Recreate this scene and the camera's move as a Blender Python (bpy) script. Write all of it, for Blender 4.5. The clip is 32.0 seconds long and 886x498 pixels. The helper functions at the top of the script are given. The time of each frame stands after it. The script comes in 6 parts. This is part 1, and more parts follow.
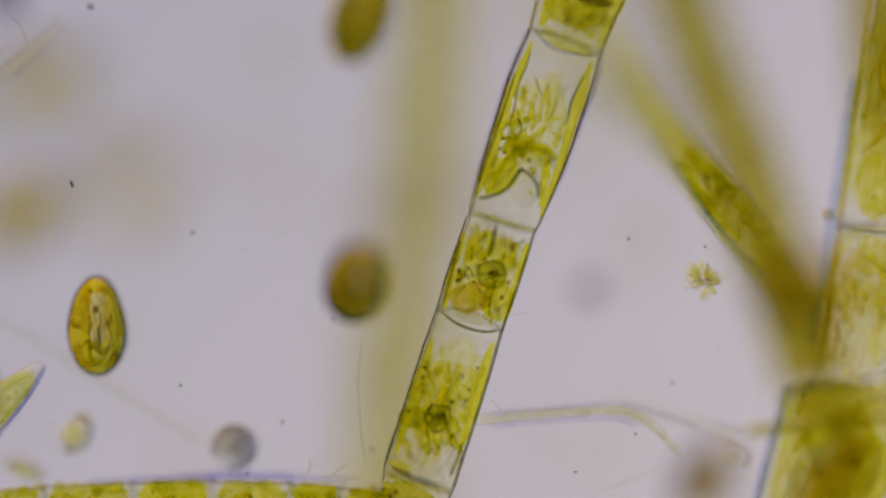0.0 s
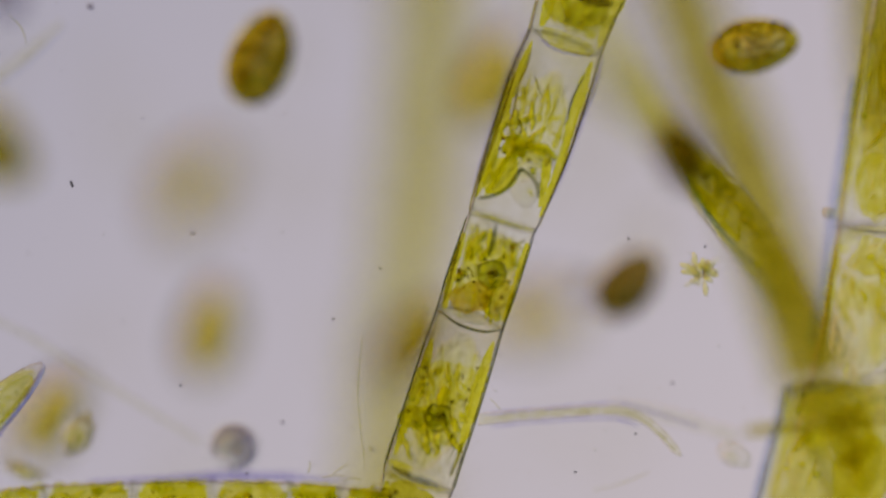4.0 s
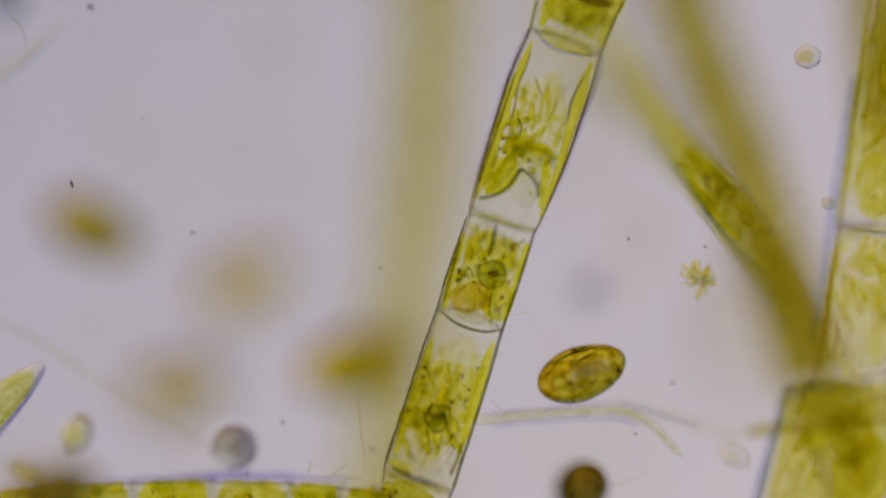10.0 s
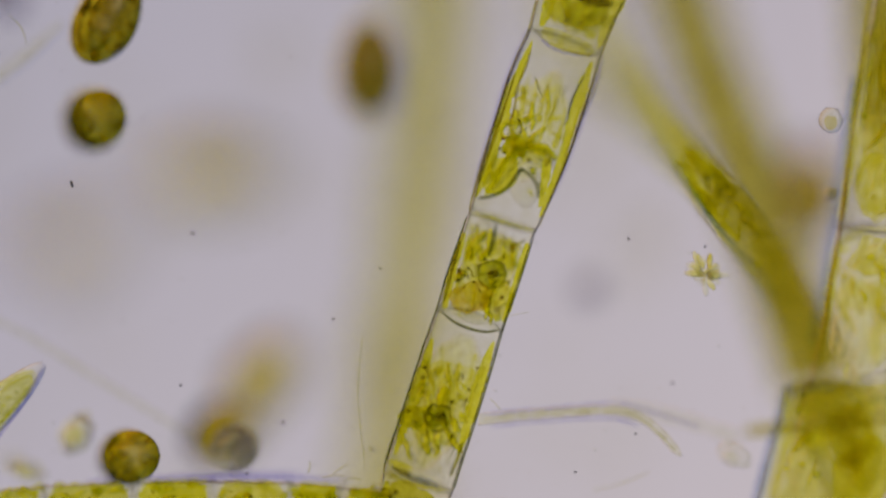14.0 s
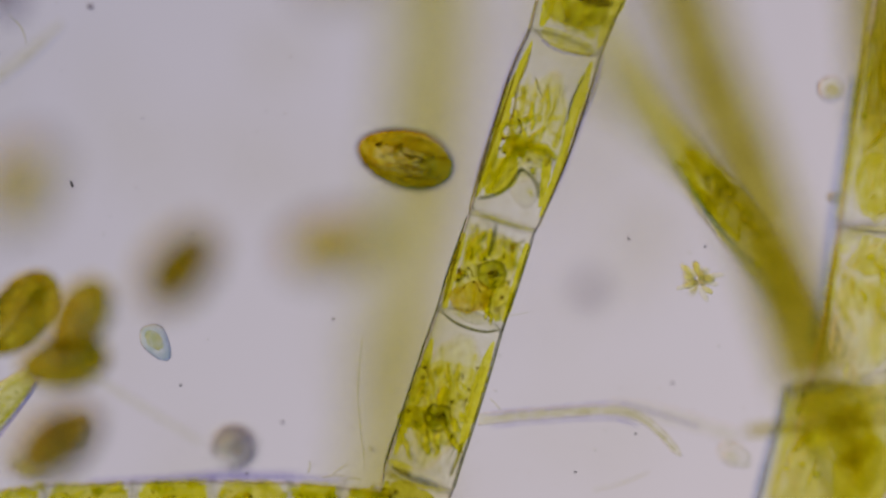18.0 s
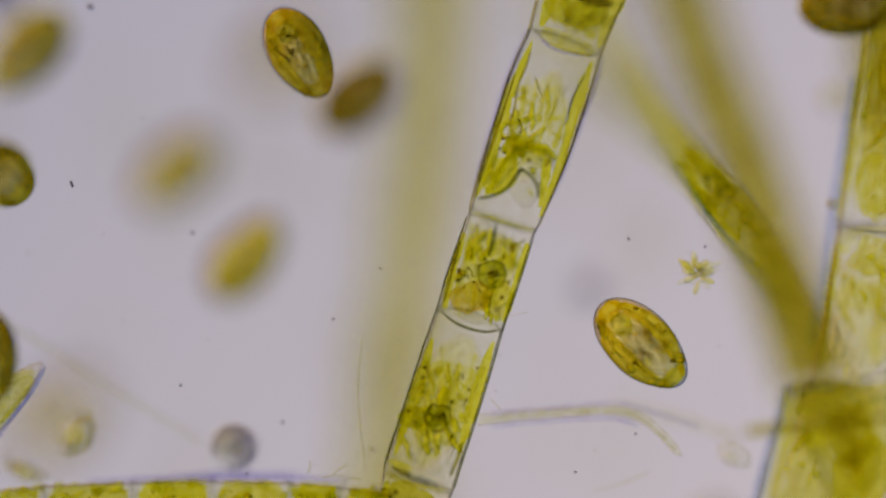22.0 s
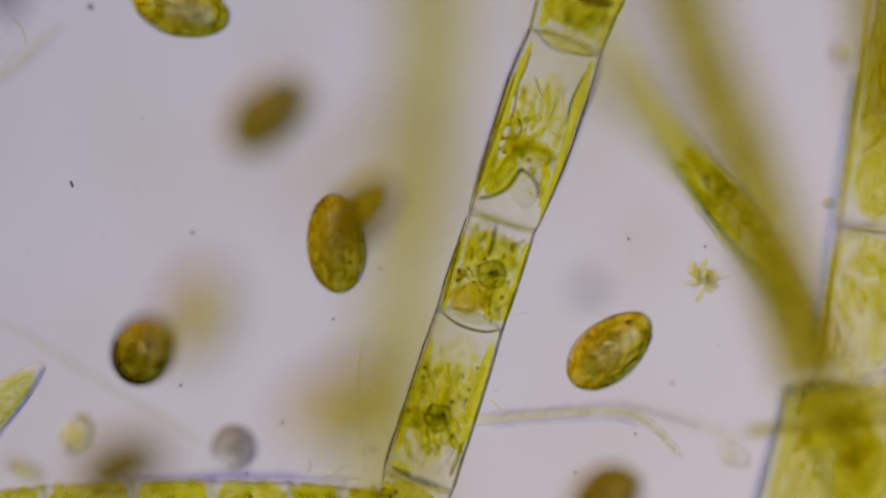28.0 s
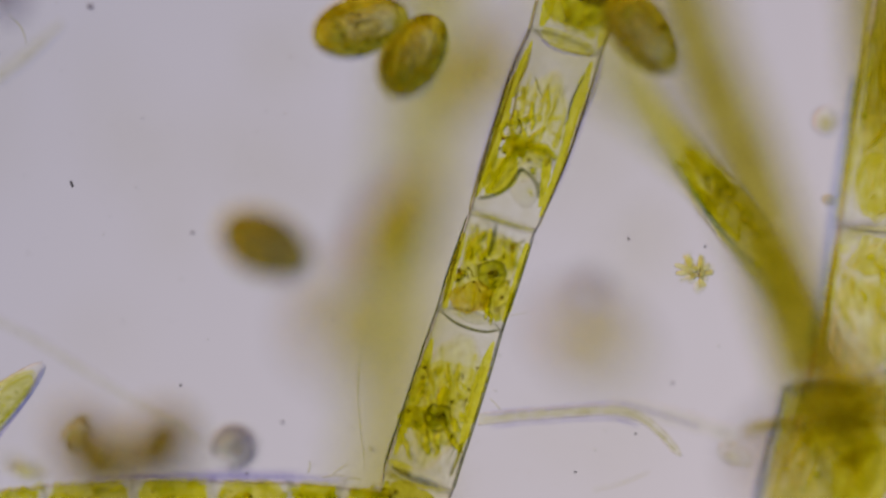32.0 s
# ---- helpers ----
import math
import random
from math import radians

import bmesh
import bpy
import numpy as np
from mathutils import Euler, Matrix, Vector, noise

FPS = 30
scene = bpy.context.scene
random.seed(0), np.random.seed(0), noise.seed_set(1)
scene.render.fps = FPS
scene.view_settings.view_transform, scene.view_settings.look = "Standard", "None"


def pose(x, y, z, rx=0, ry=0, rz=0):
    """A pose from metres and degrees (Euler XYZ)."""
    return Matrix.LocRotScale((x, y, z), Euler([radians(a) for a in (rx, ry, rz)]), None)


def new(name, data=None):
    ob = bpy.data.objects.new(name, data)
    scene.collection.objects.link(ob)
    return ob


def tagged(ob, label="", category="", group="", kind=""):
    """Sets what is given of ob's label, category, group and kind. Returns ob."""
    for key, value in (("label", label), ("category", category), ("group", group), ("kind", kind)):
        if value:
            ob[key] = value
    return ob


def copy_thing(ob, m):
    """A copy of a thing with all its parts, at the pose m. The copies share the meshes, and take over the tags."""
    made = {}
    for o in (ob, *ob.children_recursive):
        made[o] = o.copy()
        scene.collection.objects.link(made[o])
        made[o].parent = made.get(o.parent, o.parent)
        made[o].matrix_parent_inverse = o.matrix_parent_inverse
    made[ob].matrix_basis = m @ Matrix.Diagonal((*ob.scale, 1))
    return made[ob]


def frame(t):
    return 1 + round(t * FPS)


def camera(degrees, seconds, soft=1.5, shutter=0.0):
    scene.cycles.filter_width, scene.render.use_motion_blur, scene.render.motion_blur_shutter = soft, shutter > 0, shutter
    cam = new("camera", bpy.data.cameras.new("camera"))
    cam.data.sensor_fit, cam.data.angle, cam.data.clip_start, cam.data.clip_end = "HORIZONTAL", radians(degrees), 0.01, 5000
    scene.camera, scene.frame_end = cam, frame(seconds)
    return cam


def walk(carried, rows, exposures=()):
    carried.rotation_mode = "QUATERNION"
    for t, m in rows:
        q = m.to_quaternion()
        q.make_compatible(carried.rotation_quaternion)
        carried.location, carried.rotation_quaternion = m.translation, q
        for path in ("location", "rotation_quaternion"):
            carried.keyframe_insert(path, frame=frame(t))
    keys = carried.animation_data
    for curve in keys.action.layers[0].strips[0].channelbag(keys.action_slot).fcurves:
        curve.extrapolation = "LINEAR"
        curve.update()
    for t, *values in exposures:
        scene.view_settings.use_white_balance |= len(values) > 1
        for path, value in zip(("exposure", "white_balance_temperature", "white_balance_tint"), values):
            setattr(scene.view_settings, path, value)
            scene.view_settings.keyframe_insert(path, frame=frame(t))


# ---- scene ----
# One metre here stands for a tenth of a millimetre in the water drop.
# The camera looks straight down (-z) through the drop; z = 0 is the plane of sharp focus.
EYE_HEIGHT = 30.0
LENS_DEGREES = 5.365
GRID = EYE_HEIGHT * math.tan(radians(LENS_DEGREES / 2)) / 784.0

cam = camera(LENS_DEGREES, 32.0, soft=2.5)
cam.data.dof.use_dof = True
cam.data.dof.focus_distance = EYE_HEIGHT
cam.data.dof.aperture_fstop = 0.028
walk(cam, [(0.0, pose(0, 0, EYE_HEIGHT)), (32.0, pose(0, 0, EYE_HEIGHT))])


def at(u, v, z=0.0):
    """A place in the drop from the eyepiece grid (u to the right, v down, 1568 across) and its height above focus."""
    f = GRID * (EYE_HEIGHT - z) / EYE_HEIGHT
    return Vector(((u - 784.0) * f, (441.0 - v) * f, z))


def size(n):
    return n * GRID


# ---- light: the condenser lamp below the slide, and the dim room ----
world = bpy.data.worlds.new("world")
scene.world = world
world.use_nodes = True
world.node_tree.nodes["Background"].inputs["Color"].default_value = (0.55, 0.55, 0.6, 1)
world.node_tree.nodes["Background"].inputs["Strength"].default_value = 0.22
scene.view_settings.exposure = 0.0
scene.cycles.transparent_max_bounces = 64
scene.cycles.transmission_bounces = 32
scene.cycles.max_bounces = 48


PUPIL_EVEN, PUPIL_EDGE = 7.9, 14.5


def node_material(name):
    m = bpy.data.materials.new(name)
    m.use_nodes = True
    t = m.node_tree
    t.nodes.clear()
    return m, t, t.nodes.new("ShaderNodeOutputMaterial")


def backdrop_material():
    """The condenser's bright pupil: drifting in colour across, fading outwards, with a blue and orange rim put in out
    of view to tint bent light.
    """
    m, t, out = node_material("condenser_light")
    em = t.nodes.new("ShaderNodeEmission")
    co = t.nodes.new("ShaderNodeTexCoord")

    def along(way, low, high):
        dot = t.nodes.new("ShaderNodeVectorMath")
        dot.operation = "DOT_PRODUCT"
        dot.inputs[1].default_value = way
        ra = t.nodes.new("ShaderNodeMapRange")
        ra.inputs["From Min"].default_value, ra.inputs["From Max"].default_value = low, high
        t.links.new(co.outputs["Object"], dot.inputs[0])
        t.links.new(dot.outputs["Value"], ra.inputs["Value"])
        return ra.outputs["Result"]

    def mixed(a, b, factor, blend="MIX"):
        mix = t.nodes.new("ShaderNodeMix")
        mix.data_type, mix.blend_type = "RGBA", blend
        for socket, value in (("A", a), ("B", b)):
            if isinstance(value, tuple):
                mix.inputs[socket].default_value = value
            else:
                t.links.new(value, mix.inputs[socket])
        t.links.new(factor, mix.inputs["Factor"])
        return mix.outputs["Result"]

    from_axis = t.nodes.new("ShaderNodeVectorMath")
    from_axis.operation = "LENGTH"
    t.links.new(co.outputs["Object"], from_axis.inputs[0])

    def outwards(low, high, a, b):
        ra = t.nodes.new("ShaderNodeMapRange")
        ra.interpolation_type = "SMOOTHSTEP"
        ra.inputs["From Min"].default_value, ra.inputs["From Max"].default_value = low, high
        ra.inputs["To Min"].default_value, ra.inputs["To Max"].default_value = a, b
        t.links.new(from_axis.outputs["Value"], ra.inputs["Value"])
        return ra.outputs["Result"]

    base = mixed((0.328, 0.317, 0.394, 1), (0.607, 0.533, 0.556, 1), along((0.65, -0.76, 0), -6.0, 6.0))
    # added rim colours stand in for the lens's colour fringes at refracting edges
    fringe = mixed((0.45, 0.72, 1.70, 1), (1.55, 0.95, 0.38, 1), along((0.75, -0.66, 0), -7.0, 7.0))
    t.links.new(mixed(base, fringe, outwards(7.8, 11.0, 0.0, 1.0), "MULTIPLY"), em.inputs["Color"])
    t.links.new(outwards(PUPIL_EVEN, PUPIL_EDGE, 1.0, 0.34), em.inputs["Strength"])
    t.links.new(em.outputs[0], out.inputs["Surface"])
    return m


# ---- materials: coloured, clear living matter; light is filtered as it goes through ----
def noise_colour(t, dark, light, scale, detail=4.0, low=0.35, high=0.65, distort=0.0, lean=0.0, stretch=1.0):
    """Blotches between two colours; stretch: how much longer they are along a line that leans so many degrees from upright."""
    co = t.nodes.new("ShaderNodeTexCoord")
    inf = t.nodes.new("ShaderNodeObjectInfo")
    turn = t.nodes.new("ShaderNodeMapping")
    turn.inputs["Rotation"].default_value = (0, 0, radians(lean))
    pull = t.nodes.new("ShaderNodeMapping")
    pull.inputs["Scale"].default_value = (1, 1 / stretch, 1)
    add = t.nodes.new("ShaderNodeVectorMath")
    add.operation = "MULTIPLY_ADD"
    add.inputs[1].default_value = (7.0, 5.0, 3.0)
    no = t.nodes.new("ShaderNodeTexNoise")
    no.inputs["Scale"].default_value = scale
    no.inputs["Detail"].default_value = detail
    no.inputs["Distortion"].default_value = distort
    ra = t.nodes.new("ShaderNodeValToRGB")
    ra.color_ramp.elements[0].position, ra.color_ramp.elements[0].color = low, (*dark, 1)
    ra.color_ramp.elements[1].position, ra.color_ramp.elements[1].color = high, (*light, 1)
    t.links.new(co.outputs["Object"], turn.inputs["Vector"])
    t.links.new(turn.outputs[0], pull.inputs["Vector"])
    t.links.new(inf.outputs["Random"], add.inputs[0])
    t.links.new(pull.outputs[0], add.inputs[2])
    t.links.new(add.outputs[0], no.inputs["Vector"])
    t.links.new(no.outputs["Fac"], ra.inputs["Fac"])
    return ra.outputs["Color"], no.outputs["Fac"]


def clear_skin(name, dark, light, ior, scale=12.0, roughness=0.0, bump=0.0, plain=0.0):
    """A wall or skin that bends light; plain: the share of it that passes straight."""
    m, t, out = node_material(name)
    col, fac = noise_colour(t, dark, light, scale)
    re = t.nodes.new("ShaderNodeBsdfRefraction")
    re.inputs["IOR"].default_value = ior
    re.inputs["Roughness"].default_value = roughness
    t.links.new(col, re.inputs["Color"])
    if bump:
        bu = t.nodes.new("ShaderNodeBump")
        bu.inputs["Strength"].default_value = bump
        bu.inputs["Distance"].default_value = 0.01
        t.links.new(fac, bu.inputs["Height"])
        t.links.new(bu.outputs["Normal"], re.inputs["Normal"])
    last = re
    if plain:
        tr = t.nodes.new("ShaderNodeBsdfTransparent")
        t.links.new(col, tr.inputs["Color"])
        mi = t.nodes.new("ShaderNodeMixShader")
        mi.inputs[0].default_value = plain
        t.links.new(re.outputs[0], mi.inputs[1])
        t.links.new(tr.outputs[0], mi.inputs[2])
        last = mi
    t.links.new(last.outputs[0], out.inputs["Surface"])
    return m


def filter_matter(name, dark, light, scale=14.0, detail=4.0, low=0.35, high=0.65, scatter=0.015, distort=0.4, lean=0.0, stretch=1.0):
    """Pigment that filters the light behind it and scatters a little."""
    m, t, out = node_material(name)
    col, fac = noise_colour(t, dark, light, scale, detail, low, high, distort, lean, stretch)
    tr = t.nodes.new("ShaderNodeBsdfTransparent")
    t.links.new(col, tr.inputs["Color"])
    tl = t.nodes.new("ShaderNodeBsdfTranslucent")
    t.links.new(col, tl.inputs["Color"])
    mi = t.nodes.new("ShaderNodeMixShader")
    mi.inputs[0].default_value = scatter
    t.links.new(tr.outputs[0], mi.inputs[1])
    t.links.new(tl.outputs[0], mi.inputs[2])
    t.links.new(mi.outputs[0], out.inputs["Surface"])
    return m


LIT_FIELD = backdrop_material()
WALL = clear_skin("cell_wall", (0.97, 0.97, 0.90), (0.995, 0.995, 0.97), 1.022, 30.0)
SOFT_WALL = clear_skin("soft_wall", (0.95, 0.95, 0.88), (0.98, 0.98, 0.94), 1.010, 20.0)
SEPTUM = clear_skin("septum", (0.93, 0.93, 0.84), (0.99, 0.99, 0.95), 1.007, 30.0)
BRIGHT = filter_matter("chloroplast_bright", (0.92, 0.91, 0.16), (1.0, 0.998, 0.42), 52.0, 5.0, 0.40, 0.58, 0.015, 0.5, 19.0, 2.5)
FILM = filter_matter("chloroplast_film", (0.94, 0.93, 0.42), (1.0, 1.0, 0.88), 40.0, 5.0, 0.40, 0.58, 0.01, 0.6, 19.0, 3.5)
MASS = filter_matter("chloroplast_mass", (0.84, 0.83, 0.20), (1.0, 0.995, 0.52), 56.0, 5.0, 0.42, 0.57, 0.015, 0.6, 19.0, 2.0)
DARK_LINE = filter_matter("cytoplasm_rim", (0.36, 0.39, 0.22), (0.60, 0.62, 0.38), 50.0)
RELIEF = clear_skin("chloroplast_relief", (0.985, 0.985, 0.84), (0.999, 0.999, 0.94), 1.13, 30.0)
RIBBON = clear_skin("chloroplast_ribbon", (0.945, 0.945, 0.26), (0.998, 0.995, 0.48), 1.10, 40.0)
# blue colour fringe of the optics, painted as strands along edges
BLUE_FRINGE = filter_matter("blue_fringe", (0.60, 0.69, 0.88), (0.74, 0.79, 0.93), 20.0)
NUCLEUS = filter_matter("nucleus", (0.66, 0.68, 0.24), (0.97, 0.97, 0.62), 70.0, 5.0, 0.42, 0.56)
RUST = filter_matter("rust_gold_mass", (0.90, 0.80, 0.28), (0.99, 0.95, 0.62), 60.0, 5.0, 0.40, 0.60)
GRAIN = filter_matter("dark_grain", (0.48, 0.44, 0.16), (0.72, 0.67, 0.30), 60.0)
VACUOLE = clear_skin("vacuole", (0.96, 0.96, 0.90), (0.99, 0.99, 0.96), 1.025, 30.0)
FAR_GREEN = filter_matter("far_filament_green", (0.765, 0.725, 0.31), (0.81, 0.77, 0.37), 9.0, 5.0)
FAR_PALE = filter_matter("far_filament_pale_green", (0.885, 0.86, 0.41), (0.95, 0.925, 0.58), 7.0, 4.0)
OLIVE = filter_matter("olive_matter", (0.90, 0.885, 0.30), (0.99, 0.985, 0.60), 26.0, 5.0)
PALE = clear_skin("pale_matter", (0.90, 0.90, 0.80), (0.98, 0.98, 0.93), 1.05, 40.0)
PALE_THREAD = clear_skin("pale_thread", (0.93, 0.93, 0.82), (0.99, 0.99, 0.95), 1.03, 30.0)
GREY_FLESH = clear_skin("grey_flesh", (0.92, 0.92, 0.90), (0.995, 0.995, 0.97), 1.018, 34.0)
DIM_GREY = filter_matter("dim_grey", (0.62, 0.60, 0.62), (0.84, 0.83, 0.83), 30.0)
PALE_GUT = filter_matter("pale_furrow", (0.92, 0.90, 0.60), (1.0, 0.98, 0.86), 40.0)
DUST = filter_matter("dust", (0.3, 0.3, 0.3), (0.5, 0.5, 0.5), 40.0)


def pigment(name, dark, light):
    return filter_matter(name, dark, light, 26.0, 4.0, 0.36, 0.64, 0.02, 0.8, 90.0, 2.2)


SKIN = clear_skin("flagellate_skin", (0.985, 0.97, 0.83), (0.997, 0.988, 0.90), 1.115, 24.0)
DARK_SKIN = clear_skin("dark_flagellate_skin", (0.90, 0.865, 0.68), (0.955, 0.925, 0.78), 1.12, 24.0)
GOLD = pigment("gold_pigment", (0.92, 0.865, 0.16), (0.995, 0.965, 0.36))
BROWN = pigment("golden_brown_pigment", (0.86, 0.805, 0.18), (0.975, 0.94, 0.40))
DARK_BROWN = pigment("dark_brown_pigment", (0.72, 0.66, 0.28), (0.90, 0.85, 0.46))
CYTOPLASM = clear_skin("folded_cytoplasm", (0.975, 0.96, 0.77), (0.995, 0.985, 0.86), 1.15, 30.0)
DARK_CYTOPLASM = clear_skin("dark_folded_cytoplasm", (0.89, 0.865, 0.70), (0.96, 0.94, 0.80), 1.19, 30.0)
PALE_FOLD = clear_skin("pale_fold", (0.97, 0.96, 0.84), (0.995, 0.99, 0.93), 1.16, 40.0)

FURROW_SHADE = filter_matter("furrow_shadow", (0.60, 0.56, 0.40), (0.78, 0.73, 0.54), 40.0)
GRANUM = clear_skin("granum", (0.95, 0.95, 0.44), (0.99, 0.99, 0.68), 1.06, 60.0)
GREEN_GRANUM = clear_skin("green_granum", (0.86, 0.89, 0.34), (0.96, 0.97, 0.54), 1.05, 60.0)
LOBE = clear_skin("gold_lobe", (0.96, 0.93, 0.32), (0.99, 0.985, 0.56), 1.14, 40.0)
DARK_LOBE = clear_skin("olive_lobe", (0.84, 0.78, 0.34), (0.95, 0.90, 0.54), 1.13, 40.0)
LILAC_BAND = filter_matter("lilac_tint", (0.70, 0.68, 0.88), (0.82, 0.81, 0.95), 20.0)
FLAKE = clear_skin("flake_matter", (0.95, 0.94, 0.72), (0.995, 0.99, 0.88), 1.10, 40.0)
RED_BROWN = filter_matter("red_brown_grain", (0.55, 0.42, 0.16), (0.76, 0.62, 0.28), 60.0)
EDGE_OLIVE = filter_matter("olive_edge", (0.66, 0.62, 0.26), (0.82, 0.79, 0.42), 40.0)
SOFT_OLIVE = filter_matter("soft_olive_matter", (0.74, 0.71, 0.36), (0.90, 0.88, 0.52), 30.0)
WISP = filter_matter("cytoplasm_wisp", (0.54, 0.535, 0.20), (0.78, 0.77, 0.40), 50.0)
# ---- mesh tools ----
def mesh_object(name, bm, material, smooth=True):
    me = bpy.data.meshes.new(name)
    bmesh.ops.recalc_face_normals(bm, faces=bm.faces)
    bm.to_mesh(me)
    bm.free()
    me.materials.append(material)
    if smooth:
        me.polygons.foreach_set("use_smooth", [True] * len(me.polygons))
    return new(name, me)


def part(name, bm, material, parent, label=""):
    ob = mesh_object(name, bm, material)
    ob.parent = parent
    ob.matrix_parent_inverse = Matrix()
    if label:
        ob["label"] = label
    return ob


def shared_part(name, mesh, parent, m, label=""):
    ob = new(name, mesh)
    ob.parent = parent
    ob.matrix_basis = m
    if label:
        ob["label"] = label
    return ob


def smooth_line(points, steps):
    """Points on a smooth line through the given ones."""
    pts = [Vector(p) for p in points]
    pts = [2 * pts[0] - pts[1]] + pts + [2 * pts[-1] - pts[-2]]
    line = []
    for i in range(1, len(pts) - 2):
        a, b, c, d = pts[i - 1 : i + 3]
        for k in range(steps):
            q = k / steps
            line.append(0.5 * (2 * b + (c - a) * q + (2 * a - 5 * b + 4 * c - d) * q * q + (3 * b - a - 3 * c + d) * q ** 3))
    line.append(pts[-2])
    return line


def ring_frame(line, i):
    t = (line[min(i + 1, len(line) - 1)] - line[max(i - 1, 0)]).normalized()
    side = t.cross(Vector((0, 0, 1)))
    side = side.normalized() if side.length > 1e-4 else Vector((1, 0, 0))
    return t, side, side.cross(t).normalized()


def sweep(bm, line, radii, around=24, flat=1.0, caps=True, rough=0.0, seed=0):
    """A tube along a line; flat: its height over its width; rough: uneven skin."""
    rings = []
    for i, p in enumerate(line):
        t, a, b = ring_frame(line, i)
        r = radii[i] if hasattr(radii, "__len__") else radii
        ring = []
        for k in range(around):
            w = 2 * math.pi * k / around
            d = a * math.cos(w) + b * math.sin(w) * flat
            q = p + d * r
            if rough:
                q = p + d * r * (1 + rough * noise.noise(q * (0.9 / max(r, 0.01)) + Vector((seed * 3.7, seed, 0))))
            ring.append(bm.verts.new(q))
        rings.append(ring)
    for r0, r1 in zip(rings, rings[1:]):
        for k in range(around):
            bm.faces.new((r0[k], r0[(k + 1) % around], r1[(k + 1) % around], r1[k]))
    if caps:
        bm.faces.new(rings[0])
        bm.faces.new(rings[-1][::-1])
    return rings


def hollow(bm, line, outer, thick, around=40):
    """A tube with a wall of its own, open at both ends."""
    o = sweep(bm, line, outer, around, caps=False)
    n = sweep(bm, line, [r - thick for r in outer], around, caps=False)
    for e in (0, -1):
        for k in range(around):
            bm.faces.new((o[e][k], o[e][(k + 1) % around], n[e][(k + 1) % around], n[e][k]))


def blob(bm, m, radii, rough=0.12, detail=3, seed=0, freq=1.6):
    """An uneven rounded lump."""
    got = bmesh.ops.create_icosphere(bm, subdivisions=detail, radius=1.0)
    for v in got["verts"]:
        n = v.co.copy()
        v.co = m @ Vector((n.x * radii[0], n.y * radii[1], n.z * radii[2])) if not rough else m @ Vector(
            [n[i] * radii[i] * (1 + rough * noise.noise(n * freq + Vector((seed * 5.1, seed * 2.3, seed)))) for i in range(3)])
    return got["verts"]
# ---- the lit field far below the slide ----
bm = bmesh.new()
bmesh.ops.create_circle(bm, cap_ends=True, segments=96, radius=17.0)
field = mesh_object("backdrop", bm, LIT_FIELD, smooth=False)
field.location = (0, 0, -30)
tagged(field, "lilac-grey field of the condenser lamp, brighter to the lower right", "backdrop", kind="structure")


# ---- pieces of living matter ----
def strand(name, pts, material, parent, z=0.0, flat=0.6, rough=0.25, label="", steps=6):
    """A tapered, uneven strand through points (u, v, breadth, and a height of their own where they have one)."""
    line = smooth_line([at(p[0], p[1], z + sum(p[3:])) for p in pts], steps)
    n = len(line) - 1
    radii = []
    for i in range(n + 1):
        f = i / n * (len(pts) - 1)
        k = min(int(f), len(pts) - 2)
        w = pts[k][2] + (pts[k + 1][2] - pts[k][2]) * (f - k)
        radii.append(size(max(w, 1.0)) / 2)
    radii[0] *= 0.45
    radii[-1] *= 0.45
    bm = bmesh.new()
    sweep(bm, line, radii, 12, flat, True, rough, int(pts[0][0]) % 97)
    return part(name, bm, material, parent, label)


def lump(name, u, v, a, b, turn, material, parent, z=0.0, thick=0.5, rough=0.25, label="", detail=4, freq=2.2):
    """A flattened uneven lump with half-axes a and b, turned by so many degrees."""
    m = Matrix.Translation(at(u, v, z)) @ Matrix.Rotation(radians(turn), 4, "Z")
    bm = bmesh.new()
    blob(bm, m, (size(a), size(b), size(min(a, b)) * thick), rough, detail, (u * 7 + v) % 53, freq)
    return part(name, bm, material, parent, label)


def ring(bm, m, big, small, seg=20, tube=8):
    vs = []
    for i in range(seg):
        a = 2 * math.pi * i / seg
        vs.append([bm.verts.new(m @ Vector(((big + small * math.cos(2 * math.pi * k / tube)) * math.cos(a), (big + small * math.cos(2 * math.pi * k / tube)) * math.sin(a), small * math.sin(2 * math.pi * k / tube)))) for k in range(tube)])
    for i in range(seg):
        for k in range(tube):
            bm.faces.new((vs[i][k], vs[(i + 1) % seg][k], vs[(i + 1) % seg][(k + 1) % tube], vs[i][(k + 1) % tube]))


def nucleus(u, v, r, parent, z=0.02):
    body = lump("nucleus", u, v, r, r * 0.95, 20, NUCLEUS, parent, z, 0.7, 0.15)
    bm = bmesh.new()
    ring(bm, Matrix.Translation(at(u, v, z)), size(r), size(1.7), 28)
    for v2 in bm.verts:
        v2.co += Vector((noise.noise(v2.co * 30), noise.noise(v2.co * 30 + Vector((5, 0, 0))), 0)) * size(5)
    part("nuclear_rim", bm, WISP, body)
    lump("nucleolus", u + r * 0.1, v - r * 0.1, r * 0.4, r * 0.36, 0, GRAIN, body, z + 0.02, 0.8, 0.3, detail=3)
    return body


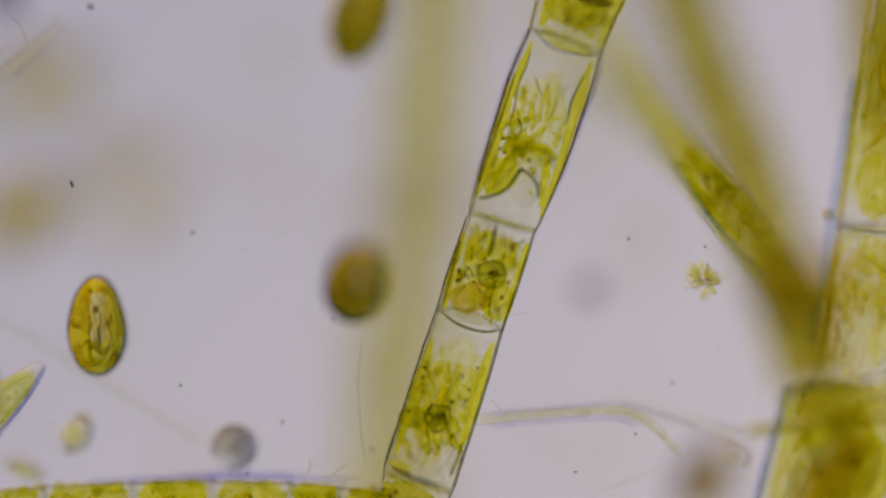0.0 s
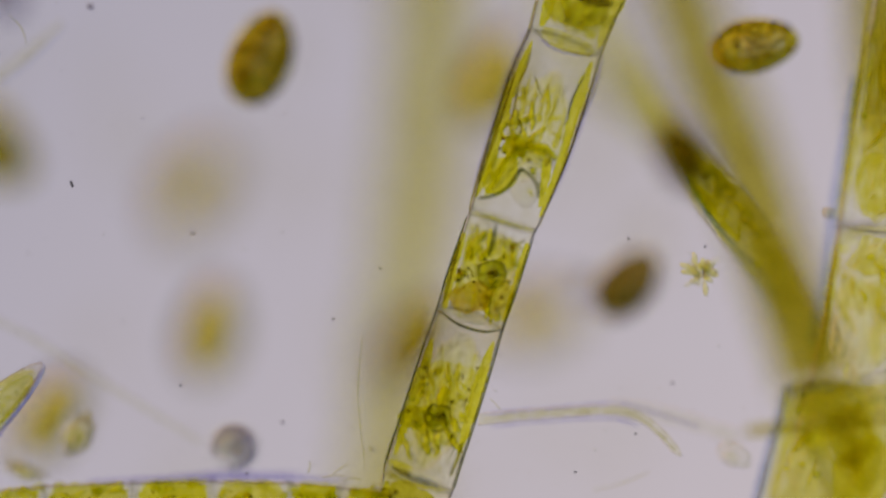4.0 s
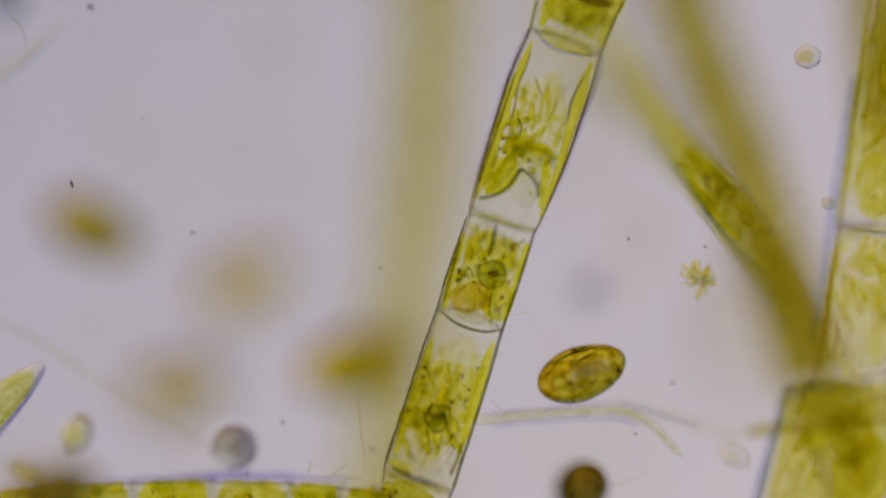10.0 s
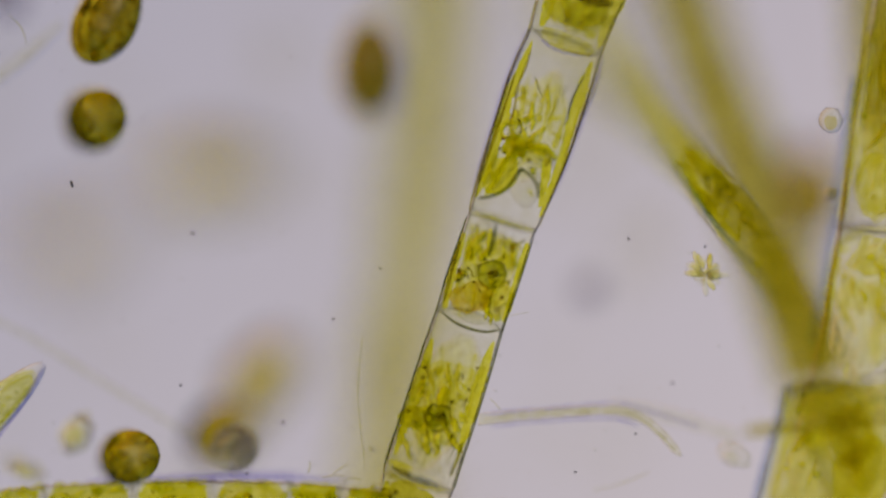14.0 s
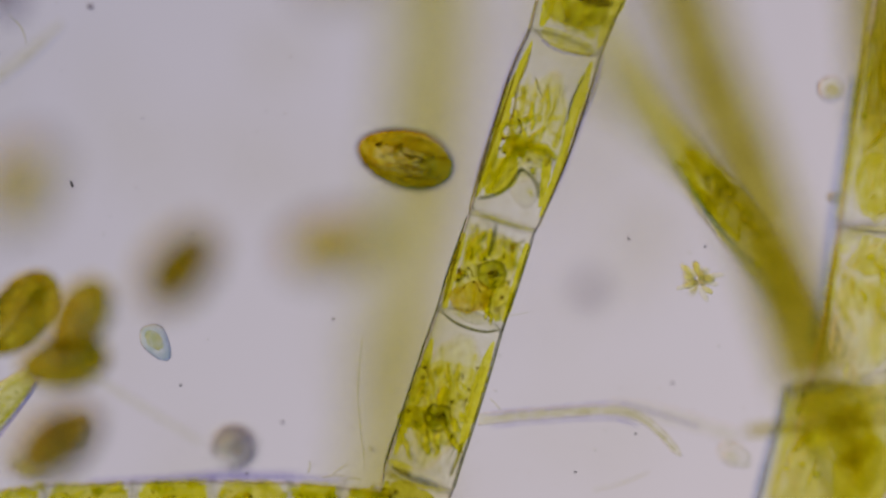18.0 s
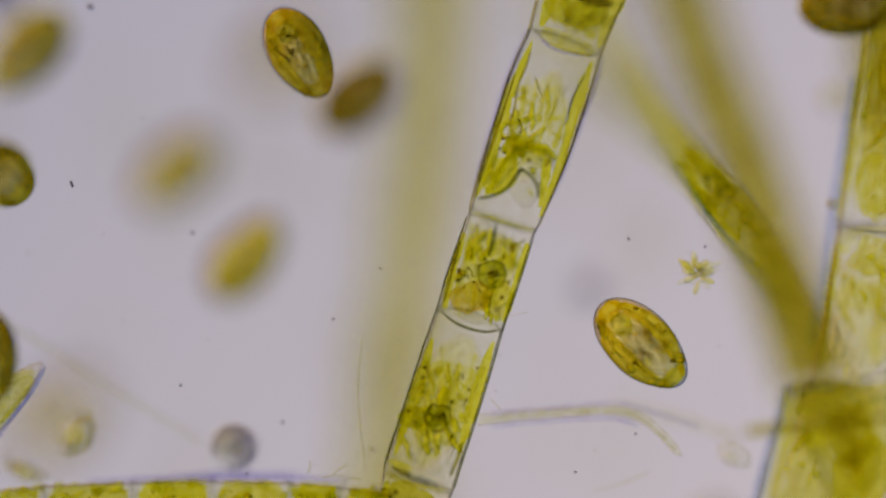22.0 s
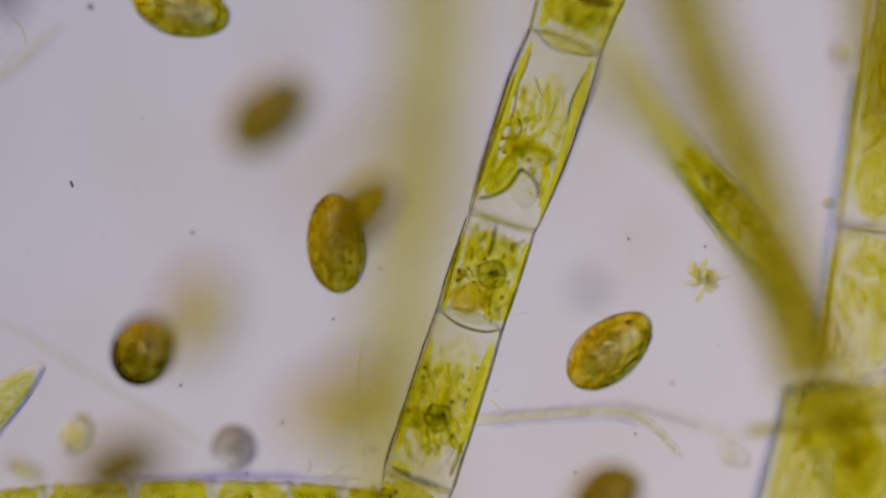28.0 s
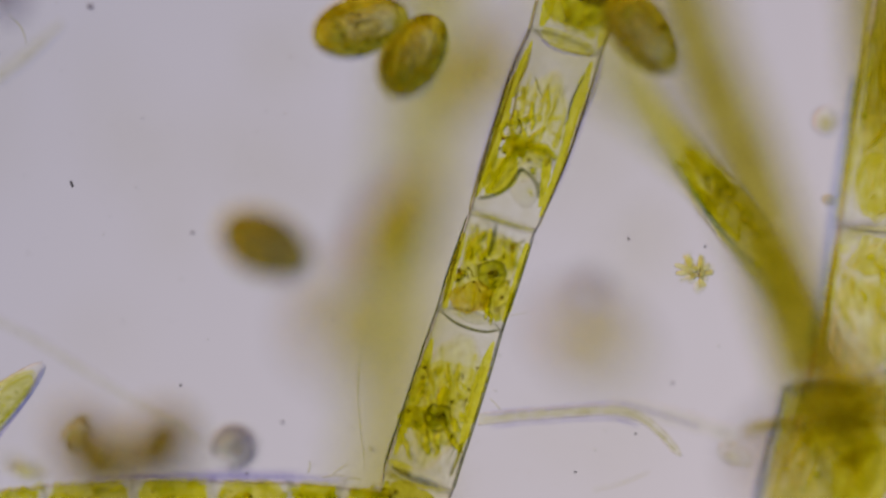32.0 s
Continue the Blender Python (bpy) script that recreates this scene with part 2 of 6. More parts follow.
def septum(a, b, bow, parent, thick=5.0, material=None):
    """A curved cross wall from edge to edge of a filament, bowed along it."""
    pa, pb = at(*a), at(*b)
    mid, half = (pa + pb) / 2, (pb - pa) / 2
    along = Vector((-half.y, half.x, 0)).normalized()
    r = half.length
    bm = bmesh.new()
    n, rad = 36, 10
    top, low = [], []
    for i in range(rad + 1):
        f = i / rad
        row, row2 = [], []
        for k in range(n):
            w = 2 * math.pi * k / n
            p = mid + half * (f * math.cos(w)) + Vector((0, 0, r * f * math.sin(w))) + along * size(bow) * (1 - f * f)
            row.append(bm.verts.new(p + along * size(thick) / 2))
            row2.append(bm.verts.new(p - along * size(thick) / 2))
            if i == 0:
                break
        top.append(row)
        low.append(row2)
    for rows in (top, low):
        for k in range(n):
            bm.faces.new((rows[0][0], rows[1][k], rows[1][(k + 1) % n]))
        for r0, r1 in zip(rows[1:], rows[2:]):
            for k in range(n):
                bm.faces.new((r0[k], r0[(k + 1) % n], r1[(k + 1) % n], r1[k]))
    for k in range(n):
        bm.faces.new((top[-1][k], top[-1][(k + 1) % n], low[-1][(k + 1) % n], low[-1][k]))
    return part("septum", bm, material or SEPTUM, parent)


def tube_wall(edges, parent, thick=3.0, material=None, z=0.0, around=40, steps=8, name="cell_wall", bulge=1.5):
    """The wall of one cell from its edges: rows of left u, v and right u, v."""
    mids = smooth_line([(at(a, b, z) + at(c, d, z)) / 2 for a, b, c, d in edges], steps)
    wide = smooth_line([Vector(((at(c, d) - at(a, b)).length / 2, 0, 0)) for a, b, c, d in edges], steps)
    n = len(mids) - 1
    radii = [wide[i].x + size(bulge) * abs(2 * i / n - 1) ** 10 for i in range(n + 1)]
    bm = bmesh.new()
    hollow(bm, mids, radii, size(thick), around)
    return part(name, bm, material or WALL, parent)


def grains(spots, parent, z=0.03, material=None):
    """Small dark granules at places with their radii."""
    for i, (u, v, r) in enumerate(spots):
        lump("granule", u, v, 0.75 * r, 0.75 * r * (0.7 + 0.3 * ((i * 37) % 10) / 10), i * 40, material or GRAIN, parent, z + 0.02 * ((i % 3) - 1), 0.9, 0.25, detail=2)


SPECK_MESHES = []
for mat in (BRIGHT, GRANUM, OLIVE, GREEN_GRANUM):
    for k in range(3):
        bm = bmesh.new()
        blob(bm, Matrix(), (1, 0.75, 0.7), 0.35, 2, k + 3)
        me = bpy.data.meshes.new("grana")
        bm.to_mesh(me)
        bm.free()
        me.materials.append(mat)
        me.polygons.foreach_set("use_smooth", [True] * len(me.polygons))
        SPECK_MESHES.append(me)


def speckle(a, b, half, count, parent, seed, small=3.0, large=8.0, deep=0.08, low=0.0, tilt=0.0):
    """Many small grana strewn along the line from a to b."""
    rnd = random.Random(seed)
    pa, pb = Vector(a), Vector(b)
    side = Vector((-(pb - pa).y, (pb - pa).x)).normalized()
    for i in range(count):
        q = rnd.uniform(-1, 1)
        q = math.copysign(abs(q) ** 0.7, q) * half
        f = rnd.uniform(0, 1)
        p = pa.lerp(pb, f) + side * q
        r = rnd.uniform(small, large)
        m = Matrix.Translation(at(p.x, p.y, low + tilt * f + rnd.uniform(-deep, deep))) @ Matrix.Rotation(rnd.uniform(0, 3.1), 4, "Z") @ Matrix.Diagonal((size(r), size(r), size(r), 1))
        shared_part("granum", rnd.choice(SPECK_MESHES), parent, m)


def wisps(a, b, half, count, parent, seed, material, deep=0.05, breadth=2.2, length=34.0):
    """Thin winding threads of cytoplasm, mostly along the line from a to b."""
    rnd = random.Random(seed)
    pa, pb = Vector(a), Vector(b)
    way = (pb - pa).normalized()
    side = Vector((-way.y, way.x))
    for i in range(count):
        p = pa.lerp(pb, rnd.uniform(0.05, 0.95)) + side * rnd.uniform(-half, half)
        d = (way * rnd.uniform(0.5, 1.0) + side * rnd.uniform(-0.8, 0.8)).normalized()
        e = Vector((-d.y, d.x))
        n = rnd.uniform(0.5, 1.2) * length
        pts = [p + d * (n * (k / 4 - 0.5)) + e * rnd.uniform(-2.6, 2.6) for k in range(5)]
        w = breadth * rnd.uniform(0.6, 1.4)
        strand("cytoplasm_thread", [(q.x, q.y, w * (0.5, 1, 1.2, 1, 0.4)[k]) for k, q in enumerate(pts)], material, parent, rnd.uniform(-deep, deep), 0.8, 0.3, steps=4)


def relief(edges, parent, z=0.0, fill=0.88, high=4.0, long=26.0, wide=10.0, seed=1, material=None):
    """Two thin clear yellow-green sheets, over and under the cell's middle, whose skin stands up in ribs so high, so long and so wide."""
    ends = [((at(a, b, z) + at(c, d, z)) / 2, (at(c, d) - at(a, b)).length / 2) for a, b, c, d in edges]
    far = sum((q[0] - p[0]).length for p, q in zip(ends, ends[1:]))
    steps = max(6, round(far / size(4.0) / (len(ends) - 1)))
    mids = smooth_line([p for p, r in ends], steps)
    radii = smooth_line([Vector((r, 0, 0)) for p, r in ends], steps)
    n, around = len(mids) - 1, 64
    for s in (-1, 1):
        bm = bmesh.new()
        rings = sweep(bm, mids, [r.x * fill * 0.86 * min(1.0, 0.15 + 3.4 * min(i, n - i) / n) for i, r in enumerate(radii)], around, 0.05)
        for i, circle in enumerate(rings):
            t, a, b = ring_frame(mids, i)
            for v in circle:
                d = v.co - mids[i]
                across = d.dot(a)
                q = Vector((size(4.0) * i / size(long), across / size(wide), seed + 3 * s))
                lift = noise.noise(q) + 0.6 * noise.noise(q * 2.1 + Vector((seed, 0, 0)))
                if d.dot(b) * s > 0:
                    v.co += b * s * size(high) * max(-0.3, lift)
                v.co += b * s * (math.sqrt(max(0.0, radii[i].x ** 2 - across ** 2)) * 0.62)
                v.co += t * size(16) * noise.noise(Vector((across / size(22), s, seed + i // (n // 2 + 1)))) * abs(2 * i / n - 1) ** 3
        part("chloroplast_relief", bm, material or RELIEF, parent)


def layer(edges, parent, material, z=0.0, fill=0.88, rough=0.06, flat=0.9, high=4.5):
    """The chloroplast layer lining a cell between rows of left and right edges, with its ribbed skin."""
    mids = smooth_line([(at(a, b, z) + at(c, d, z)) / 2 for a, b, c, d in edges], 8)
    wide = smooth_line([Vector(((at(c, d) - at(a, b)).length / 2, 0, 0)) for a, b, c, d in edges], 8)
    bm = bmesh.new()
    n = len(mids) - 1
    sweep(bm, mids, [wide[i].x * fill * (0.72 if i in (0, n) else 0.93 if i in (1, n - 1) else 1.0) for i in range(n + 1)], 24, flat, True, rough, int(edges[0][0]) % 41)
    if material is None:
        return relief(edges, parent, z, fill * 0.96, high, seed=int(edges[0][0]) % 37)
    if high:
        relief(edges, parent, z, fill * 0.96, high, seed=int(edges[0][0]) % 37)
    return part("chloroplast_layer", bm, material, parent)


# ---- the sharp filament, cell by cell ----
filament = tagged(new("algal_filament"), "yellow-green algal filament of clear cylindrical cells in sharp focus", "alga")

cell = tube_wall([(984, -90, 1128, -40), (951, 0, 1090, 26), (938, 52, 1062, 97)], filament)
strand("chloroplast_strand", [(992, -60, 24), (980, -20, 26), (968, 20, 22), (957, 48, 8)], BRIGHT, cell)
strand("chloroplast_strand", [(1112, -40, 30), (1088, 8, 30), (1074, 40, 26), (1060, 84, 8)], MASS, cell)
lump("chloroplast", 1022, 0, 48, 52, 70, MASS, cell, -0.03, 0.35)
lump("dark_body", 1050, -2, 34, 12, -15, GRAIN, cell, 0.03, 0.6)
strand("chloroplast_strand", [(1015, 10, 10), (1030, 40, 14), (1052, 70, 10)], BRIGHT, cell, 0.04)
layer([(990, -80, 1120, -40), (958, 10, 1088, 40), (952, 40, 1070, 75)], cell, None)
wisps((1045, -40), (1010, 60), 50, 10, cell, 37, WISP)
speckle((1050, -60), (1010, 50), 50, 26, cell, 1)
wisps((1040, -40), (1010, 50), 44, 10, cell, 74, RIBBON, 0.06, 9, 50)
septum((940, 53), (1060, 97), 8, filament, 2.6)
strand("septum_fold", [(946, 54, 3), (972, 82, 4), (1005, 94, 5), (1052, 100, 3)], LILAC_BAND, filament, 0.03)
lump("chloroplast_film", 1002, 74, 50, 15, -22, FILM, filament, 0.0, 0.5, 0.3)
strand("septum_edge", [(948, 56, 3), (972, 76, 4), (1010, 92, 4), (1058, 98, 3)], FILM, filament, 0.0)

cell = tube_wall([(937, 54, 1062, 99), (899, 146, 1045, 160), (869, 240, 1014, 250), (848, 310, 984, 328), (832, 375, 948, 408)], filament)
strand("chloroplast_strand", [(942, 72, 5), (922, 121, 14), (904, 160, 18), (892, 200, 20), (882, 238, 18), (868, 282, 16), (852, 326, 10), (842, 350, 4)], BRIGHT, cell, rough=0.45)
strand("chloroplast_strand", [(1048, 108, 6), (1033, 150, 20), (1017, 200, 21), (1004, 245, 17), (988, 300, 15), (970, 345, 11), (955, 385, 5)], BRIGHT, cell, rough=0.45)
strand("cytoplasm_edge", [(1034, 132, 2), (1014, 172, 4), (1006, 200, 4), (1000, 222, 2)], DARK_LINE, cell, 0.02)
for u0, v0, u1, v1, w in ((926, 150, 918, 215, 8), (950, 140, 934, 215, 7), (985, 150, 962, 235, 10), (1000, 190, 980, 262, 9), (968, 175, 955, 250, 6)):
    strand("cytoplasm_thread", [(u0, v0, w * .4), ((u0 + u1) / 2 + 3, (v0 + v1) / 2, w), (u1, v1, w * 1.2)], FILM, cell, 0.01)
lump("chloroplast", 912, 262, 21, 19, 20, BRIGHT, cell, 0.0, 0.6, 0.3)
for u, v, w in ((884, 236, 12), (906, 226, 9), (934, 232, 10), (950, 250, 8), (884, 292, 13), (866, 318, 9), (928, 290, 10), (972, 262, 9)):
    strand("chloroplast_arm", [(912, 262, w * 1.2), ((912 + u) / 2 + 3, (262 + v) / 2 - 2, w * .8), (u, v, w * .35)], RIBBON, cell, 0.03, rough=0.3)
lump("chloroplast", 950, 270, 30, 18, -15, FILM, cell, 0.0, 0.6, 0.4)
lump("pyrenoid", 953, 270, 10, 9, 0, BRIGHT, cell, 0.05, 0.8, 0.1)
strand("chloroplast_strand", [(884, 232, 10), (900, 212, 8), (906, 232, 10), (916, 250, 12)], RIBBON, cell, 0.02)
strand("chloroplast_strand", [(935, 262, 12), (962, 262, 14), (985, 282, 9)], RIBBON, cell, 0.02)
strand("cytoplasm_edge", [(923, 297, 7), (906, 322, 7), (893, 336, 6), (870, 347, 6), (845, 351, 5)], DARK_LINE, cell, 0.03, rough=0.1)
strand("cytoplasm_edge", [(921, 297, 6), (938, 310, 5), (950, 330, 4), (952, 352, 3)], DARK_LINE, cell, 0.03, rough=0.1)
lump("chloroplast", 885, 312, 36, 26, 52, BRIGHT, cell, -0.02, 0.4, 0.35)
strand("chloroplast_strand", [(900, 280, 8), (888, 300, 12), (872, 328, 12), (858, 344, 8)], BRIGHT, cell, 0.03)
lump("pale_gap", 876, 306, 10, 20, -25, VACUOLE, cell, 0.06, 0.6, 0.15, detail=3)
lump("vacuole", 927, 335, 23, 33, 15, VACUOLE, cell, 0.02, 0.7, 0.06)
strand("chloroplast_strand", [(968, 280, 16), (966, 308, 18), (960, 340, 12), (955, 368, 5)], BRIGHT, cell, 0.0)
grains([(893, 270, 5), (936, 285, 5), (972, 288, 5), (884, 262, 4), (898, 246, 4)], cell)
layer([(920, 120, 1046, 143), (896, 185, 1022, 208), (882, 235, 1012, 255), (858, 305, 990, 330)], cell, None)
wisps((968, 140), (915, 330), 44, 12, cell, 31, WISP, 0.05, 1.8, 40)
wisps((965, 180), (900, 340), 46, 7, cell, 32, BRIGHT, 0.05, 5)
speckle((968, 165), (918, 300), 48, 26, cell, 2)
speckle((950, 230), (925, 290), 46, 14, cell, 3)
grains([(890, 245, 6), (906, 206, 4), (966, 286, 5)], cell, 0.03, RED_BROWN)
for u, v, r in ((915, 260, 16), (950, 271, 12)):
    bm = bmesh.new()
    ring(bm, Matrix.Translation(at(u, v, 0.06)), size(r), size(1.1), 24)
    for v2 in bm.verts:
        v2.co += Vector((noise.noise(v2.co * 30), noise.noise(v2.co * 30 + Vector((5, 0, 0))), 0)) * size(5)
    part("pyrenoid_rim", bm, WISP, cell)
for pts in ([(882, 258, 3), (873, 290, 5), (860, 326, 4)], [(908, 283, 3), (894, 312, 5), (870, 338, 4)], [(936, 290, 3), (950, 312, 5), (957, 348, 3)], [(960, 262, 3), (976, 280, 5), (982, 300, 3)], [(896, 215, 3), (903, 236, 5), (898, 250, 4)]):
    strand("cytoplasm_edge", pts, WISP, cell, 0.05)
strand("cytoplasm_edge", [(940, 88, 2), (931, 118, 4), (917, 150, 4), (910, 190, 4), (905, 212, 3)], EDGE_OLIVE, cell, 0.02)
lump("pyrenoid", 915, 260, 13, 12, 0, GRANUM, cell, 0.08, 0.8, 0.1, detail=3)
lump("pyrenoid", 950, 271, 10, 9, 0, GRANUM, cell, 0.08, 0.8, 0.1, detail=3)
strand("cytoplasm_edge", [(912, 130, 3), (896, 180, 5), (880, 228, 7), (862, 280, 7), (846, 326, 5)], EDGE_OLIVE, cell, 0.0, rough=0.1)
for pts in ([(938, 130, 3), (930, 165, 6), (926, 205, 4)], [(975, 135, 3), (962, 175, 7), (950, 225, 5)], [(992, 150, 3), (980, 195, 7), (970, 240, 4)]):
    strand("cytoplasm_thread", pts, OLIVE, cell, 0.04)
wisps((955, 150), (905, 335), 42, 10, cell, 71, RIBBON, 0.06, 9, 60)
septum((831, 375), (948, 409), -2, filament, 5)
strand("septum_edge", [(836, 378, 4), (868, 384, 6), (898, 396, 6), (944, 408, 5)], BRIGHT, filament, 0.03)

cell = tube_wall([(831, 376, 946, 410), (812, 432, 930, 462), (792, 490, 910, 522), (776, 544, 889, 584)], filament)
strand("chloroplast_strand", [(822, 412, 8), (814, 438, 13), (804, 470, 13), (793, 515, 12), (787, 546, 10)], BRIGHT, cell)
strand("chloroplast_strand", [(934, 430, 8), (926, 458, 14), (912, 500, 10), (900, 545, 12), (890, 570, 8)], BRIGHT, cell)
lump("rust_mass", 834, 526, 38, 26, 8, RUST, cell, 0.0, 0.6, 0.3)
lump("chloroplast", 880, 530, 26, 34, -20, OLIVE, cell, -0.02, 0.4, 0.4)
nucleus(871, 486, 25, cell)
lump("clear_bar", 886, 428, 8, 24, -12, VACUOLE, cell, 0.05, 0.8, 0.1, detail=3)
lump("clear_bar", 854, 404, 16, 22, -10, VACUOLE, cell, 0.05, 0.6, 0.15, detail=3)
strand("cytoplasm_thread", [(878, 398, 4), (872, 430, 8), (866, 452, 5)], DARK_LINE, cell, 0.03)
strand("cytoplasm_thread", [(832, 415, 6), (828, 445, 12), (822, 470, 8)], BRIGHT, cell, 0.04)
strand("cytoplasm_thread", [(900, 420, 6), (908, 450, 12), (900, 475, 8)], BRIGHT, cell, 0.04)
lump("clear_zone", 828, 561, 30, 9, -24, VACUOLE, cell, 0.0, 0.8, 0.1, detail=3)
grains([(812, 478, 6), (810, 495, 6), (818, 505, 5), (858, 459, 5), (912, 431, 4), (879, 548, 6), (888, 527, 6), (846, 470, 5), (824, 488, 6), (838, 500, 5), (900, 500, 4), (806, 460, 4), (850, 515, 4), (797, 540, 4)], cell)
layer([(824, 400, 940, 430), (806, 455, 922, 485), (782, 530, 898, 562)], cell, None)
wisps((882, 405), (838, 560), 46, 18, cell, 33, WISP)
wisps((882, 405), (838, 560), 46, 12, cell, 34, BRIGHT, 0.05, 5)
speckle((880, 415), (838, 555), 48, 40, cell, 4)
strand("cytoplasm_edge", [(816, 425, 3), (806, 460, 5), (794, 505, 5), (782, 545, 3)], EDGE_OLIVE, cell, 0.0, rough=0.1)
grains([(813, 484, 7), (905, 440, 7), (880, 549, 8), (852, 540, 5), (846, 505, 5)], cell, 0.05, RED_BROWN)
layer([(826, 405, 936, 434), (806, 462, 918, 490), (788, 525, 900, 555)], cell, FILM, -0.03, 0.80, 0.2, high=0)
wisps((880, 410), (838, 550), 42, 14, cell, 72, RIBBON, 0.06, 9, 46)
septum((776, 546), (889, 584), 16, filament, 5)
strand("septum_edge", [(777, 548, 3), (800, 568, 4.5), (830, 582, 5), (862, 588, 4.5), (887, 584, 3)], DARK_LINE, filament, 0.0, rough=0.08)

cell = tube_wall([(775, 548, 887, 586), (748, 625, 868, 655), (716, 725, 838, 752), (692, 795, 814, 825), (680, 834, 800, 870)], filament)
strand("chloroplast_strand", [(766, 598, 5), (757, 628, 15), (748, 662, 20), (737, 695, 22), (723, 735, 20), (711, 768, 13), (699, 805, 7)], BRIGHT, cell, rough=0.45)
strand("chloroplast_strand", [(874, 604, 5), (861, 640, 17), (850, 672, 21), (838, 716, 20), (825, 760, 15), (811, 805, 8)], BRIGHT, cell, rough=0.45)
for u0, v0, u1, v1, w in ((782, 615, 772, 690, 9), (812, 640, 796, 715, 12), (842, 625, 818, 700, 12)):
    strand("cytoplasm_thread", [(u0, v0, w * .4), ((u0 + u1) / 2 + 3, (v0 + v1) / 2, w), (u1, v1, w)], FILM, cell, 0.02)
lump("chloroplast", 738, 738, 30, 20, 10, MASS, cell, 0.0, 0.6, 0.35)
nucleus(776, 740, 24, cell)
lump("clear_bar", 742, 782, 8, 22, -15, VACUOLE, cell, 0.05, 0.7, 0.1, detail=3)
lump("clear_bar", 795, 800, 8, 24, -15, VACUOLE, cell, 0.05, 0.7, 0.1, detail=3)
lump("clear_bar", 768, 828, 14, 9, -20, VACUOLE, cell, 0.05, 0.7, 0.1, detail=3)
strand("cytoplasm_edge", [(692, 826, 5), (708, 834, 10), (726, 840, 7)], WISP, cell, 0.03)
strand("cytoplasm_edge", [(720, 842, 4), (742, 848, 9), (770, 858, 5)], BLUE_FRINGE, cell, 0.05)
strand("rust_strand", [(712, 846, 3), (738, 856, 5), (766, 864, 3)], RUST, cell, 0.05)
strand("cytoplasm_edge", [(818, 782, 4), (808, 815, 8), (796, 842, 5)], WISP, cell, 0.03)
strand("chloroplast_strand", [(688, 815, 8), (705, 822, 12), (728, 830, 8)], BRIGHT, cell, 0.04)
grains([(752, 650, 6), (748, 668, 6), (742, 690, 6), (830, 690, 5), (826, 708, 5), (818, 670, 4), (760, 722, 5), (724, 728, 5), (734, 748, 5), (800, 712, 5), (774, 790, 4), (736, 816, 4), (845, 652, 4)], cell)
layer([(770, 580, 880, 612), (752, 630, 868, 658), (716, 725, 838, 752), (690, 812, 808, 842)], cell, None)
wisps((808, 640), (748, 830), 48, 20, cell, 35, WISP)
wisps((810, 620), (748, 830), 48, 14, cell, 36, BRIGHT, 0.05, 5)
speckle((800, 650), (745, 800), 50, 40, cell, 5)
speckle((790, 700), (765, 775), 46, 20, cell, 6)
layer([(756, 632, 862, 658), (738, 690, 848, 716), (714, 770, 826, 796)], cell, FILM, -0.03, 0.80, 0.2, high=0)
wisps((800, 640), (748, 830), 44, 18, cell, 73, RIBBON, 0.06, 9, 56)
septum((680, 836), (800, 871), 4, filament, 5)
strand("septum_edge", [(684, 838, 5), (728, 858, 6), (794, 871, 5)], BRIGHT, filament, 0.03)

cell = tube_wall([(679, 838, 799, 873), (655, 920, 775, 950), (630, 1000, 750, 1035)], filament)
lump("chloroplast", 716, 905, 60, 48, -18, MASS, cell, 0.0, 0.4, 0.2)
strand("chloroplast_strand", [(686, 852, 10), (676, 885, 18), (664, 920, 18)], BRIGHT, cell)
grains([(680, 866, 6), (700, 872, 6), (664, 862, 6), (690, 880, 5)], cell)


# dark wall lines along the sharp filament, and its lilac halo painted as strands
for side in ([(829, 382, 3), (812, 432, 5), (792, 490, 5), (777, 543, 5), (748, 625, 5), (716, 725, 6), (692, 795, 6), (681, 832, 4)], [(944, 412, 3), (929, 462, 4), (909, 522, 5), (888, 581, 5), (867, 655, 5), (837, 752, 5), (813, 825, 5), (801, 866, 4)]):
    out = -2 if side[0][0] < 880 else 2
    strand("wall_edge", [(u + out, v + out / 3, 0.9 * w) for u, v, w in side], DARK_LINE, filament, 0.0, rough=0.08)
for side in ([(951, 0, 3), (938, 52, 4), (917, 100, 4), (898, 150, 4.5), (883, 200, 4.5), (867, 250, 4.5), (852, 300, 4.5), (838, 350, 4), (832, 375, 3)], [(1090, 26, 3), (1062, 97, 4), (1046, 150, 4), (1029, 200, 4.5), (1013, 250, 4.5), (994, 300, 4.5), (973, 350, 4), (950, 404, 3)]):
    out = -2 if side[0][0] < 1000 else 2
    strand("wall_edge", [(u + out, v + out / 3, w) for u, v, w in side], EDGE_OLIVE, filament, 0.0, rough=0.08)
# lilac halo outside the walls, put into coloured strands
strand("slime_sheath", [(936, 50, 5), (915, 100, 9), (896, 150, 10), (880, 200, 10), (864, 250, 9), (849, 300, 8), (836, 350, 4)], LILAC_BAND, filament, 0.05, rough=0.1)
strand("slime_sheath", [(1066, 95, 5), (1051, 150, 9), (1033, 200, 9), (1015, 250, 8), (997, 300, 6), (975, 350, 4)], LILAC_BAND, filament, 0.05, rough=0.1)

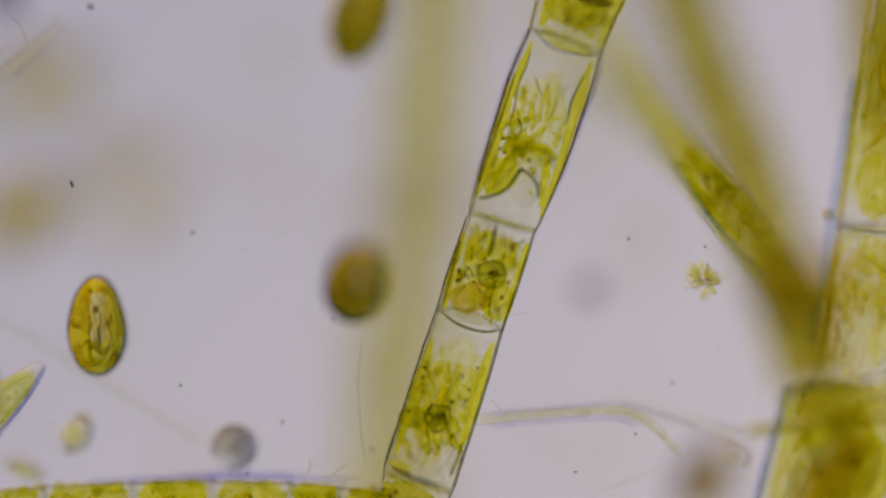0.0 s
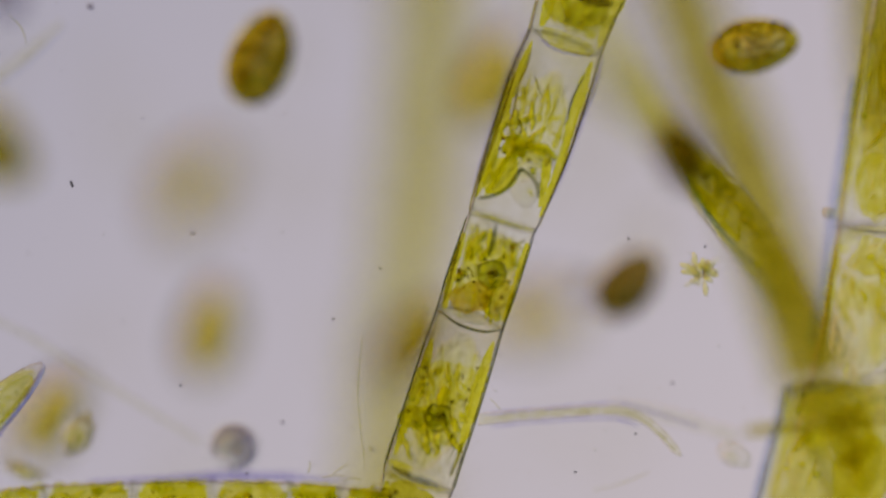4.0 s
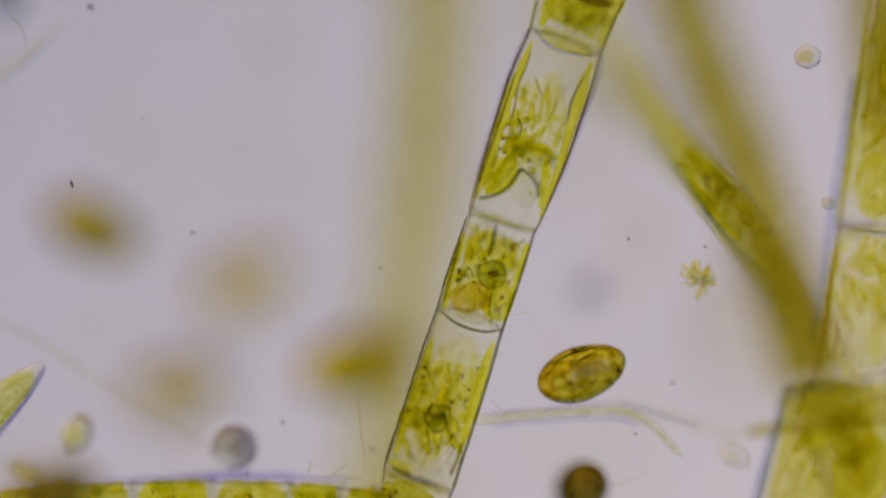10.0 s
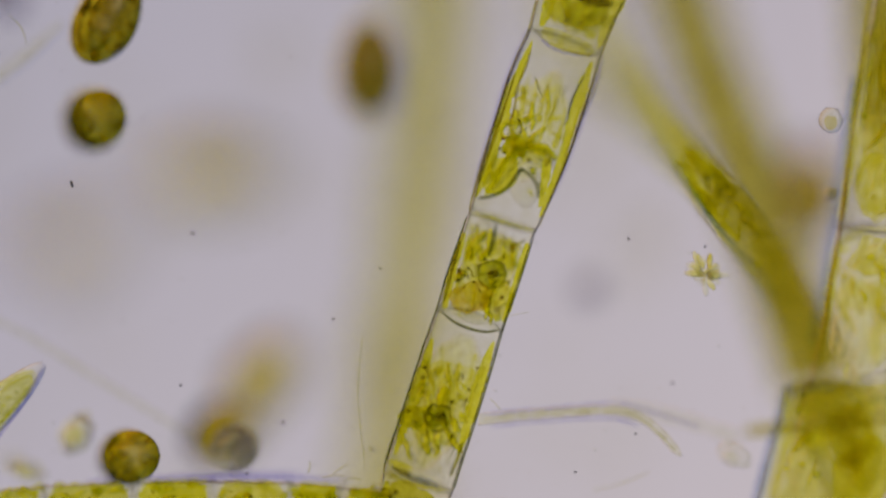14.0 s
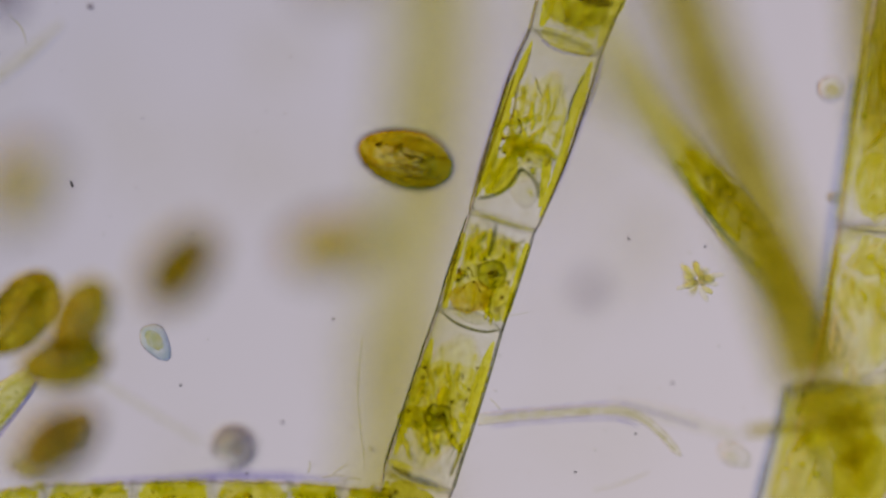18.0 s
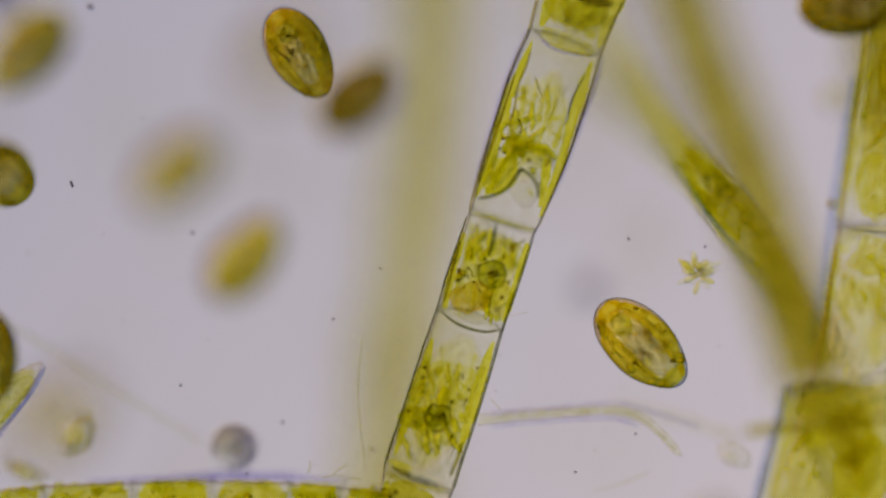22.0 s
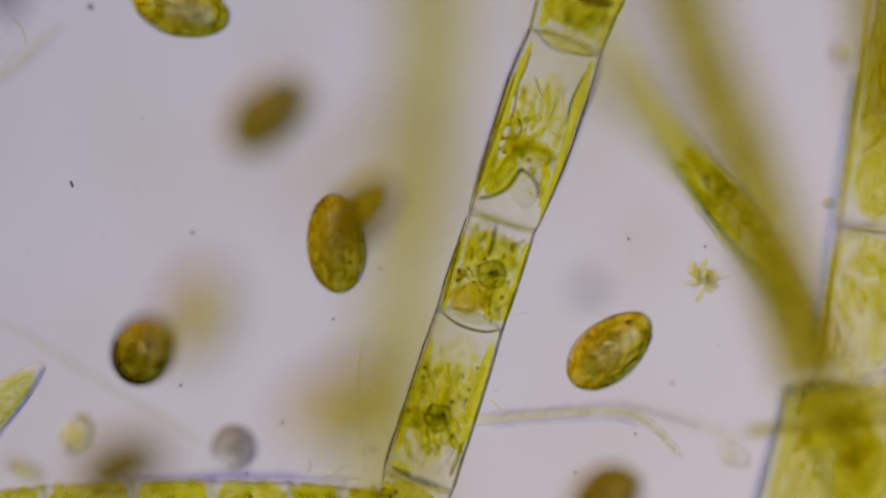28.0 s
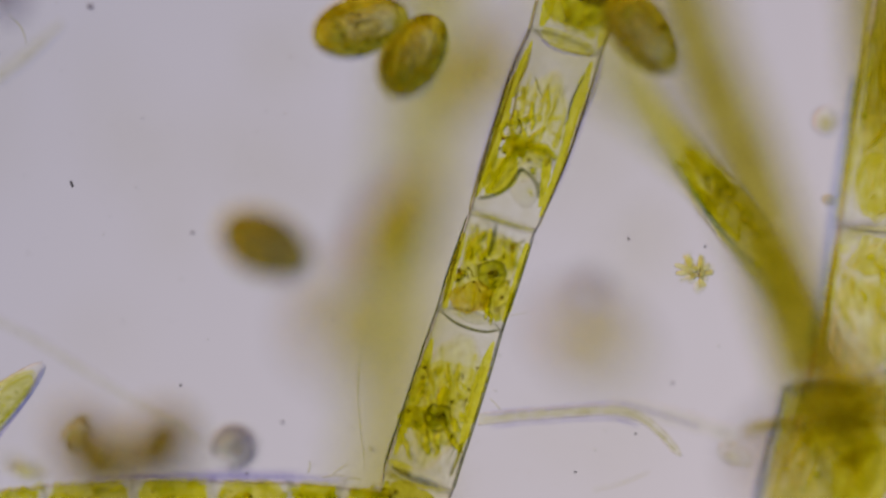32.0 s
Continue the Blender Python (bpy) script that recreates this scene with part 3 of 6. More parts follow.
# ---- the filaments round it, out of focus ----
def filament_in_depth(pts, width, label, chloroplast, wall=None, pieces=4, fill=0.86, rough=0.10):
    """pts: places on the grid with heights. Its cells follow one another along it, each a wall with a chloroplast inside."""
    th = tagged(new("algal_filament"), label, "alga")
    line = smooth_line([at(*p) for p in pts], 16)
    n = len(line) - 1
    for k in range(pieces):
        a, b = round(n * k / pieces), round(n * (k + 1) / pieces)
        seg = line[a : b + 1]
        bm = bmesh.new()
        hollow(bm, seg, [size(width) / 2 * (1 + 0.03 * abs(2 * i / (b - a) - 1) ** 6) for i in range(len(seg))], size(4), 28)
        cell = part("cell_wall", bm, wall or SOFT_WALL, th)
        inner = [seg[0].lerp(seg[1], 0.15)] + seg[1:-1] + [seg[-1].lerp(seg[-2], 0.15)]
        bm = bmesh.new()
        m = len(inner) - 1
        sweep(bm, inner, [size(width) / 2 * fill * (0.88 if i in (0, m) else 1.0) for i in range(m + 1)], 20, 0.9, True, rough, k + int(width))
        part("chloroplast", bm, chloroplast, cell)
    return th


filament_in_depth([(784, -140, -0.72), (737, 400, -0.72), (660, 1010, -0.72)], 138, "pale olive algal filament far out of focus behind the sharp one", FAR_PALE, pieces=5)
filament_in_depth([(1158, -160, -0.58), (1234, 80, -0.53), (1322, 300, -0.44), (1444, 680, -0.36)], 142, "thick olive algal filament out of focus slanting across the field", FAR_GREEN, pieces=5)
filament_in_depth([(1545, -140, -0.42), (1556, 60, -0.42), (1575, 240, -0.42)], 110, "olive algal filament out of focus beside the broad clear one", FAR_GREEN, pieces=3)

slant = filament_in_depth([(985, -60, 0.95), (1112, 140, 0.50), (1275, 350, 0.05), (1400, 530, -0.18), (1470, 650, -0.26)], 94, "slanting yellow-green algal filament, its middle in focus", filter_matter("slanting_green", (0.94, 0.92, 0.51), (0.98, 0.965, 0.69), 20.0, 5.0), SOFT_WALL, 4)
# blue fringe of the left edge, painted on as a strand
strand("cell_edge", [(1020, 50, 8, .75), (1085, 150, 9, .46), (1152, 240, 9, .26), (1205, 306, 10, .10), (1260, 388, 10, .0), (1330, 478, 7, -.12), (1390, 560, 5, -.2)], BLUE_FRINGE, slant, 0.0, 0.8, 0.1)
lump("chloroplast", 1290, 360, 62, 26, -52, FILM, slant, -0.02, 0.6, 0.25)
lump("chloroplast", 1360, 460, 60, 26, -54, FILM, slant, -0.12, 0.6, 0.25)
lump("chloroplast", 1238, 290, 40, 16, -50, RIBBON, slant, 0.10, 0.6, 0.3)
wisps((1235, 295), (1340, 440), 28, 9, slant, 44, OLIVE, 0.06, 4, 30)
for u, v, r in ((1262, 322, 15), (1287, 342, 13)):
    bm = bmesh.new()
    ring(bm, Matrix.Translation(at(u, v, 0.06)), size(r), size(1.6), 24)
    part("nuclear_rim", bm, WISP, slant)
strand("chloroplast_strand", [(1105, 80, 24, .6), (1140, 150, 36, .44), (1175, 208, 34, .30), (1205, 250, 20, .16)], FILM, slant)
strand("chloroplast_strand", [(1190, 232, 14, .20), (1225, 272, 26, .14), (1262, 300, 24, .10), (1300, 345, 16, .02)], BRIGHT, slant)
strand("chloroplast_strand", [(1192, 275, 14, .12), (1225, 320, 22, .06), (1265, 380, 16, 0)], BRIGHT, slant)
strand("chloroplast_strand", [(1235, 330, 8), (1262, 372, 16), (1310, 425, 14)], BRIGHT, slant, 0.04)
wisps((1215, 268), (1330, 430), 26, 12, slant, 75, RIBBON, 0.08, 8, 50)
speckle((1190, 230), (1360, 460), 34, 20, slant, 10, deep=0.06, low=0.22, tilt=-0.28)
grains([(1252, 312, 4), (1270, 338, 4), (1285, 340, 5), (1330, 392, 5), (1338, 410, 6)], slant, 0.08)

# the broad clear filament: two cells and their contents
broad = tagged(new("algal_filament"), "broad clear algal filament with yellow-green bands and arched septa", "alga")
cell = tube_wall([(1545, -20, 1700, 10), (1516, 150, 1672, 175), (1491, 290, 1645, 310), (1478, 398, 1630, 410)], broad, 7, WALL)
layer([(1548, -20, 1700, 10), (1518, 150, 1672, 175), (1488, 370, 1636, 385)], cell, FILM)
wisps((1600, 40), (1556, 380), 52, 12, cell, 40, OLIVE, 0.1, 5, 60)
wisps((1590, 40), (1548, 380), 52, 10, cell, 41, RIBBON, 0.1, 7, 70)
speckle((1600, 60), (1555, 380), 56, 16, cell, 7, 4, 9)
lump("chloroplast", 1600, 90, 40, 100, -12, OLIVE, cell, -0.08, 0.4, 0.25)
lump("chloroplast_film", 1556, 330, 46, 60, -12, FILM, cell, -0.06, 0.3, 0.3)
strand("chloroplast_strand", [(1540, 60, 10), (1524, 140, 14), (1510, 215, 14), (1498, 300, 11), (1484, 388, 8)], BRIGHT, cell)
strand("chloroplast_strand", [(1560, 90, 8), (1545, 190, 12), (1532, 280, 8)], BRIGHT, cell, 0.05)
grains([(1522, 300, 5), (1530, 340, 4), (1512, 352, 4), (1540, 250, 4)], cell, 0.04, EDGE_OLIVE)
septum((1478, 400), (1630, 412), -8, broad, 4)
lump("septum_gap", 1514, 402, 36, 8, -3, VACUOLE, broad, 0.02, 0.8, 0.1, detail=3)
strand("septum_edge", [(1478, 398, 4), (1510, 392, 5), (1560, 396, 5)], LILAC_BAND, broad, 0.03)
strand("septum_edge", [(1476, 432, 8), (1500, 421, 11), (1535, 411, 11), (1590, 407, 8)], BRIGHT, broad, 0.03)
strand("septum_edge", [(1480, 424, 3), (1504, 414, 4), (1540, 405, 4), (1580, 402, 3)], WISP, broad, 0.05)
cell = tube_wall([(1478, 404, 1632, 414), (1462, 490, 1618, 505), (1444, 590, 1598, 610), (1424, 690, 1574, 712)], broad, 7, WALL)
layer([(1476, 430, 1626, 440), (1452, 560, 1604, 575), (1432, 670, 1582, 685)], cell, None)
strand("chloroplast_strand", [(1482, 432, 9), (1474, 465, 13), (1466, 505, 16), (1458, 545, 15), (1450, 585, 12), (1440, 640, 7)], BRIGHT, cell)
strand("rust_strand", [(1486, 446, 4), (1484, 474, 9), (1490, 492, 4)], RUST, cell, 0.03)
strand("rust_strand", [(1468, 546, 4), (1463, 575, 9), (1456, 604, 4)], RUST, cell, 0.03)
lump("chloroplast_band", 1520, 524, 52, 24, -4, FILM, cell, 0.0, 0.5, 0.3)
lump("chloroplast_film", 1545, 455, 40, 34, 0, FILM, cell, -0.06, 0.3, 0.3)
lump("vacuole", 1512, 466, 20, 28, 10, VACUOLE, cell, 0.02, 0.7, 0.1)
strand("chloroplast_strand", [(1566, 470, 8), (1558, 530, 14), (1550, 590, 12), (1540, 640, 6)], BRIGHT, cell, 0.02)
strand("rust_strand", [(1560, 500, 3), (1552, 560, 7), (1546, 600, 3)], RUST, cell, 0.04)
wisps((1545, 430), (1530, 560), 50, 10, cell, 38, RIBBON, 0.1, 7, 44)
wisps((1520, 560), (1495, 690), 52, 6, cell, 39, FILM, 0.1, 9, 70)
speckle((1540, 430), (1520, 560), 52, 18, cell, 8, 4, 9)
grains([(1530, 478, 5), (1545, 460, 4), (1540, 500, 4), (1520, 540, 4), (1505, 512, 4)], cell, 0.03, EDGE_OLIVE)
lump("lilac_grain", 1530, 676, 12, 6, -20, LILAC_BAND, cell, 0.03, 0.8, 0.2, detail=3)
strand("septum_edge", [(1500, 700, 4), (1534, 704, 6), (1560, 698, 6), (1590, 682, 5)], WISP, broad, 0.04)
# the left wall's blue colour fringe, put in as a tinted strand
strand("wall_edge", [(1512, 130, 9), (1498, 215, 12), (1482, 310, 12), (1468, 400, 12), (1452, 500, 12), (1434, 610, 9)], BLUE_FRINGE, broad, 0.02, rough=0.08)

lower = tagged(new("algal_filament"), "broad algal filament with an olive mass under its septum", "alga")
cell = tube_wall([(1418, 662, 1580, 676), (1393, 688, 1612, 706), (1374, 750, 1598, 770), (1350, 830, 1576, 850), (1318, 960, 1545, 980)], lower, 5, SOFT_WALL)
layer([(1420, 676, 1584, 688), (1396, 706, 1606, 722), (1368, 800, 1586, 820), (1338, 920, 1550, 940)], cell, FILM)
lump("chloroplast", 1480, 722, 66, 30, -6, FILM, cell, 0.02, 0.4, 0.3)
lump("dark_body", 1466, 722, 72, 38, -4, SOFT_OLIVE, cell, -0.36, 0.5, 0.4)
lump("chloroplast", 1505, 770, 36, 50, 15, OLIVE, cell, 0.0, 0.4, 0.35)
lump("dark_body", 1496, 786, 34, 56, 14, SOFT_OLIVE, cell, -0.32, 0.4, 0.35)
lump("pyrenoid", 1443, 776, 28, 18, 20, BRIGHT, cell, 0.05, 0.6, 0.2)
wisps((1480, 700), (1440, 880), 66, 7, cell, 42, OLIVE, 0.12, 6, 60)
wisps((1490, 700), (1450, 880), 62, 12, cell, 43, RIBBON, 0.12, 8, 60)
speckle((1500, 700), (1460, 880), 86, 26, cell, 9, 4, 9)
lump("chloroplast", 1540, 830, 34, 60, 8, OLIVE, cell, -0.1, 0.4, 0.3)
lump("chloroplast", 1500, 850, 30, 44, 8, OLIVE, cell, -0.1, 0.4, 0.3)
strand("chloroplast_strand", [(1400, 694, 10), (1393, 745, 13), (1379, 810, 12), (1360, 885, 10)], BRIGHT, cell, 0.03)
strand("rust_strand", [(1386, 795, 4), (1376, 835, 9), (1364, 890, 5)], RUST, cell, 0.05)
strand("rust_strand", [(1518, 760, 4), (1508, 810, 8), (1498, 870, 5)], RUST, cell, 0.05)
strand("cytoplasm_edge", [(1416, 756, 6), (1440, 800, 11), (1462, 850, 12), (1472, 900, 9)], WISP, cell, 0.06)
lump("vacuole", 1406, 846, 18, 32, -12, VACUOLE, cell, 0.05, 0.6, 0.1)
lump("vacuole", 1540, 840, 18, 34, -8, VACUOLE, cell, 0.05, 0.6, 0.1)
for k in range(3):
    strand("septum_edge", [(1396 + 3 * k, 684 + 4 * k, 3), (1432, 671 + 5 * k, 4), (1476, 674 + 6 * k, 4), (1515, 688 + 5 * k, 3)], WISP if k else EDGE_OLIVE, lower, 0.04)
# painted blue fringe beside the lower filament's left wall
strand("wall_edge", [(1393, 676, 8), (1378, 735, 12), (1360, 795, 12), (1342, 865, 13), (1330, 905, 11)], BLUE_FRINGE, lower, 0.02, rough=0.08)

broad.location.z, lower.location.z = 0.08, 0.07
thread = tagged(new("algal_thread"), "dark olive thread lying across the broad filaments", "alga")
strand("thread_body", [(1318, 764, 16), (1364, 758, 20), (1410, 753, 17), (1470, 748, 16), (1530, 741, 14), (1600, 733, 13)], FAR_GREEN, thread, 0.14, 0.8, 0.15)

# the lying filament at the lower edge
lying = tagged(new("algal_filament"), "horizontal algal filament with bright yellow-green cells end to end", "alga")
TOP = [(-110, 885), (-40, 872), (80, 858), (236, 852), (375, 850), (510, 852), (600, 860), (690, 872)]
for i in range(len(TOP) - 1):
    (u0, v0), (u1, v1) = TOP[i], TOP[i + 1]
    wall = tube_wall([(u0, v0 + 120, u0, v0), ((u0 + u1) / 2, (v0 + v1) / 2 + 118, (u0 + u1) / 2, (v0 + v1) / 2 - 1), (u1, v1 + 120, u1, v1)], lying, 5, WALL, 0.05)
    dense = (0, 1, 1, 0, 1, 0, 0)[i]
    layer([(u0 + 12, v0 + 120, u0 + 12, v0), ((u0 + u1) / 2, (v0 + v1) / 2 + 119, (u0 + u1) / 2, (v0 + v1) / 2 - 1), (u1 - 10, v1 + 120, u1 - 10, v1)], wall, OLIVE if dense else BRIGHT, 0.05, 0.95, high=3.0)
    speckle((u0 + 8, v0 + 26), (u1 - 8, v1 + 26), 22, 16, wall, 20 + i, 4, 11)
    grains([(u0 + (u1 - u0) * f, (v0 + v1) / 2 + 20 + 8 * ((i * 3 + k) % 3), 5) for k, f in enumerate((0.25, 0.5, 0.72))], wall, 0.02, EDGE_OLIVE)
    wisps((u0 + 14, v0 + 24), (u1 - 14, v1 + 24), 20, 7, wall, 60 + i, RIBBON, 0.05, 8, 34)
    septum((u1, v1 + 119), (u1, v1 + 2), 0, lying, 4)


# ---- single things lying in the drop ----
def thread_thing(name, pts, label, category, material=None, z=0.0, rough=0.08):
    th = tagged(new(name), label, category)
    strand("thread_body", pts, material or PALE_THREAD, th, z, 0.9, rough, steps=10)
    return th


curved = tagged(new("empty_sheath"), "pale empty tubular sheath bending down at its tip", "sheath")
bm = bmesh.new()
line = smooth_line([at(u, v) for u, v in ((846, 743), (930, 735), (1010, 729), (1085, 726), (1130, 737), (1165, 762), (1190, 790), (1206, 808))], 8)
hollow(bm, line, [size(11.5 - 3 * i / (len(line) - 1) - 5 * max(0, i / (len(line) - 1) - 0.9) / 0.1) for i in range(len(line))], size(3), 20)
part("sheath_wall", bm, WALL, curved)
strand("sheath_content", [(858, 742, 8), (960, 732, 9), (1085, 727, 9), (1140, 745, 6), (1196, 798, 4)], PALE_THREAD, curved, 0.0, 0.8, 0.3)
strand("sheath_edge", [(862, 732, 4), (960, 724, 4), (1085, 714, 4), (1150, 728, 4), (1240, 756, 3)], LILAC_BAND, curved, 0.06)
strand("sheath_edge", [(866, 754, 3), (960, 745, 4), (1080, 740, 4), (1130, 752, 4)], LILAC_BAND, curved, 0.06)
thread_thing("empty_sheath", [(1080, 722, 22), (1150, 730, 18), (1230, 750, 18), (1310, 778, 22)], "faint pale tubular sheath out of focus", "sheath", None, -0.12)
thread_thing("fine_thread", [(1072, 118, 4), (1050, 165, 6), (1030, 205, 6), (1012, 240, 5), (985, 315, 3)], "fine pale thread beside the sharp filament", "thread")
thread_thing("fine_thread", [(642, 600, 3), (634, 680, 4), (638, 750, 4), (648, 830, 3)], "fine upright pale thread", "thread")
thread_thing("fine_thread", [(-20, 560, 10), (70, 607, 12), (160, 664, 12), (260, 725, 12), (360, 785, 8)], "faint pale thread out of focus", "thread", None, -0.10)
thread_thing("fine_thread", [(-20, 148, 20), (30, 112, 22), (70, 78, 20), (110, 40, 12)], "faint pale streak of slime", "thread", None, -0.1)
thread_thing("fine_thread", [(15, 25, 4), (38, 50, 5), (48, 80, 4)], "faint curved pale fibre", "thread")
thread_thing("fine_thread", [(868, 706, 3), (878, 716, 4), (886, 726, 3)], "short fine bristle on the sheath", "thread")
thread_thing("fine_thread", [(900, 560, 2), (918, 556, 3), (936, 553, 2)], "short fine bristle on the filament", "thread")
for pts in ([(545, 838, 3), (549, 826, 5), (548, 815, 3)], [(588, 840, 3), (602, 830, 4), (618, 820, 3)], [(570, 846, 3), (590, 842, 4), (612, 843, 3)], [(608, 852, 3), (622, 846, 5), (640, 850, 3)]):
    thread_thing("fine_thread", pts, "short bristle on the lying filament", "thread")
thread_thing("fine_thread", [(1050, 868, 3), (1100, 855, 4), (1150, 835, 3)], "faint short pale fibre", "thread", None, 0.05)

DIATOM_SHELL = clear_skin("diatom_shell", (0.96, 0.96, 0.90), (0.995, 0.995, 0.96), 1.05, 40.0)
DIATOM_GREEN = filter_matter("diatom_green", (0.89, 0.90, 0.46), (0.985, 0.985, 0.70), 40.0)
diatom = tagged(new("diatom"), "pale green spindle-shaped diatom with a pointed clear tip", "diatom")
bm = bmesh.new()
line = [at(-100 + (77 + 100) * f, 811 + (645 - 811) * f) for f in [i / 24 for i in range(25)]]
sweep(bm, line, [size(2 + 32 * math.sin(math.pi * (0.12 + 0.87 * i / 24)) ** 0.58) for i in range(25)], 24, 0.7)
part("shell", bm, DIATOM_SHELL, diatom)
strand("shell_line", [(-36, 710, 3), (10, 684, 4), (44, 666, 4), (60, 662, 4), (58, 676, 4), (40, 702, 4), (12, 742, 4), (-18, 778, 3)], RIBBON, diatom, 0.05)
strand("chloroplast", [(-40, 758, 46), (0, 718, 46), (28, 692, 34), (56, 666, 14)], DIATOM_GREEN, diatom, 0.0, 0.6, 0.2)
strand("shell_edge", [(-20, 792, 8), (12, 752, 7), (48, 702, 7), (76, 652, 5)], LILAC_BAND, diatom, 0.03)
strand("chloroplast_edge", [(-30, 694, 9), (4, 680, 12), (34, 664, 11), (60, 656, 5)], DIATOM_GREEN, diatom, 0.03)
strand("chloroplast_edge", [(-20, 772, 8), (12, 738, 9), (42, 702, 8), (62, 674, 4)], DIATOM_GREEN, diatom, 0.03)
grains([(6, 718, 5), (16, 704, 5), (-4, 734, 5), (28, 694, 4), (10, 736, 4)], diatom, 0.03, MASS)

cyst = tagged(new("round_cyst"), "pale grey round cyst with a soft bright halo", "cyst")
bm = bmesh.new()
for r in (46, 38):
    blob(bm, Matrix.Translation(at(414, 790, 0.09)), (size(r), size(r * 0.96), size(r * 0.95)), 0.05, 4, 2)
part("cyst_wall", bm, GREY_FLESH, cyst)
lump("cyst_content", 402, 778, 22, 17, 40, PALE, cyst, 0.10, 0.7, 0.4, detail=3)
lump("cyst_content", 424, 800, 15, 12, 20, PALE, cyst, 0.09, 0.8, 0.2, detail=3)
lump("cyst_content", 398, 800, 9, 8, 20, PALE, cyst, 0.09, 0.8, 0.2, detail=3)
grains([(398, 766, 8), (416, 760, 7), (386, 782, 6), (434, 776, 7)], cyst, 0.1, LILAC_BAND)
lump("cyst_content", 424, 788, 20, 24, 0, DIM_GREY, cyst, 0.14, 0.7, 0.35, detail=3)
strand("cyst_rim", [(380, 808, 7), (382, 780, 9), (404, 760, 11), (432, 766, 10), (447, 794, 9), (434, 818, 9), (404, 826, 8)], DIM_GREY, cyst, 0.07)

for u, v, a, b, w, z, lab in ((135, 768, 24, 36, -30, 0.05, "yellowish translucent speck of debris"), (48, 832, 28, 16, -20, 0.07, "pale yellow translucent flake of debris"), (1300, 806, 30, 20, -25, -0.08, "pale bluish translucent flake of debris"), (20, 815, 14, 10, 0, 0.15, "pale translucent flake of debris")):
    flake = tagged(new("debris_flake"), lab, "debris", "flakes")
    lump("flake_body", u, v, a, b, w, FLAKE if u < 1000 else VACUOLE, flake, z + 0.04, 0.6, 0.45)
    lump("flake_stain", u - 4, v + 3, a * 0.5, b * 0.45, w, FILM if u < 1000 else PALE_THREAD, flake, z + 0.02, 0.6, 0.4, detail=3)

for u, v, r, z, lab in ((1040, 508, 28, 0.36, "small dim grey cell far out of focus"), (8, -4, 40, 0.3, "dark bluish cell out of focus")):
    dim = tagged(new("dim_cell"), lab, "cell")
    lump("cell_body", u, v, r, r * 0.9, 0, DIM_GREY, dim, z, 0.9, 0.1, detail=3)

band = tagged(new("slime_band"), "soft lilac band along the lying filament", "slime")
strand("band_body", [(150, 853, 4), (260, 848, 8), (380, 845, 10), (500, 846, 8), (620, 851, 5)], LILAC_BAND, band, 0.07, 0.8, 0.15)
strand("band_fold", [(300, 846, 4), (400, 838, 9), (540, 840, 5)], LILAC_BAND, band, 0.09, 0.8, 0.15)

# ---- fine detritus in the water: too small to pick apart ----
rnd = random.Random(77)
bm = bmesh.new()
for i in range(150):
    r = rnd.uniform(1.6, 4.5)
    m = Matrix.Translation(at(rnd.uniform(-20, 1590), rnd.uniform(-20, 900), rnd.uniform(-.05, .05))) @ Matrix.Rotation(rnd.uniform(0, 3.1), 4, "Z")
    blob(bm, m, (size(r), size(r * rnd.uniform(.5, .9)), size(r * .6)), 0.3, 1, i)
tagged(mesh_object("fine_detritus", bm, clear_skin("detritus_skin", (0.96, 0.96, 0.94), (0.99, 0.99, 0.98), 1.05, 60.0, 0.0, 0.0, 0.6)), "faint pale grains of fine detritus in the water", "detritus", kind="stuff")

# ---- thin haze clouds, added deep in the drop to mottle the lit field ----
rnd = random.Random(12)
bm = bmesh.new()
for i in range(46):
    r = rnd.uniform(45, 120)
    m = Matrix.Translation(at(rnd.uniform(-60, 1240), rnd.uniform(-60, 940), rnd.uniform(-.75, -.45))) @ Matrix.Rotation(rnd.uniform(0, 3.1), 4, "Z")
    blob(bm, m, (size(r), size(r * rnd.uniform(.4, .8)), size(12)), 0.35, 3, i)
tagged(mesh_object("slime_clouds", bm, filter_matter("haze_cloud", (0.965, 0.960, 0.925), (0.995, 0.995, 0.985), 6.0, 4.0, 0.38, 0.62, 0.0)), "thin colourless haze clouds that mottle the background", "slime", kind="stuff")

# ---- dust: rings and a short rod ----
bm = bmesh.new()
ring(bm, Matrix(), size(2.0), size(0.7), 14, 6)
speck = tagged(mesh_object("dust_speck", bm, DUST), "tiny dark ring-shaped speck of dust", "dust", "dust specks")
speck.location = at(320, 682)
for u, v in ((590, 565), (673, 475), (437, 838), (1125, 768), (1018, 836), (1088, 38), (1160, 247), (1248, 437), (1112, 423)):
    copy_thing(speck, Matrix.Translation(at(u, v)))
rod = tagged(new("dust_rod"), "tiny dark rod of dust", "dust")
strand("rod_body", [(125, 320, 4), (127, 326, 5), (129, 332, 4)], DUST, rod, 0.0)
for u, v, r in ((660, 796, 5), (1020, 228, 4), (500, 748, 4), (340, 412, 4), (160, 12, 7), (1190, 678, 4)):
    bit = tagged(new("debris_grain"), "tiny grey grain of debris", "debris", "grains")
    lump("grain_body", u, v, r, r * 0.8, u, DIM_GREY, bit, 0.04, 0.8, 0.3, detail=2)
# ---- the swimming cells ----
GRANULES = []
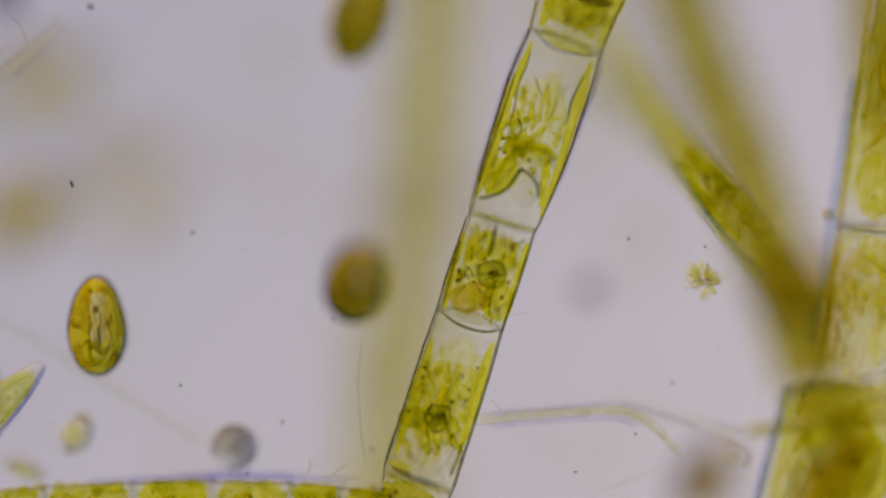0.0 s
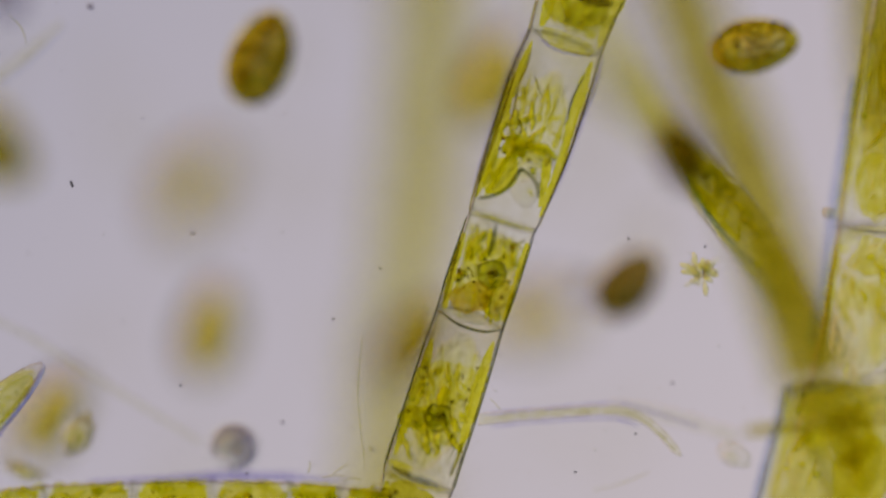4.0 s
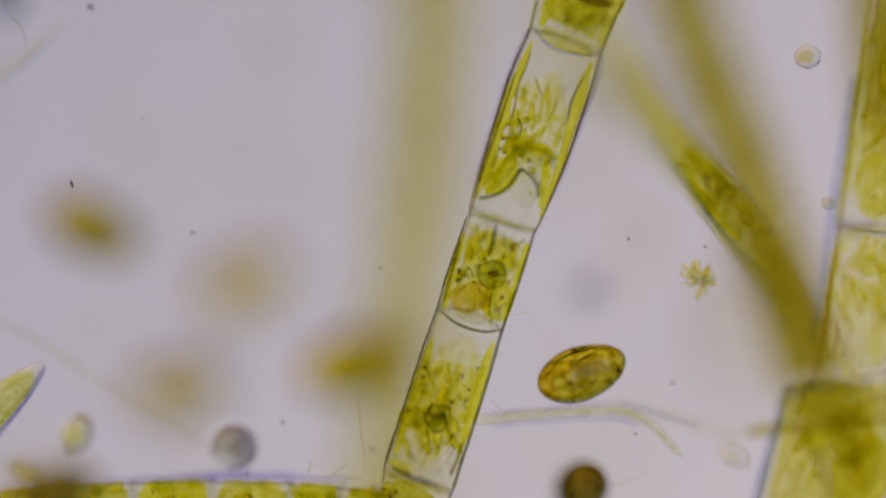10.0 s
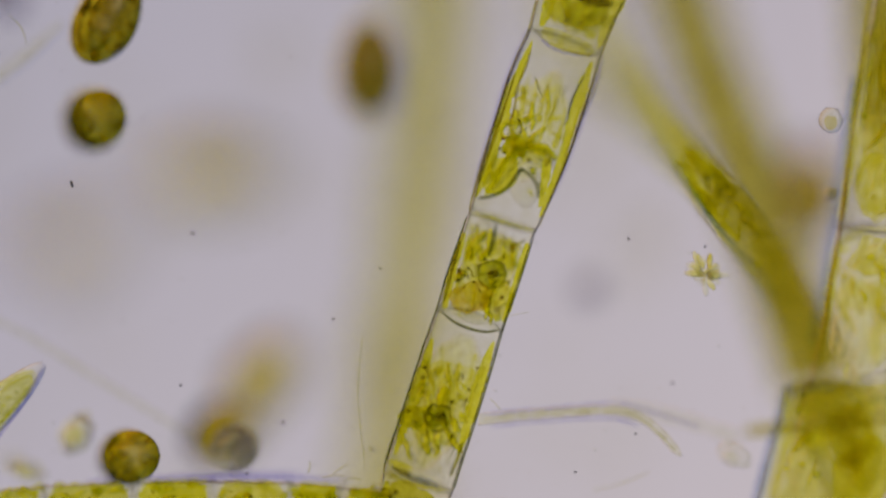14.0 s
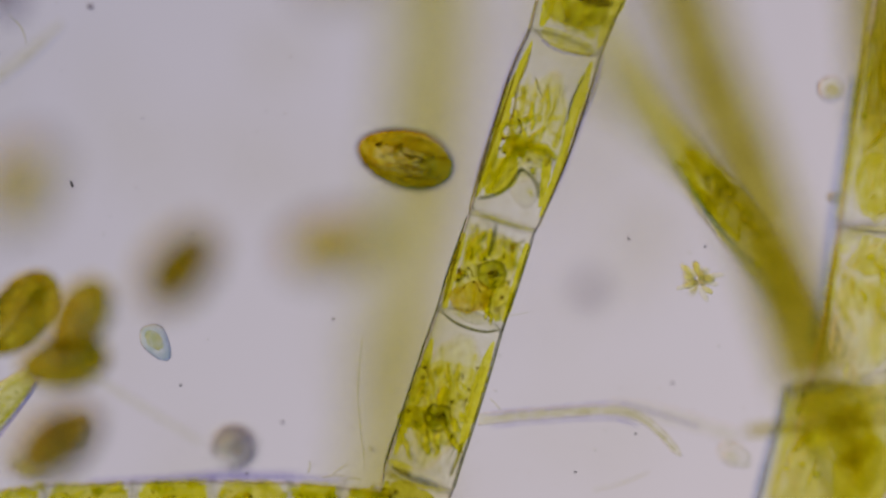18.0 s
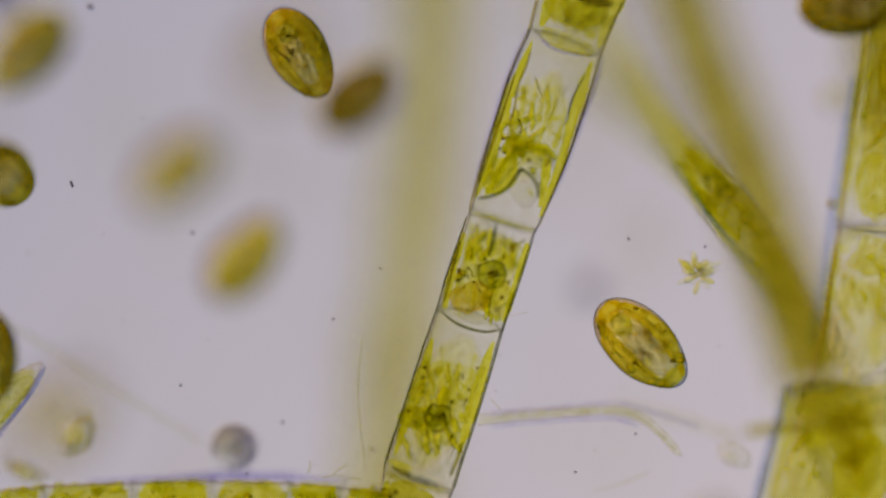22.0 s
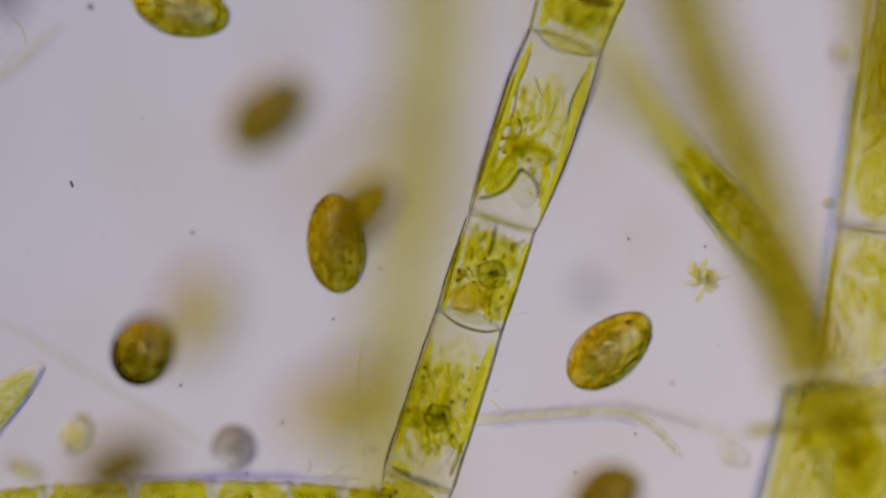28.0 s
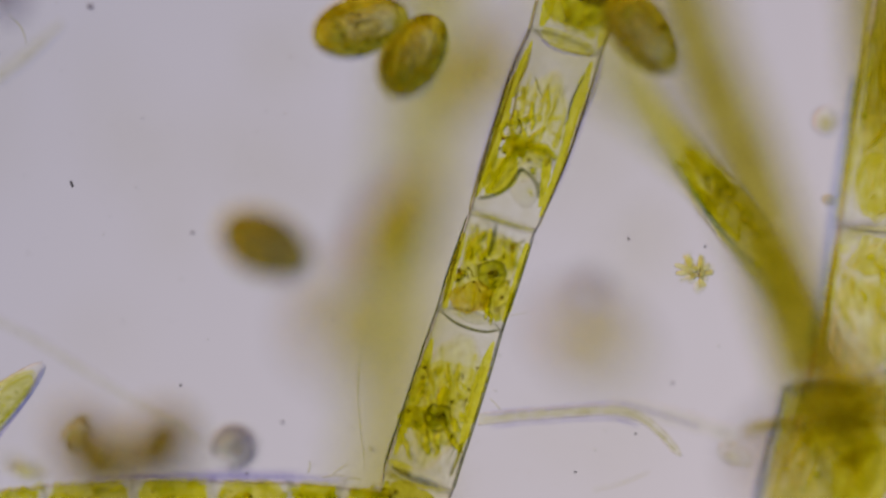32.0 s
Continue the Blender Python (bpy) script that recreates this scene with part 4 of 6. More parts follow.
for mat in (GRAIN, RUST, BRIGHT, BROWN):
    for k in range(2):
        bm = bmesh.new()
        blob(bm, Matrix(), (1, 0.8, 0.75), 0.3, 2, k + 9)
        me = bpy.data.meshes.new("granule")
        bm.to_mesh(me)
        bm.free()
        me.materials.append(mat)
        me.polygons.foreach_set("use_smooth", [True] * len(me.polygons))
        GRANULES.append(me)


LOBES = []
for mat in (LOBE, DARK_LOBE):
    for k in range(3):
        bm = bmesh.new()
        blob(bm, Matrix(), (1, 0.75, 0.55), 0.3, 2, k + 31)
        me = bpy.data.meshes.new("lobe")
        bm.to_mesh(me)
        bm.free()
        me.materials.append(mat)
        me.polygons.foreach_set("use_smooth", [True] * len(me.polygons))
        LOBES.append(me)


def oval(length, width, rough, seed):
    """A closed oval skin, a little broader behind."""
    bm = bmesh.new()
    a, b = size(length) / 2, size(width) / 2
    for v in blob(bm, Matrix(), (a, b, b * 0.92), 0.0, 4):
        f = v.co.x / a
        out = v.co.normalized()
        k = 1.0 - 0.10 * f - 0.05 * f * f
        v.co.y *= k
        v.co.z *= k
        if f > 0.55:
            v.co.y += b * 0.10 * (f - 0.55)
        v.co += out * size(rough) * noise.noise(v.co * 9 + Vector((seed, 0, 0)))
    return bm


def flagellate(length, width, seed, skin, pigm, label):
    """An oval cell: skin, wrinkled cytoplasm, golden chloroplasts along the rim, a pale looped furrow with painted
    shadow lines, a nucleus and grains.
    """
    rnd = random.Random(seed)
    th = tagged(new("flagellate_cell"), label, "alga cell", "swimming cells")
    a, b = size(length) / 2, size(width) / 2
    dark = skin is DARK_SKIN
    body = part("cell_body", oval(length, width, 2.2, seed), skin, th)
    # the wrinkled cytoplasm: a thin cushion over and under the middle
    for s in (-1, 1):
        bm = bmesh.new()
        for v in blob(bm, Matrix(), (a * 0.76, b * 0.62, size(3.5)), 0.0, 5):
            q = Vector((v.co.x / size(26), v.co.y / size(9), seed + 3 * s))
            q.y += 1.5 * noise.noise(Vector((v.co.x / size(30), v.co.y / size(40), seed)))
            edge = max(0.0, 1 - (v.co.x / (a * 0.76)) ** 2 - (v.co.y / (b * 0.62)) ** 2)
            if v.co.z * s > 0:
                v.co.z += s * size(8.0) * min(1.0, 3 * edge) * max(-0.2, noise.noise(q) + 0.4 * noise.noise(q * 2.2))
            v.co.z += s * b * (0.30 + 0.28 * math.sqrt(edge))
        part("cytoplasm_fold", bm, DARK_CYTOPLASM if dark else CYTOPLASM, body)
    for s in (-1, 1):
        # a chloroplast plate bowed along each flank; the clear gap stands in for the light focused mid-cell
        bm = bmesh.new()
        for v in blob(bm, Matrix(), (a * 0.84, b * 0.24, b * 0.60), 0.34, 4, seed + s, 3.6):
            f = v.co.x / a
            v.co.y = v.co.y * (1 - 0.25 * f * f) + s * b * (0.62 - 0.48 * f * f)
        part("chloroplast", bm, pigm, body)
        bm = bmesh.new()
        blob(bm, Matrix.Translation((s * a * 0.775, 0, 0)), (a * 0.15, b * 0.42, b * 0.40), 0.10, 3, seed + 5 * s, 2.4)
        part("end_chloroplast", bm, pigm, body)
    # the furrow: a long pale loop on the upper and the under side, wound like an eye
    for s in (-1, 1):
        x0, half, rise = a * rnd.uniform(-.08, .22), a * rnd.uniform(.38, .50), b * rnd.uniform(.20, .28)
        loop = []
        for k in range(13):
            w = 2 * math.pi * k / 12 * 0.93
            loop.append(Vector((x0 + half * math.cos(w), rise * math.sin(w) + b * rnd.uniform(-.07, .07), s * b * (0.42 + rnd.uniform(-.06, .06)))))
        line = smooth_line(loop, 4)
        bm = bmesh.new()
        sweep(bm, line, [size(4.6) * (0.65 + 0.35 * math.sin(k * 0.7 + seed)) for k in range(len(line))], 10, 0.8, True, 0.3, seed)
        part("furrow", bm, PALE_FOLD, body)
        # stripes along the furrow: its shade painted dark, alternating with pale folds
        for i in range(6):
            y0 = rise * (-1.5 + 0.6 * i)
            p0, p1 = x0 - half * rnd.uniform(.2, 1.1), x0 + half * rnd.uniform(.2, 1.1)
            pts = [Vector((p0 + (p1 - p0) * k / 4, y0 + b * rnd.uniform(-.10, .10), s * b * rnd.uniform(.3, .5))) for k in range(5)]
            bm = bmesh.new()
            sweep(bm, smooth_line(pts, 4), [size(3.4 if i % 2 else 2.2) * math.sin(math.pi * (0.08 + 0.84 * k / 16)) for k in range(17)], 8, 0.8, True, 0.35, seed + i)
            part("furrow_lip", bm, (FURROW_SHADE, PALE_FOLD)[i % 2], body)
    bm = bmesh.new()
    blob(bm, Matrix.Translation((-a * 0.46, 0, 0)), (a * 0.22, b * 0.30, b * 0.30), 0.15, 3, seed + 3)
    part("nucleus", bm, NUCLEUS, body)
    for i in range(34):
        s = rnd.choice((-1, 1))
        f, w = rnd.uniform(-.74, .74), rnd.uniform(-1.0, 1.0)
        g = math.sqrt(1 - f * f) * 0.70
        r = rnd.uniform(4, 8)
        m = Matrix.Translation((f * a, s * g * b * math.cos(w), g * b * math.sin(w))) @ Matrix.Rotation(rnd.uniform(0, 3.1), 4, "Z") @ Matrix.Diagonal((size(r * 1.2), size(r), size(r), 1))
        shared_part("lobe", LOBES[(3 if dark else 0) + rnd.randrange(3)], body, m)
    for i in range(26):
        w, f = rnd.uniform(0, 6.28), rnd.uniform(-.72, .72)
        g = math.sqrt(1 - f * f) * rnd.uniform(.15, .75)
        r = rnd.uniform(2.2, 5.0)
        m = Matrix.Translation((f * a, g * b * math.cos(w), g * b * 0.8 * math.sin(w))) @ Matrix.Rotation(rnd.uniform(0, 3.1), 4, "Z") @ Matrix.Diagonal((size(r * 1.3), size(r), size(r), 1))
        shared_part("granule", GRANULES[rnd.randrange(len(GRANULES))], body, m)
    return th


# the builds: length and breadth, skin and pigment
BUILDS = [
    flagellate(180, 108, 1, SKIN, GOLD, "golden oval swimming algal cell with two side chloroplasts"),
    flagellate(202, 116, 5, SKIN, GOLD, "large golden oval swimming algal cell"),
    flagellate(164, 98, 9, SKIN, BROWN, "golden-brown slim oval swimming algal cell"),
    flagellate(142, 92, 13, DARK_SKIN, DARK_BROWN, "small dark brown oval swimming algal cell"),
    flagellate(176, 112, 17, DARK_SKIN, BROWN, "dark olive-brown oval swimming algal cell"),
    flagellate(180, 108, 21, SKIN, BROWN, "golden-brown oval swimming algal cell with dark grains"),
    flagellate(166, 92, 25, DARK_SKIN, DARK_BROWN, "dark brown slim oval swimming algal cell"),
]
ORDER = (0, 4, 5, 4, 0, 1, 3, 2, 0, 0, 3, 0, 5, 1, 2, 3, 5, 2, 4, 0, 5, 4, 0, 4, 4, 5, 4, 4, 2, 4, 4, 5, 0, 4, 0, 1, 5, 1, 6, 6, 4, 0, 5, 2, 4, 4, 1, 0, 4, 5, 5, 4, 0, 0, 4, 0)
SWIMMERS = []
used = set()
for b in ORDER:
    SWIMMERS.append(copy_thing(BUILDS[b], Matrix()) if b in used else BUILDS[b])
    used.add(b)


def small_cell(name, length, width, material, label, category, inside=None):
    th = tagged(new(name), label, category)
    bm = bmesh.new()
    for v in blob(bm, Matrix(), (size(length) / 2, size(width) / 2, size(width) / 2), 0.12, 3, length):
        if length > width * 1.3:
            v.co.y *= 1 - (0.35 if length > 70 else 0.08) * v.co.x / size(length / 2)
    part("cell_body", bm, material, th)
    bm = bmesh.new()
    blob(bm, Matrix.Translation((-size(length) * 0.08, 0, 0)), (size(length) * 0.26, size(width) * 0.26, size(width) * 0.26), 0.3, 3, width)
    part("cell_content", bm, inside or PALE_GUT, th)
    return th


TEAL = clear_skin("teal_skin", (0.55, 0.62, 0.62), (0.76, 0.80, 0.76), 1.09, 30.0)
DEEP_TEAL = filter_matter("teal_pigment", (0.22, 0.34, 0.40), (0.52, 0.66, 0.60), 40.0)
SWIMMERS.append(small_cell("small_protist", 64, 42, TEAL, "tiny dark blue-green oval swimming protist", "protist", DEEP_TEAL))
PALE_TEAL = clear_skin("pale_teal_skin", (0.76, 0.85, 0.82), (0.92, 0.955, 0.93), 1.07, 40.0)
SWIMMERS.append(small_cell("small_protist", 74, 46, PALE_TEAL, "small pale teal swimming protist with a pointed end", "protist", PALE_GUT))
SWIMMERS.append(small_cell("clear_bead", 38, 35, PALE, "tiny clear round drifting bead", "bead", PALE_THREAD))
BEADS = [small_cell("clear_bead", 46, 42, PALE, "clear round bead beside the broad filament", "bead", PALE_GUT), small_cell("clear_bead", 26, 24, PALE, "tiny clear round bead at the filament's edge", "bead", PALE_THREAD)]

COLONY_SKIN = clear_skin("colony_skin", (0.98, 0.98, 0.86), (0.999, 0.999, 0.92), 1.03, 40.0)
YELLOW_ROD = clear_skin("yellow_rod", (0.96, 0.95, 0.60), (0.999, 0.99, 0.80), 1.04, 40.0)
COLONY = tagged(new("star_colony"), "colourless star-shaped colony of tiny rods drifting on the spot", "colony")
rnd = random.Random(4)
for i in range(34):
    w, tip = rnd.uniform(0, 6.28), rnd.uniform(-.9, .9)
    d = Vector((math.cos(w) * math.cos(tip), math.sin(w) * math.cos(tip), math.sin(tip)))
    side = Vector((-d.y, d.x, 0)) * size(rnd.uniform(-8, 8))
    n0 = rnd.uniform(2, 16)
    n1 = n0 + rnd.choice((16, 22, 28, 34))
    bm = bmesh.new()
    sweep(bm, [side + d * size(n0 + (n1 - n0) * k / 6) for k in range(7)], [size(q) for q in (1.4, 3.4, 4.6, 5.2, 5.0, 4.2, 2.2)], 10, 1.0, True, 0.2, i)
    part("rod_cell", bm, YELLOW_ROD if i % 3 == 0 else COLONY_SKIN, COLONY)
for i in range(7):
    bm = bmesh.new()
    blob(bm, Matrix.Translation((size(rnd.uniform(-16, 16)), size(rnd.uniform(-12, 12)), 0)), (size(6), size(5), size(5)), 0.2, 2, i)
    part("yellow_grain", bm, PALE_GUT if i % 2 else PALE, COLONY)


def swim(cell, rows):
    """Rows: seconds, place on the grid (two numbers), height, heading and pitch in degrees. The cell rocks slowly about its long axis."""
    rows = [tuple(r) + (0,) * (6 - len(r)) for r in rows]
    rows = [(t, u, v, z if abs(z) < 0.08 else 0.9 * z if abs(z) < 0.5 else math.copysign(0.275 + 0.35 * abs(z), z), a, p) for t, u, v, z, a, p in rows]
    for end, step in ((rows[0], -1), (rows[-1], 1)):
        t, u, v, z, a, p = end
        far = 0.0 if step < 0 else 32.0
        inside = -80 < u < 1650 and -80 < v < 960
        extra = []
        if inside and abs(far - t) > 1.2:
            deep = math.copysign(2.6, z)
            extra.append((t + step * 1.2, u + 0.5 * (u - 784), v + 0.5 * (v - 441), deep, a, 0))
            if abs(far - t) <= 3.5:
                u, v, z = u + 0.7 * (u - 784), v + 0.7 * (v - 441), deep
            else:
                away = 1500.0 / max(60.0, math.hypot(u - 784, v - 441))
                extra.append((t + step * 3.4, 784 + away * (u - 784), 441 + away * (v - 441), deep, a, 0))
                u, v, z = 784 + 1.05 * away * (u - 784), 441 + 1.05 * away * (v - 441), deep
        if abs(far - t) > 0.05:
            extra.append((far, u + 0.2 * (u - 784), v + 0.2 * (v - 441), z, a, 0))
        rows = extra[::-1] + rows if step < 0 else rows + extra
    keys, before, spin = [], None, random.choice((0, 180)) + random.uniform(-20, 20)
    sway = random.uniform(0, 6.28)
    for t, u, v, z, heading, pitch in rows:
        if before is not None:
            heading += 180 * round((before - heading) / 180)
        before = heading
        place = at(u, v, z)
        m = Matrix.Translation(place) @ (pose(0, 0, 0, 0, 0, heading) @ pose(0, 0, 0, 0, pitch, 0) @ pose(0, 0, 0, spin + 30 * math.sin(0.8 * t + sway), 0, 0))
        if keys:
            t0, m0 = keys[-1]
            q0, q1 = m0.to_quaternion(), m.to_quaternion()
            turn = math.degrees(q0.rotation_difference(q1).angle)
            turn = min(turn, 360 - turn)
            n = int(turn // 55)
            for k in range(1, n + 1):
                f = k / (n + 1)
                if frame(t0 + (t - t0) * f) not in (frame(t0), frame(t)):
                    keys.append((t0 + (t - t0) * f, Matrix.LocRotScale(m0.translation.lerp(place, f), q0.slerp(q1, f), None)))
        keys.append((t, m))
    walk(cell, keys)


def motions():
    c = SWIMMERS
    # cells of the first seconds
    swim(c[0], [(0, 172, 578, -.05, 92), (.2, 162, 477, -.05, 100), (.4, 121, 392, -.06, 105), (.6, 133, 432, -.08, 100), (.8, 182, 432, -.15, 55), (1, 265, 330, -.3, 68), (1.2, 291, 202, -.35, 75), (1.4, 311, 89, -.35, 70), (1.6, 343, 22, -.35, 70), (1.9, 370, -130, -.35, 70)])
    swim(c[1], [(0, 630, 500, -.2, 80, 45), (.2, 602, 509, -.12, 80, 60), (.4, 561, 485, 0, 60, 80), (.6, 557, 432, .15, 60, 80), (.8, 578, 440, .18, 20, 70), (1, 598, 435, .25, 10, 65), (1.2, 590, 436, .2, 10, 60), (1.4, 594, 444, .2, 80, 50), (1.6, 586, 412, .25, 85, 40), (1.8, 606, 355, .3, 60, 20), (2, 660, 215, .4, 70), (2.2, 683, 194, .45, 60), (2.4, 675, 202, .5, 55), (2.6, 687, 162, .45, 75), (2.8, 715, 73, .5, 75), (3, 790, 25, .6, 60), (3.4, 860, -60, .7, 60), (4, 900, -200, .7, 60)])
    swim(c[2], [(0, 640, 25, .22, 68), (.2, 660, -60, .22, 70), (.35, 720, -75, .05, 90), (.4, 723, -40, -.05, 100), (.6, 755, -10, -.08, 108), (.8, 765, 50, -.1, 112), (1, 775, 75, -.1, 110), (1.2, 776, 32, -.12, 120), (1.4, 780, -30, -.15, 120), (1.7, 790, -150, -.15, 120)])
    swim(c[3], [(0, -90, 720, .3, 30), (.2, 20, 712, .3, 35), (.4, 32, 695, .3, 35), (.8, 44, 683, .3, 30), (1, 40, 690, .3, 30), (1.2, 65, 695, .3, 10), (1.4, 145, 699, .32, 0), (1.6, 141, 711, .36, 10), (1.8, 170, 703, .36, 20), (2, 205, 680, .34, 40), (2.2, 234, 586, .4, 60), (2.4, 242, 493, .42, 62), (2.6, 291, 436, .4, 75), (2.8, 396, 267, .28, 80), (3, 425, 135, .3, 70), (3.2, 392, 101, .25, 80), (3.5, 398, 98, .22, 62), (4.5, 560, 110, .05, 80), (5.5, 687, 121, -.08, 95), (5.7, 654, 12, -.08, 75), (6, 640, -150, -.08, 75)])
    swim(c[4], [(0, 230, 330, -1.9, 40), (.6, 319, 351, -.7, 30), (.8, 424, 355, -.55, 40), (1, 470, 300, -.45, 42), (1.2, 549, 230, -.4, 8), (1.4, 521, 230, -.4, 0), (1.6, 646, 230, -.45, 5), (1.8, 743, 234, -.5, 10), (2, 830, 215, -.5, 0), (2.2, 784, 222, -.5, 10), (2.6, 860, 230, -.5, 0), (3, 945, 228, -.5, 5), (3.2, 889, 242, -.5, 20), (3.5, 890, 202, -.5, 60), (4.5, 860, 120, -.45, 75), (5.5, 840, 89, -.35, 75), (5.7, 800, 190, -.45, 62), (5.9, 727, 263, -.6, 70), (6, 715, 275, -.6, 60), (6.1, 675, 303, -.55, 55), (6.3, 622, 376, -.5, 40), (6.5, 537, 485, -.5, 35), (6.7, 545, 457, -.45, 45), (6.9, 461, 485, -.3, 50), (7, 400, 525, -.22, 45), (7.1, 368, 562, -.08, 60), (7.3, 356, 582, -.03, 50), (7.5, 335, 610, -.03, 50), (7.7, 351, 549, -.15, 10), (7.9, 230, 553, -.25, 5), (8, 270, 550, -.25, 10), (8.1, 226, 566, -.1, 15), (8.3, 101, 566, .03, 10), (8.5, 28, 594, .05, 0), (8.7, 20, 594, .05, 10), (9, -62, 530, .05, 60), (9.3, -150, 450, .1, 60)])
    swim(c[5], [(0, 1450, 520, -.6, 0), (.4, 1309, 505, -.6, 0), (.6, 1216, 485, -.55, 0), (.8, 1083, 485, -.5, 0), (1, 1020, 460, -.6, -30), (1.2, 1046, 452, -.6, -10), (1.4, 994, 493, -.6, 10), (1.5, 850, 480, -.5, 10), (1.6, 747, 457, -.45, 10), (1.8, 654, 440, -.25, 5), (2, 575, 418, -.06, 2), (2.2, 461, 408, 0, -15), (2.4, 343, 356, 0, -25), (2.6, 230, 299, .05, -25), (2.8, 109, 267, .2, -25), (3, 22, 255, .25, -30), (3.2, 69, 250, .25, -30), (3.4, 89, 234, .22, -40), (3.5, 65, 198, .25, -35), (4.5, -40, 330, .6, -60), (5.5, 32, 424, .9, -80), (6, 35, 500, 1, 90), (7, 30, 300, 1.1, 90), (7.5, -60, 130, 1.1, 90)])
    swim(c[6], [(0, 1250, 850, -.5, 60), (.6, 1268, 747, -.48, 60), (.8, 1313, 667, -.42, 30, 50), (1, 1315, 670, -.38, -10, 50), (1.2, 1260, 646, -.06, -30, 30), (1.4, 1200, 594, 0, 100, 40), (1.6, 1172, 553, 0, 60, 75), (1.8, 1192, 533, .2, 60, 70), (2, 1180, 545, .3, 20, 60), (2.2, 1172, 533, .15, -35, 30), (2.4, 1176, 549, .03, -65), (2.6, 1180, 537, 0, 85), (2.8, 1172, 380, .15, -70), (3, 1165, 255, .3, -48), (3.2, 1180, 275, .3, -50), (3.5, 1196, 283, .3, -55), (5, 1300, 200, .5, -60), (7, 1700, 100, .5, -60)])
    swim(c[7], [(1.2, 1680, 200, .02, 10), (1.4, 1560, 202, .02, 10), (1.6, 1518, 194, .02, 5), (1.8, 1515, 194, .02, -5), (2, 1477, 190, .03, -20), (2.2, 1406, 154, -.1, 5), (2.4, 1345, 154, -.12, 15), (2.6, 1406, 133, -.05, 30), (2.8, 1438, 117, 0, 50), (3, 1447, 97, .02, 46), (3.2, 1434, 101, .02, 45), (3.4, 1430, 89, .02, 30), (3.5, 1370, 109, -.02, 25), (4.5, 1330, 40, .2, 0), (5.5, 1353, 12, .2, -20), (5.7, 1345, 5, .15, -20), (5.9, 1434, 40, .08, -25), (6, 1467, 78, .06, -40), (6.1, 1491, 97, .08, -40), (6.3, 1458, 48, .12, -35), (6.5, 1470, 73, .12, -35), (6.7, 1442, 32, .18, -20), (6.9, 1430, 5, .2, -10), (7, 1425, 0, .2, 0), (7.4, 1420, -140, .2, 0)])
    swim(c[8], [(1.4, 1440, 620, -.1, -60), (1.8, 1361, 545, -.15, -52), (2, 1342, 530, -.15, -58), (2.2, 1269, 424, -.3, -50), (2.4, 1160, 356, -.25, -25), (2.6, 1131, 372, -.25, 5), (2.8, 1080, 385, -.5, 10), (3, 1050, 395, -.75, 10), (3.4, 1000, 450, -1.1, 10), (5.5, 909, 800, -1, 20), (6, 910, 822, -1, 20), (6.5, 905, 800, -.9, 40), (7, 900, 900, -1.1, 40), (7.6, 900, 1050, -1.1, 40)])
    swim(c[9], [(1.9, 60, 1000, -.5, 20), (2.2, 105, 850, -.5, 10), (2.4, 162, 828, -.5, 15), (2.6, 90, 828, -.5, 20), (2.8, 60, 850, -.55, 40), (3, 48, 845, -.6, 40), (3.4, 60, 790, -.5, 50), (4.5, 110, 730, -.45, 60), (5.5, 170, 679, -.4, 60), (5.7, 198, 646, -.4, 50), (5.9, 162, 727, -.4, 65), (6, 160, 735, -.4, 70), (6.1, 170, 687, -.42, 110), (6.3, 250, 695, -.5, 150), (6.5, 206, 646, -.5, 155), (6.7, 202, 586, -.6, 190), (6.9, 215, 505, -.65, 215), (7, 232, 455, -.75, 230), (7.1, 238, 404, -.8, 235), (7.3, 287, 323, -.8, 250), (7.5, 271, 376, -.7, 260), (7.7, 271, 384, -.65, 260), (7.9, 279, 283, -.6, 262), (8, 265, 230, -.6, 278), (8.1, 246, 162, -.55, 280), (8.3, 182, 81, -.5, 320), (8.5, 130, 20, -.5, 320), (8.8, 40, -130, -.5, 320)])
    swim(c[10], [(2.5, 780, 720, .5, 40), (2.8, 850, 720, .45, 35), (3, 920, 685, .4, 30), (3.2, 1002, 634, .35, 45), (3.4, 1099, 525, .25, 30), (3.5, 1083, 533, .25, 40), (4.5, 1160, 450, .25, 50), (5.5, 1196, 416, .25, 50), (5.7, 1143, 473, .2, 35), (5.9, 1172, 452, .3, 45), (6, 1160, 460, .35, 45), (6.1, 1155, 473, .25, 60), (6.3, 1172, 485, .15, 130), (6.5, 1164, 485, .1, 85), (6.7, 1180, 384, .25, 70), (6.9, 1188, 343, .35, 65), (7, 1195, 390, .35, 65), (7.1, 1188, 384, .35, 65), (7.3, 1188, 303, .45, 60), (7.5, 1192, 323, .4, 60), (7.7, 1200, 315, .35, 55), (7.9, 1188, 384, .32, 58), (8, 1165, 460, .35, 55), (8.1, 1139, 513, .38, 60), (8.3, 1091, 606, .4, 65), (8.5, 1010, 760, .5, 75), (8.7, 980, 880, .6, 75), (9, 940, 1050, .6, 75)])
    swim(c[11], [(0, 330, 1150, -2, 60), (2.6, 300, 520, -2, 60), (3.0, 335, 490, -2.6, 70), (3.2, 356, 493, -.8, 80), (3.4, 351, 586, -.55, 85), (3.5, 355, 606, -.55, 85), (4.5, 380, 560, -.6, 65), (5.5, 404, 517, -.6, 55), (5.7, 448, 452, -.45, 75), (5.9, 436, 323, -.27, 80), (6, 475, 260, -.25, 65), (6.1, 513, 210, -.15, 75), (6.3, 622, 97, -.03, 65), (6.5, 630, 60, -.03, 80), (6.7, 614, -10, -.03, 75), (7, 600, -170, -.03, 75)])
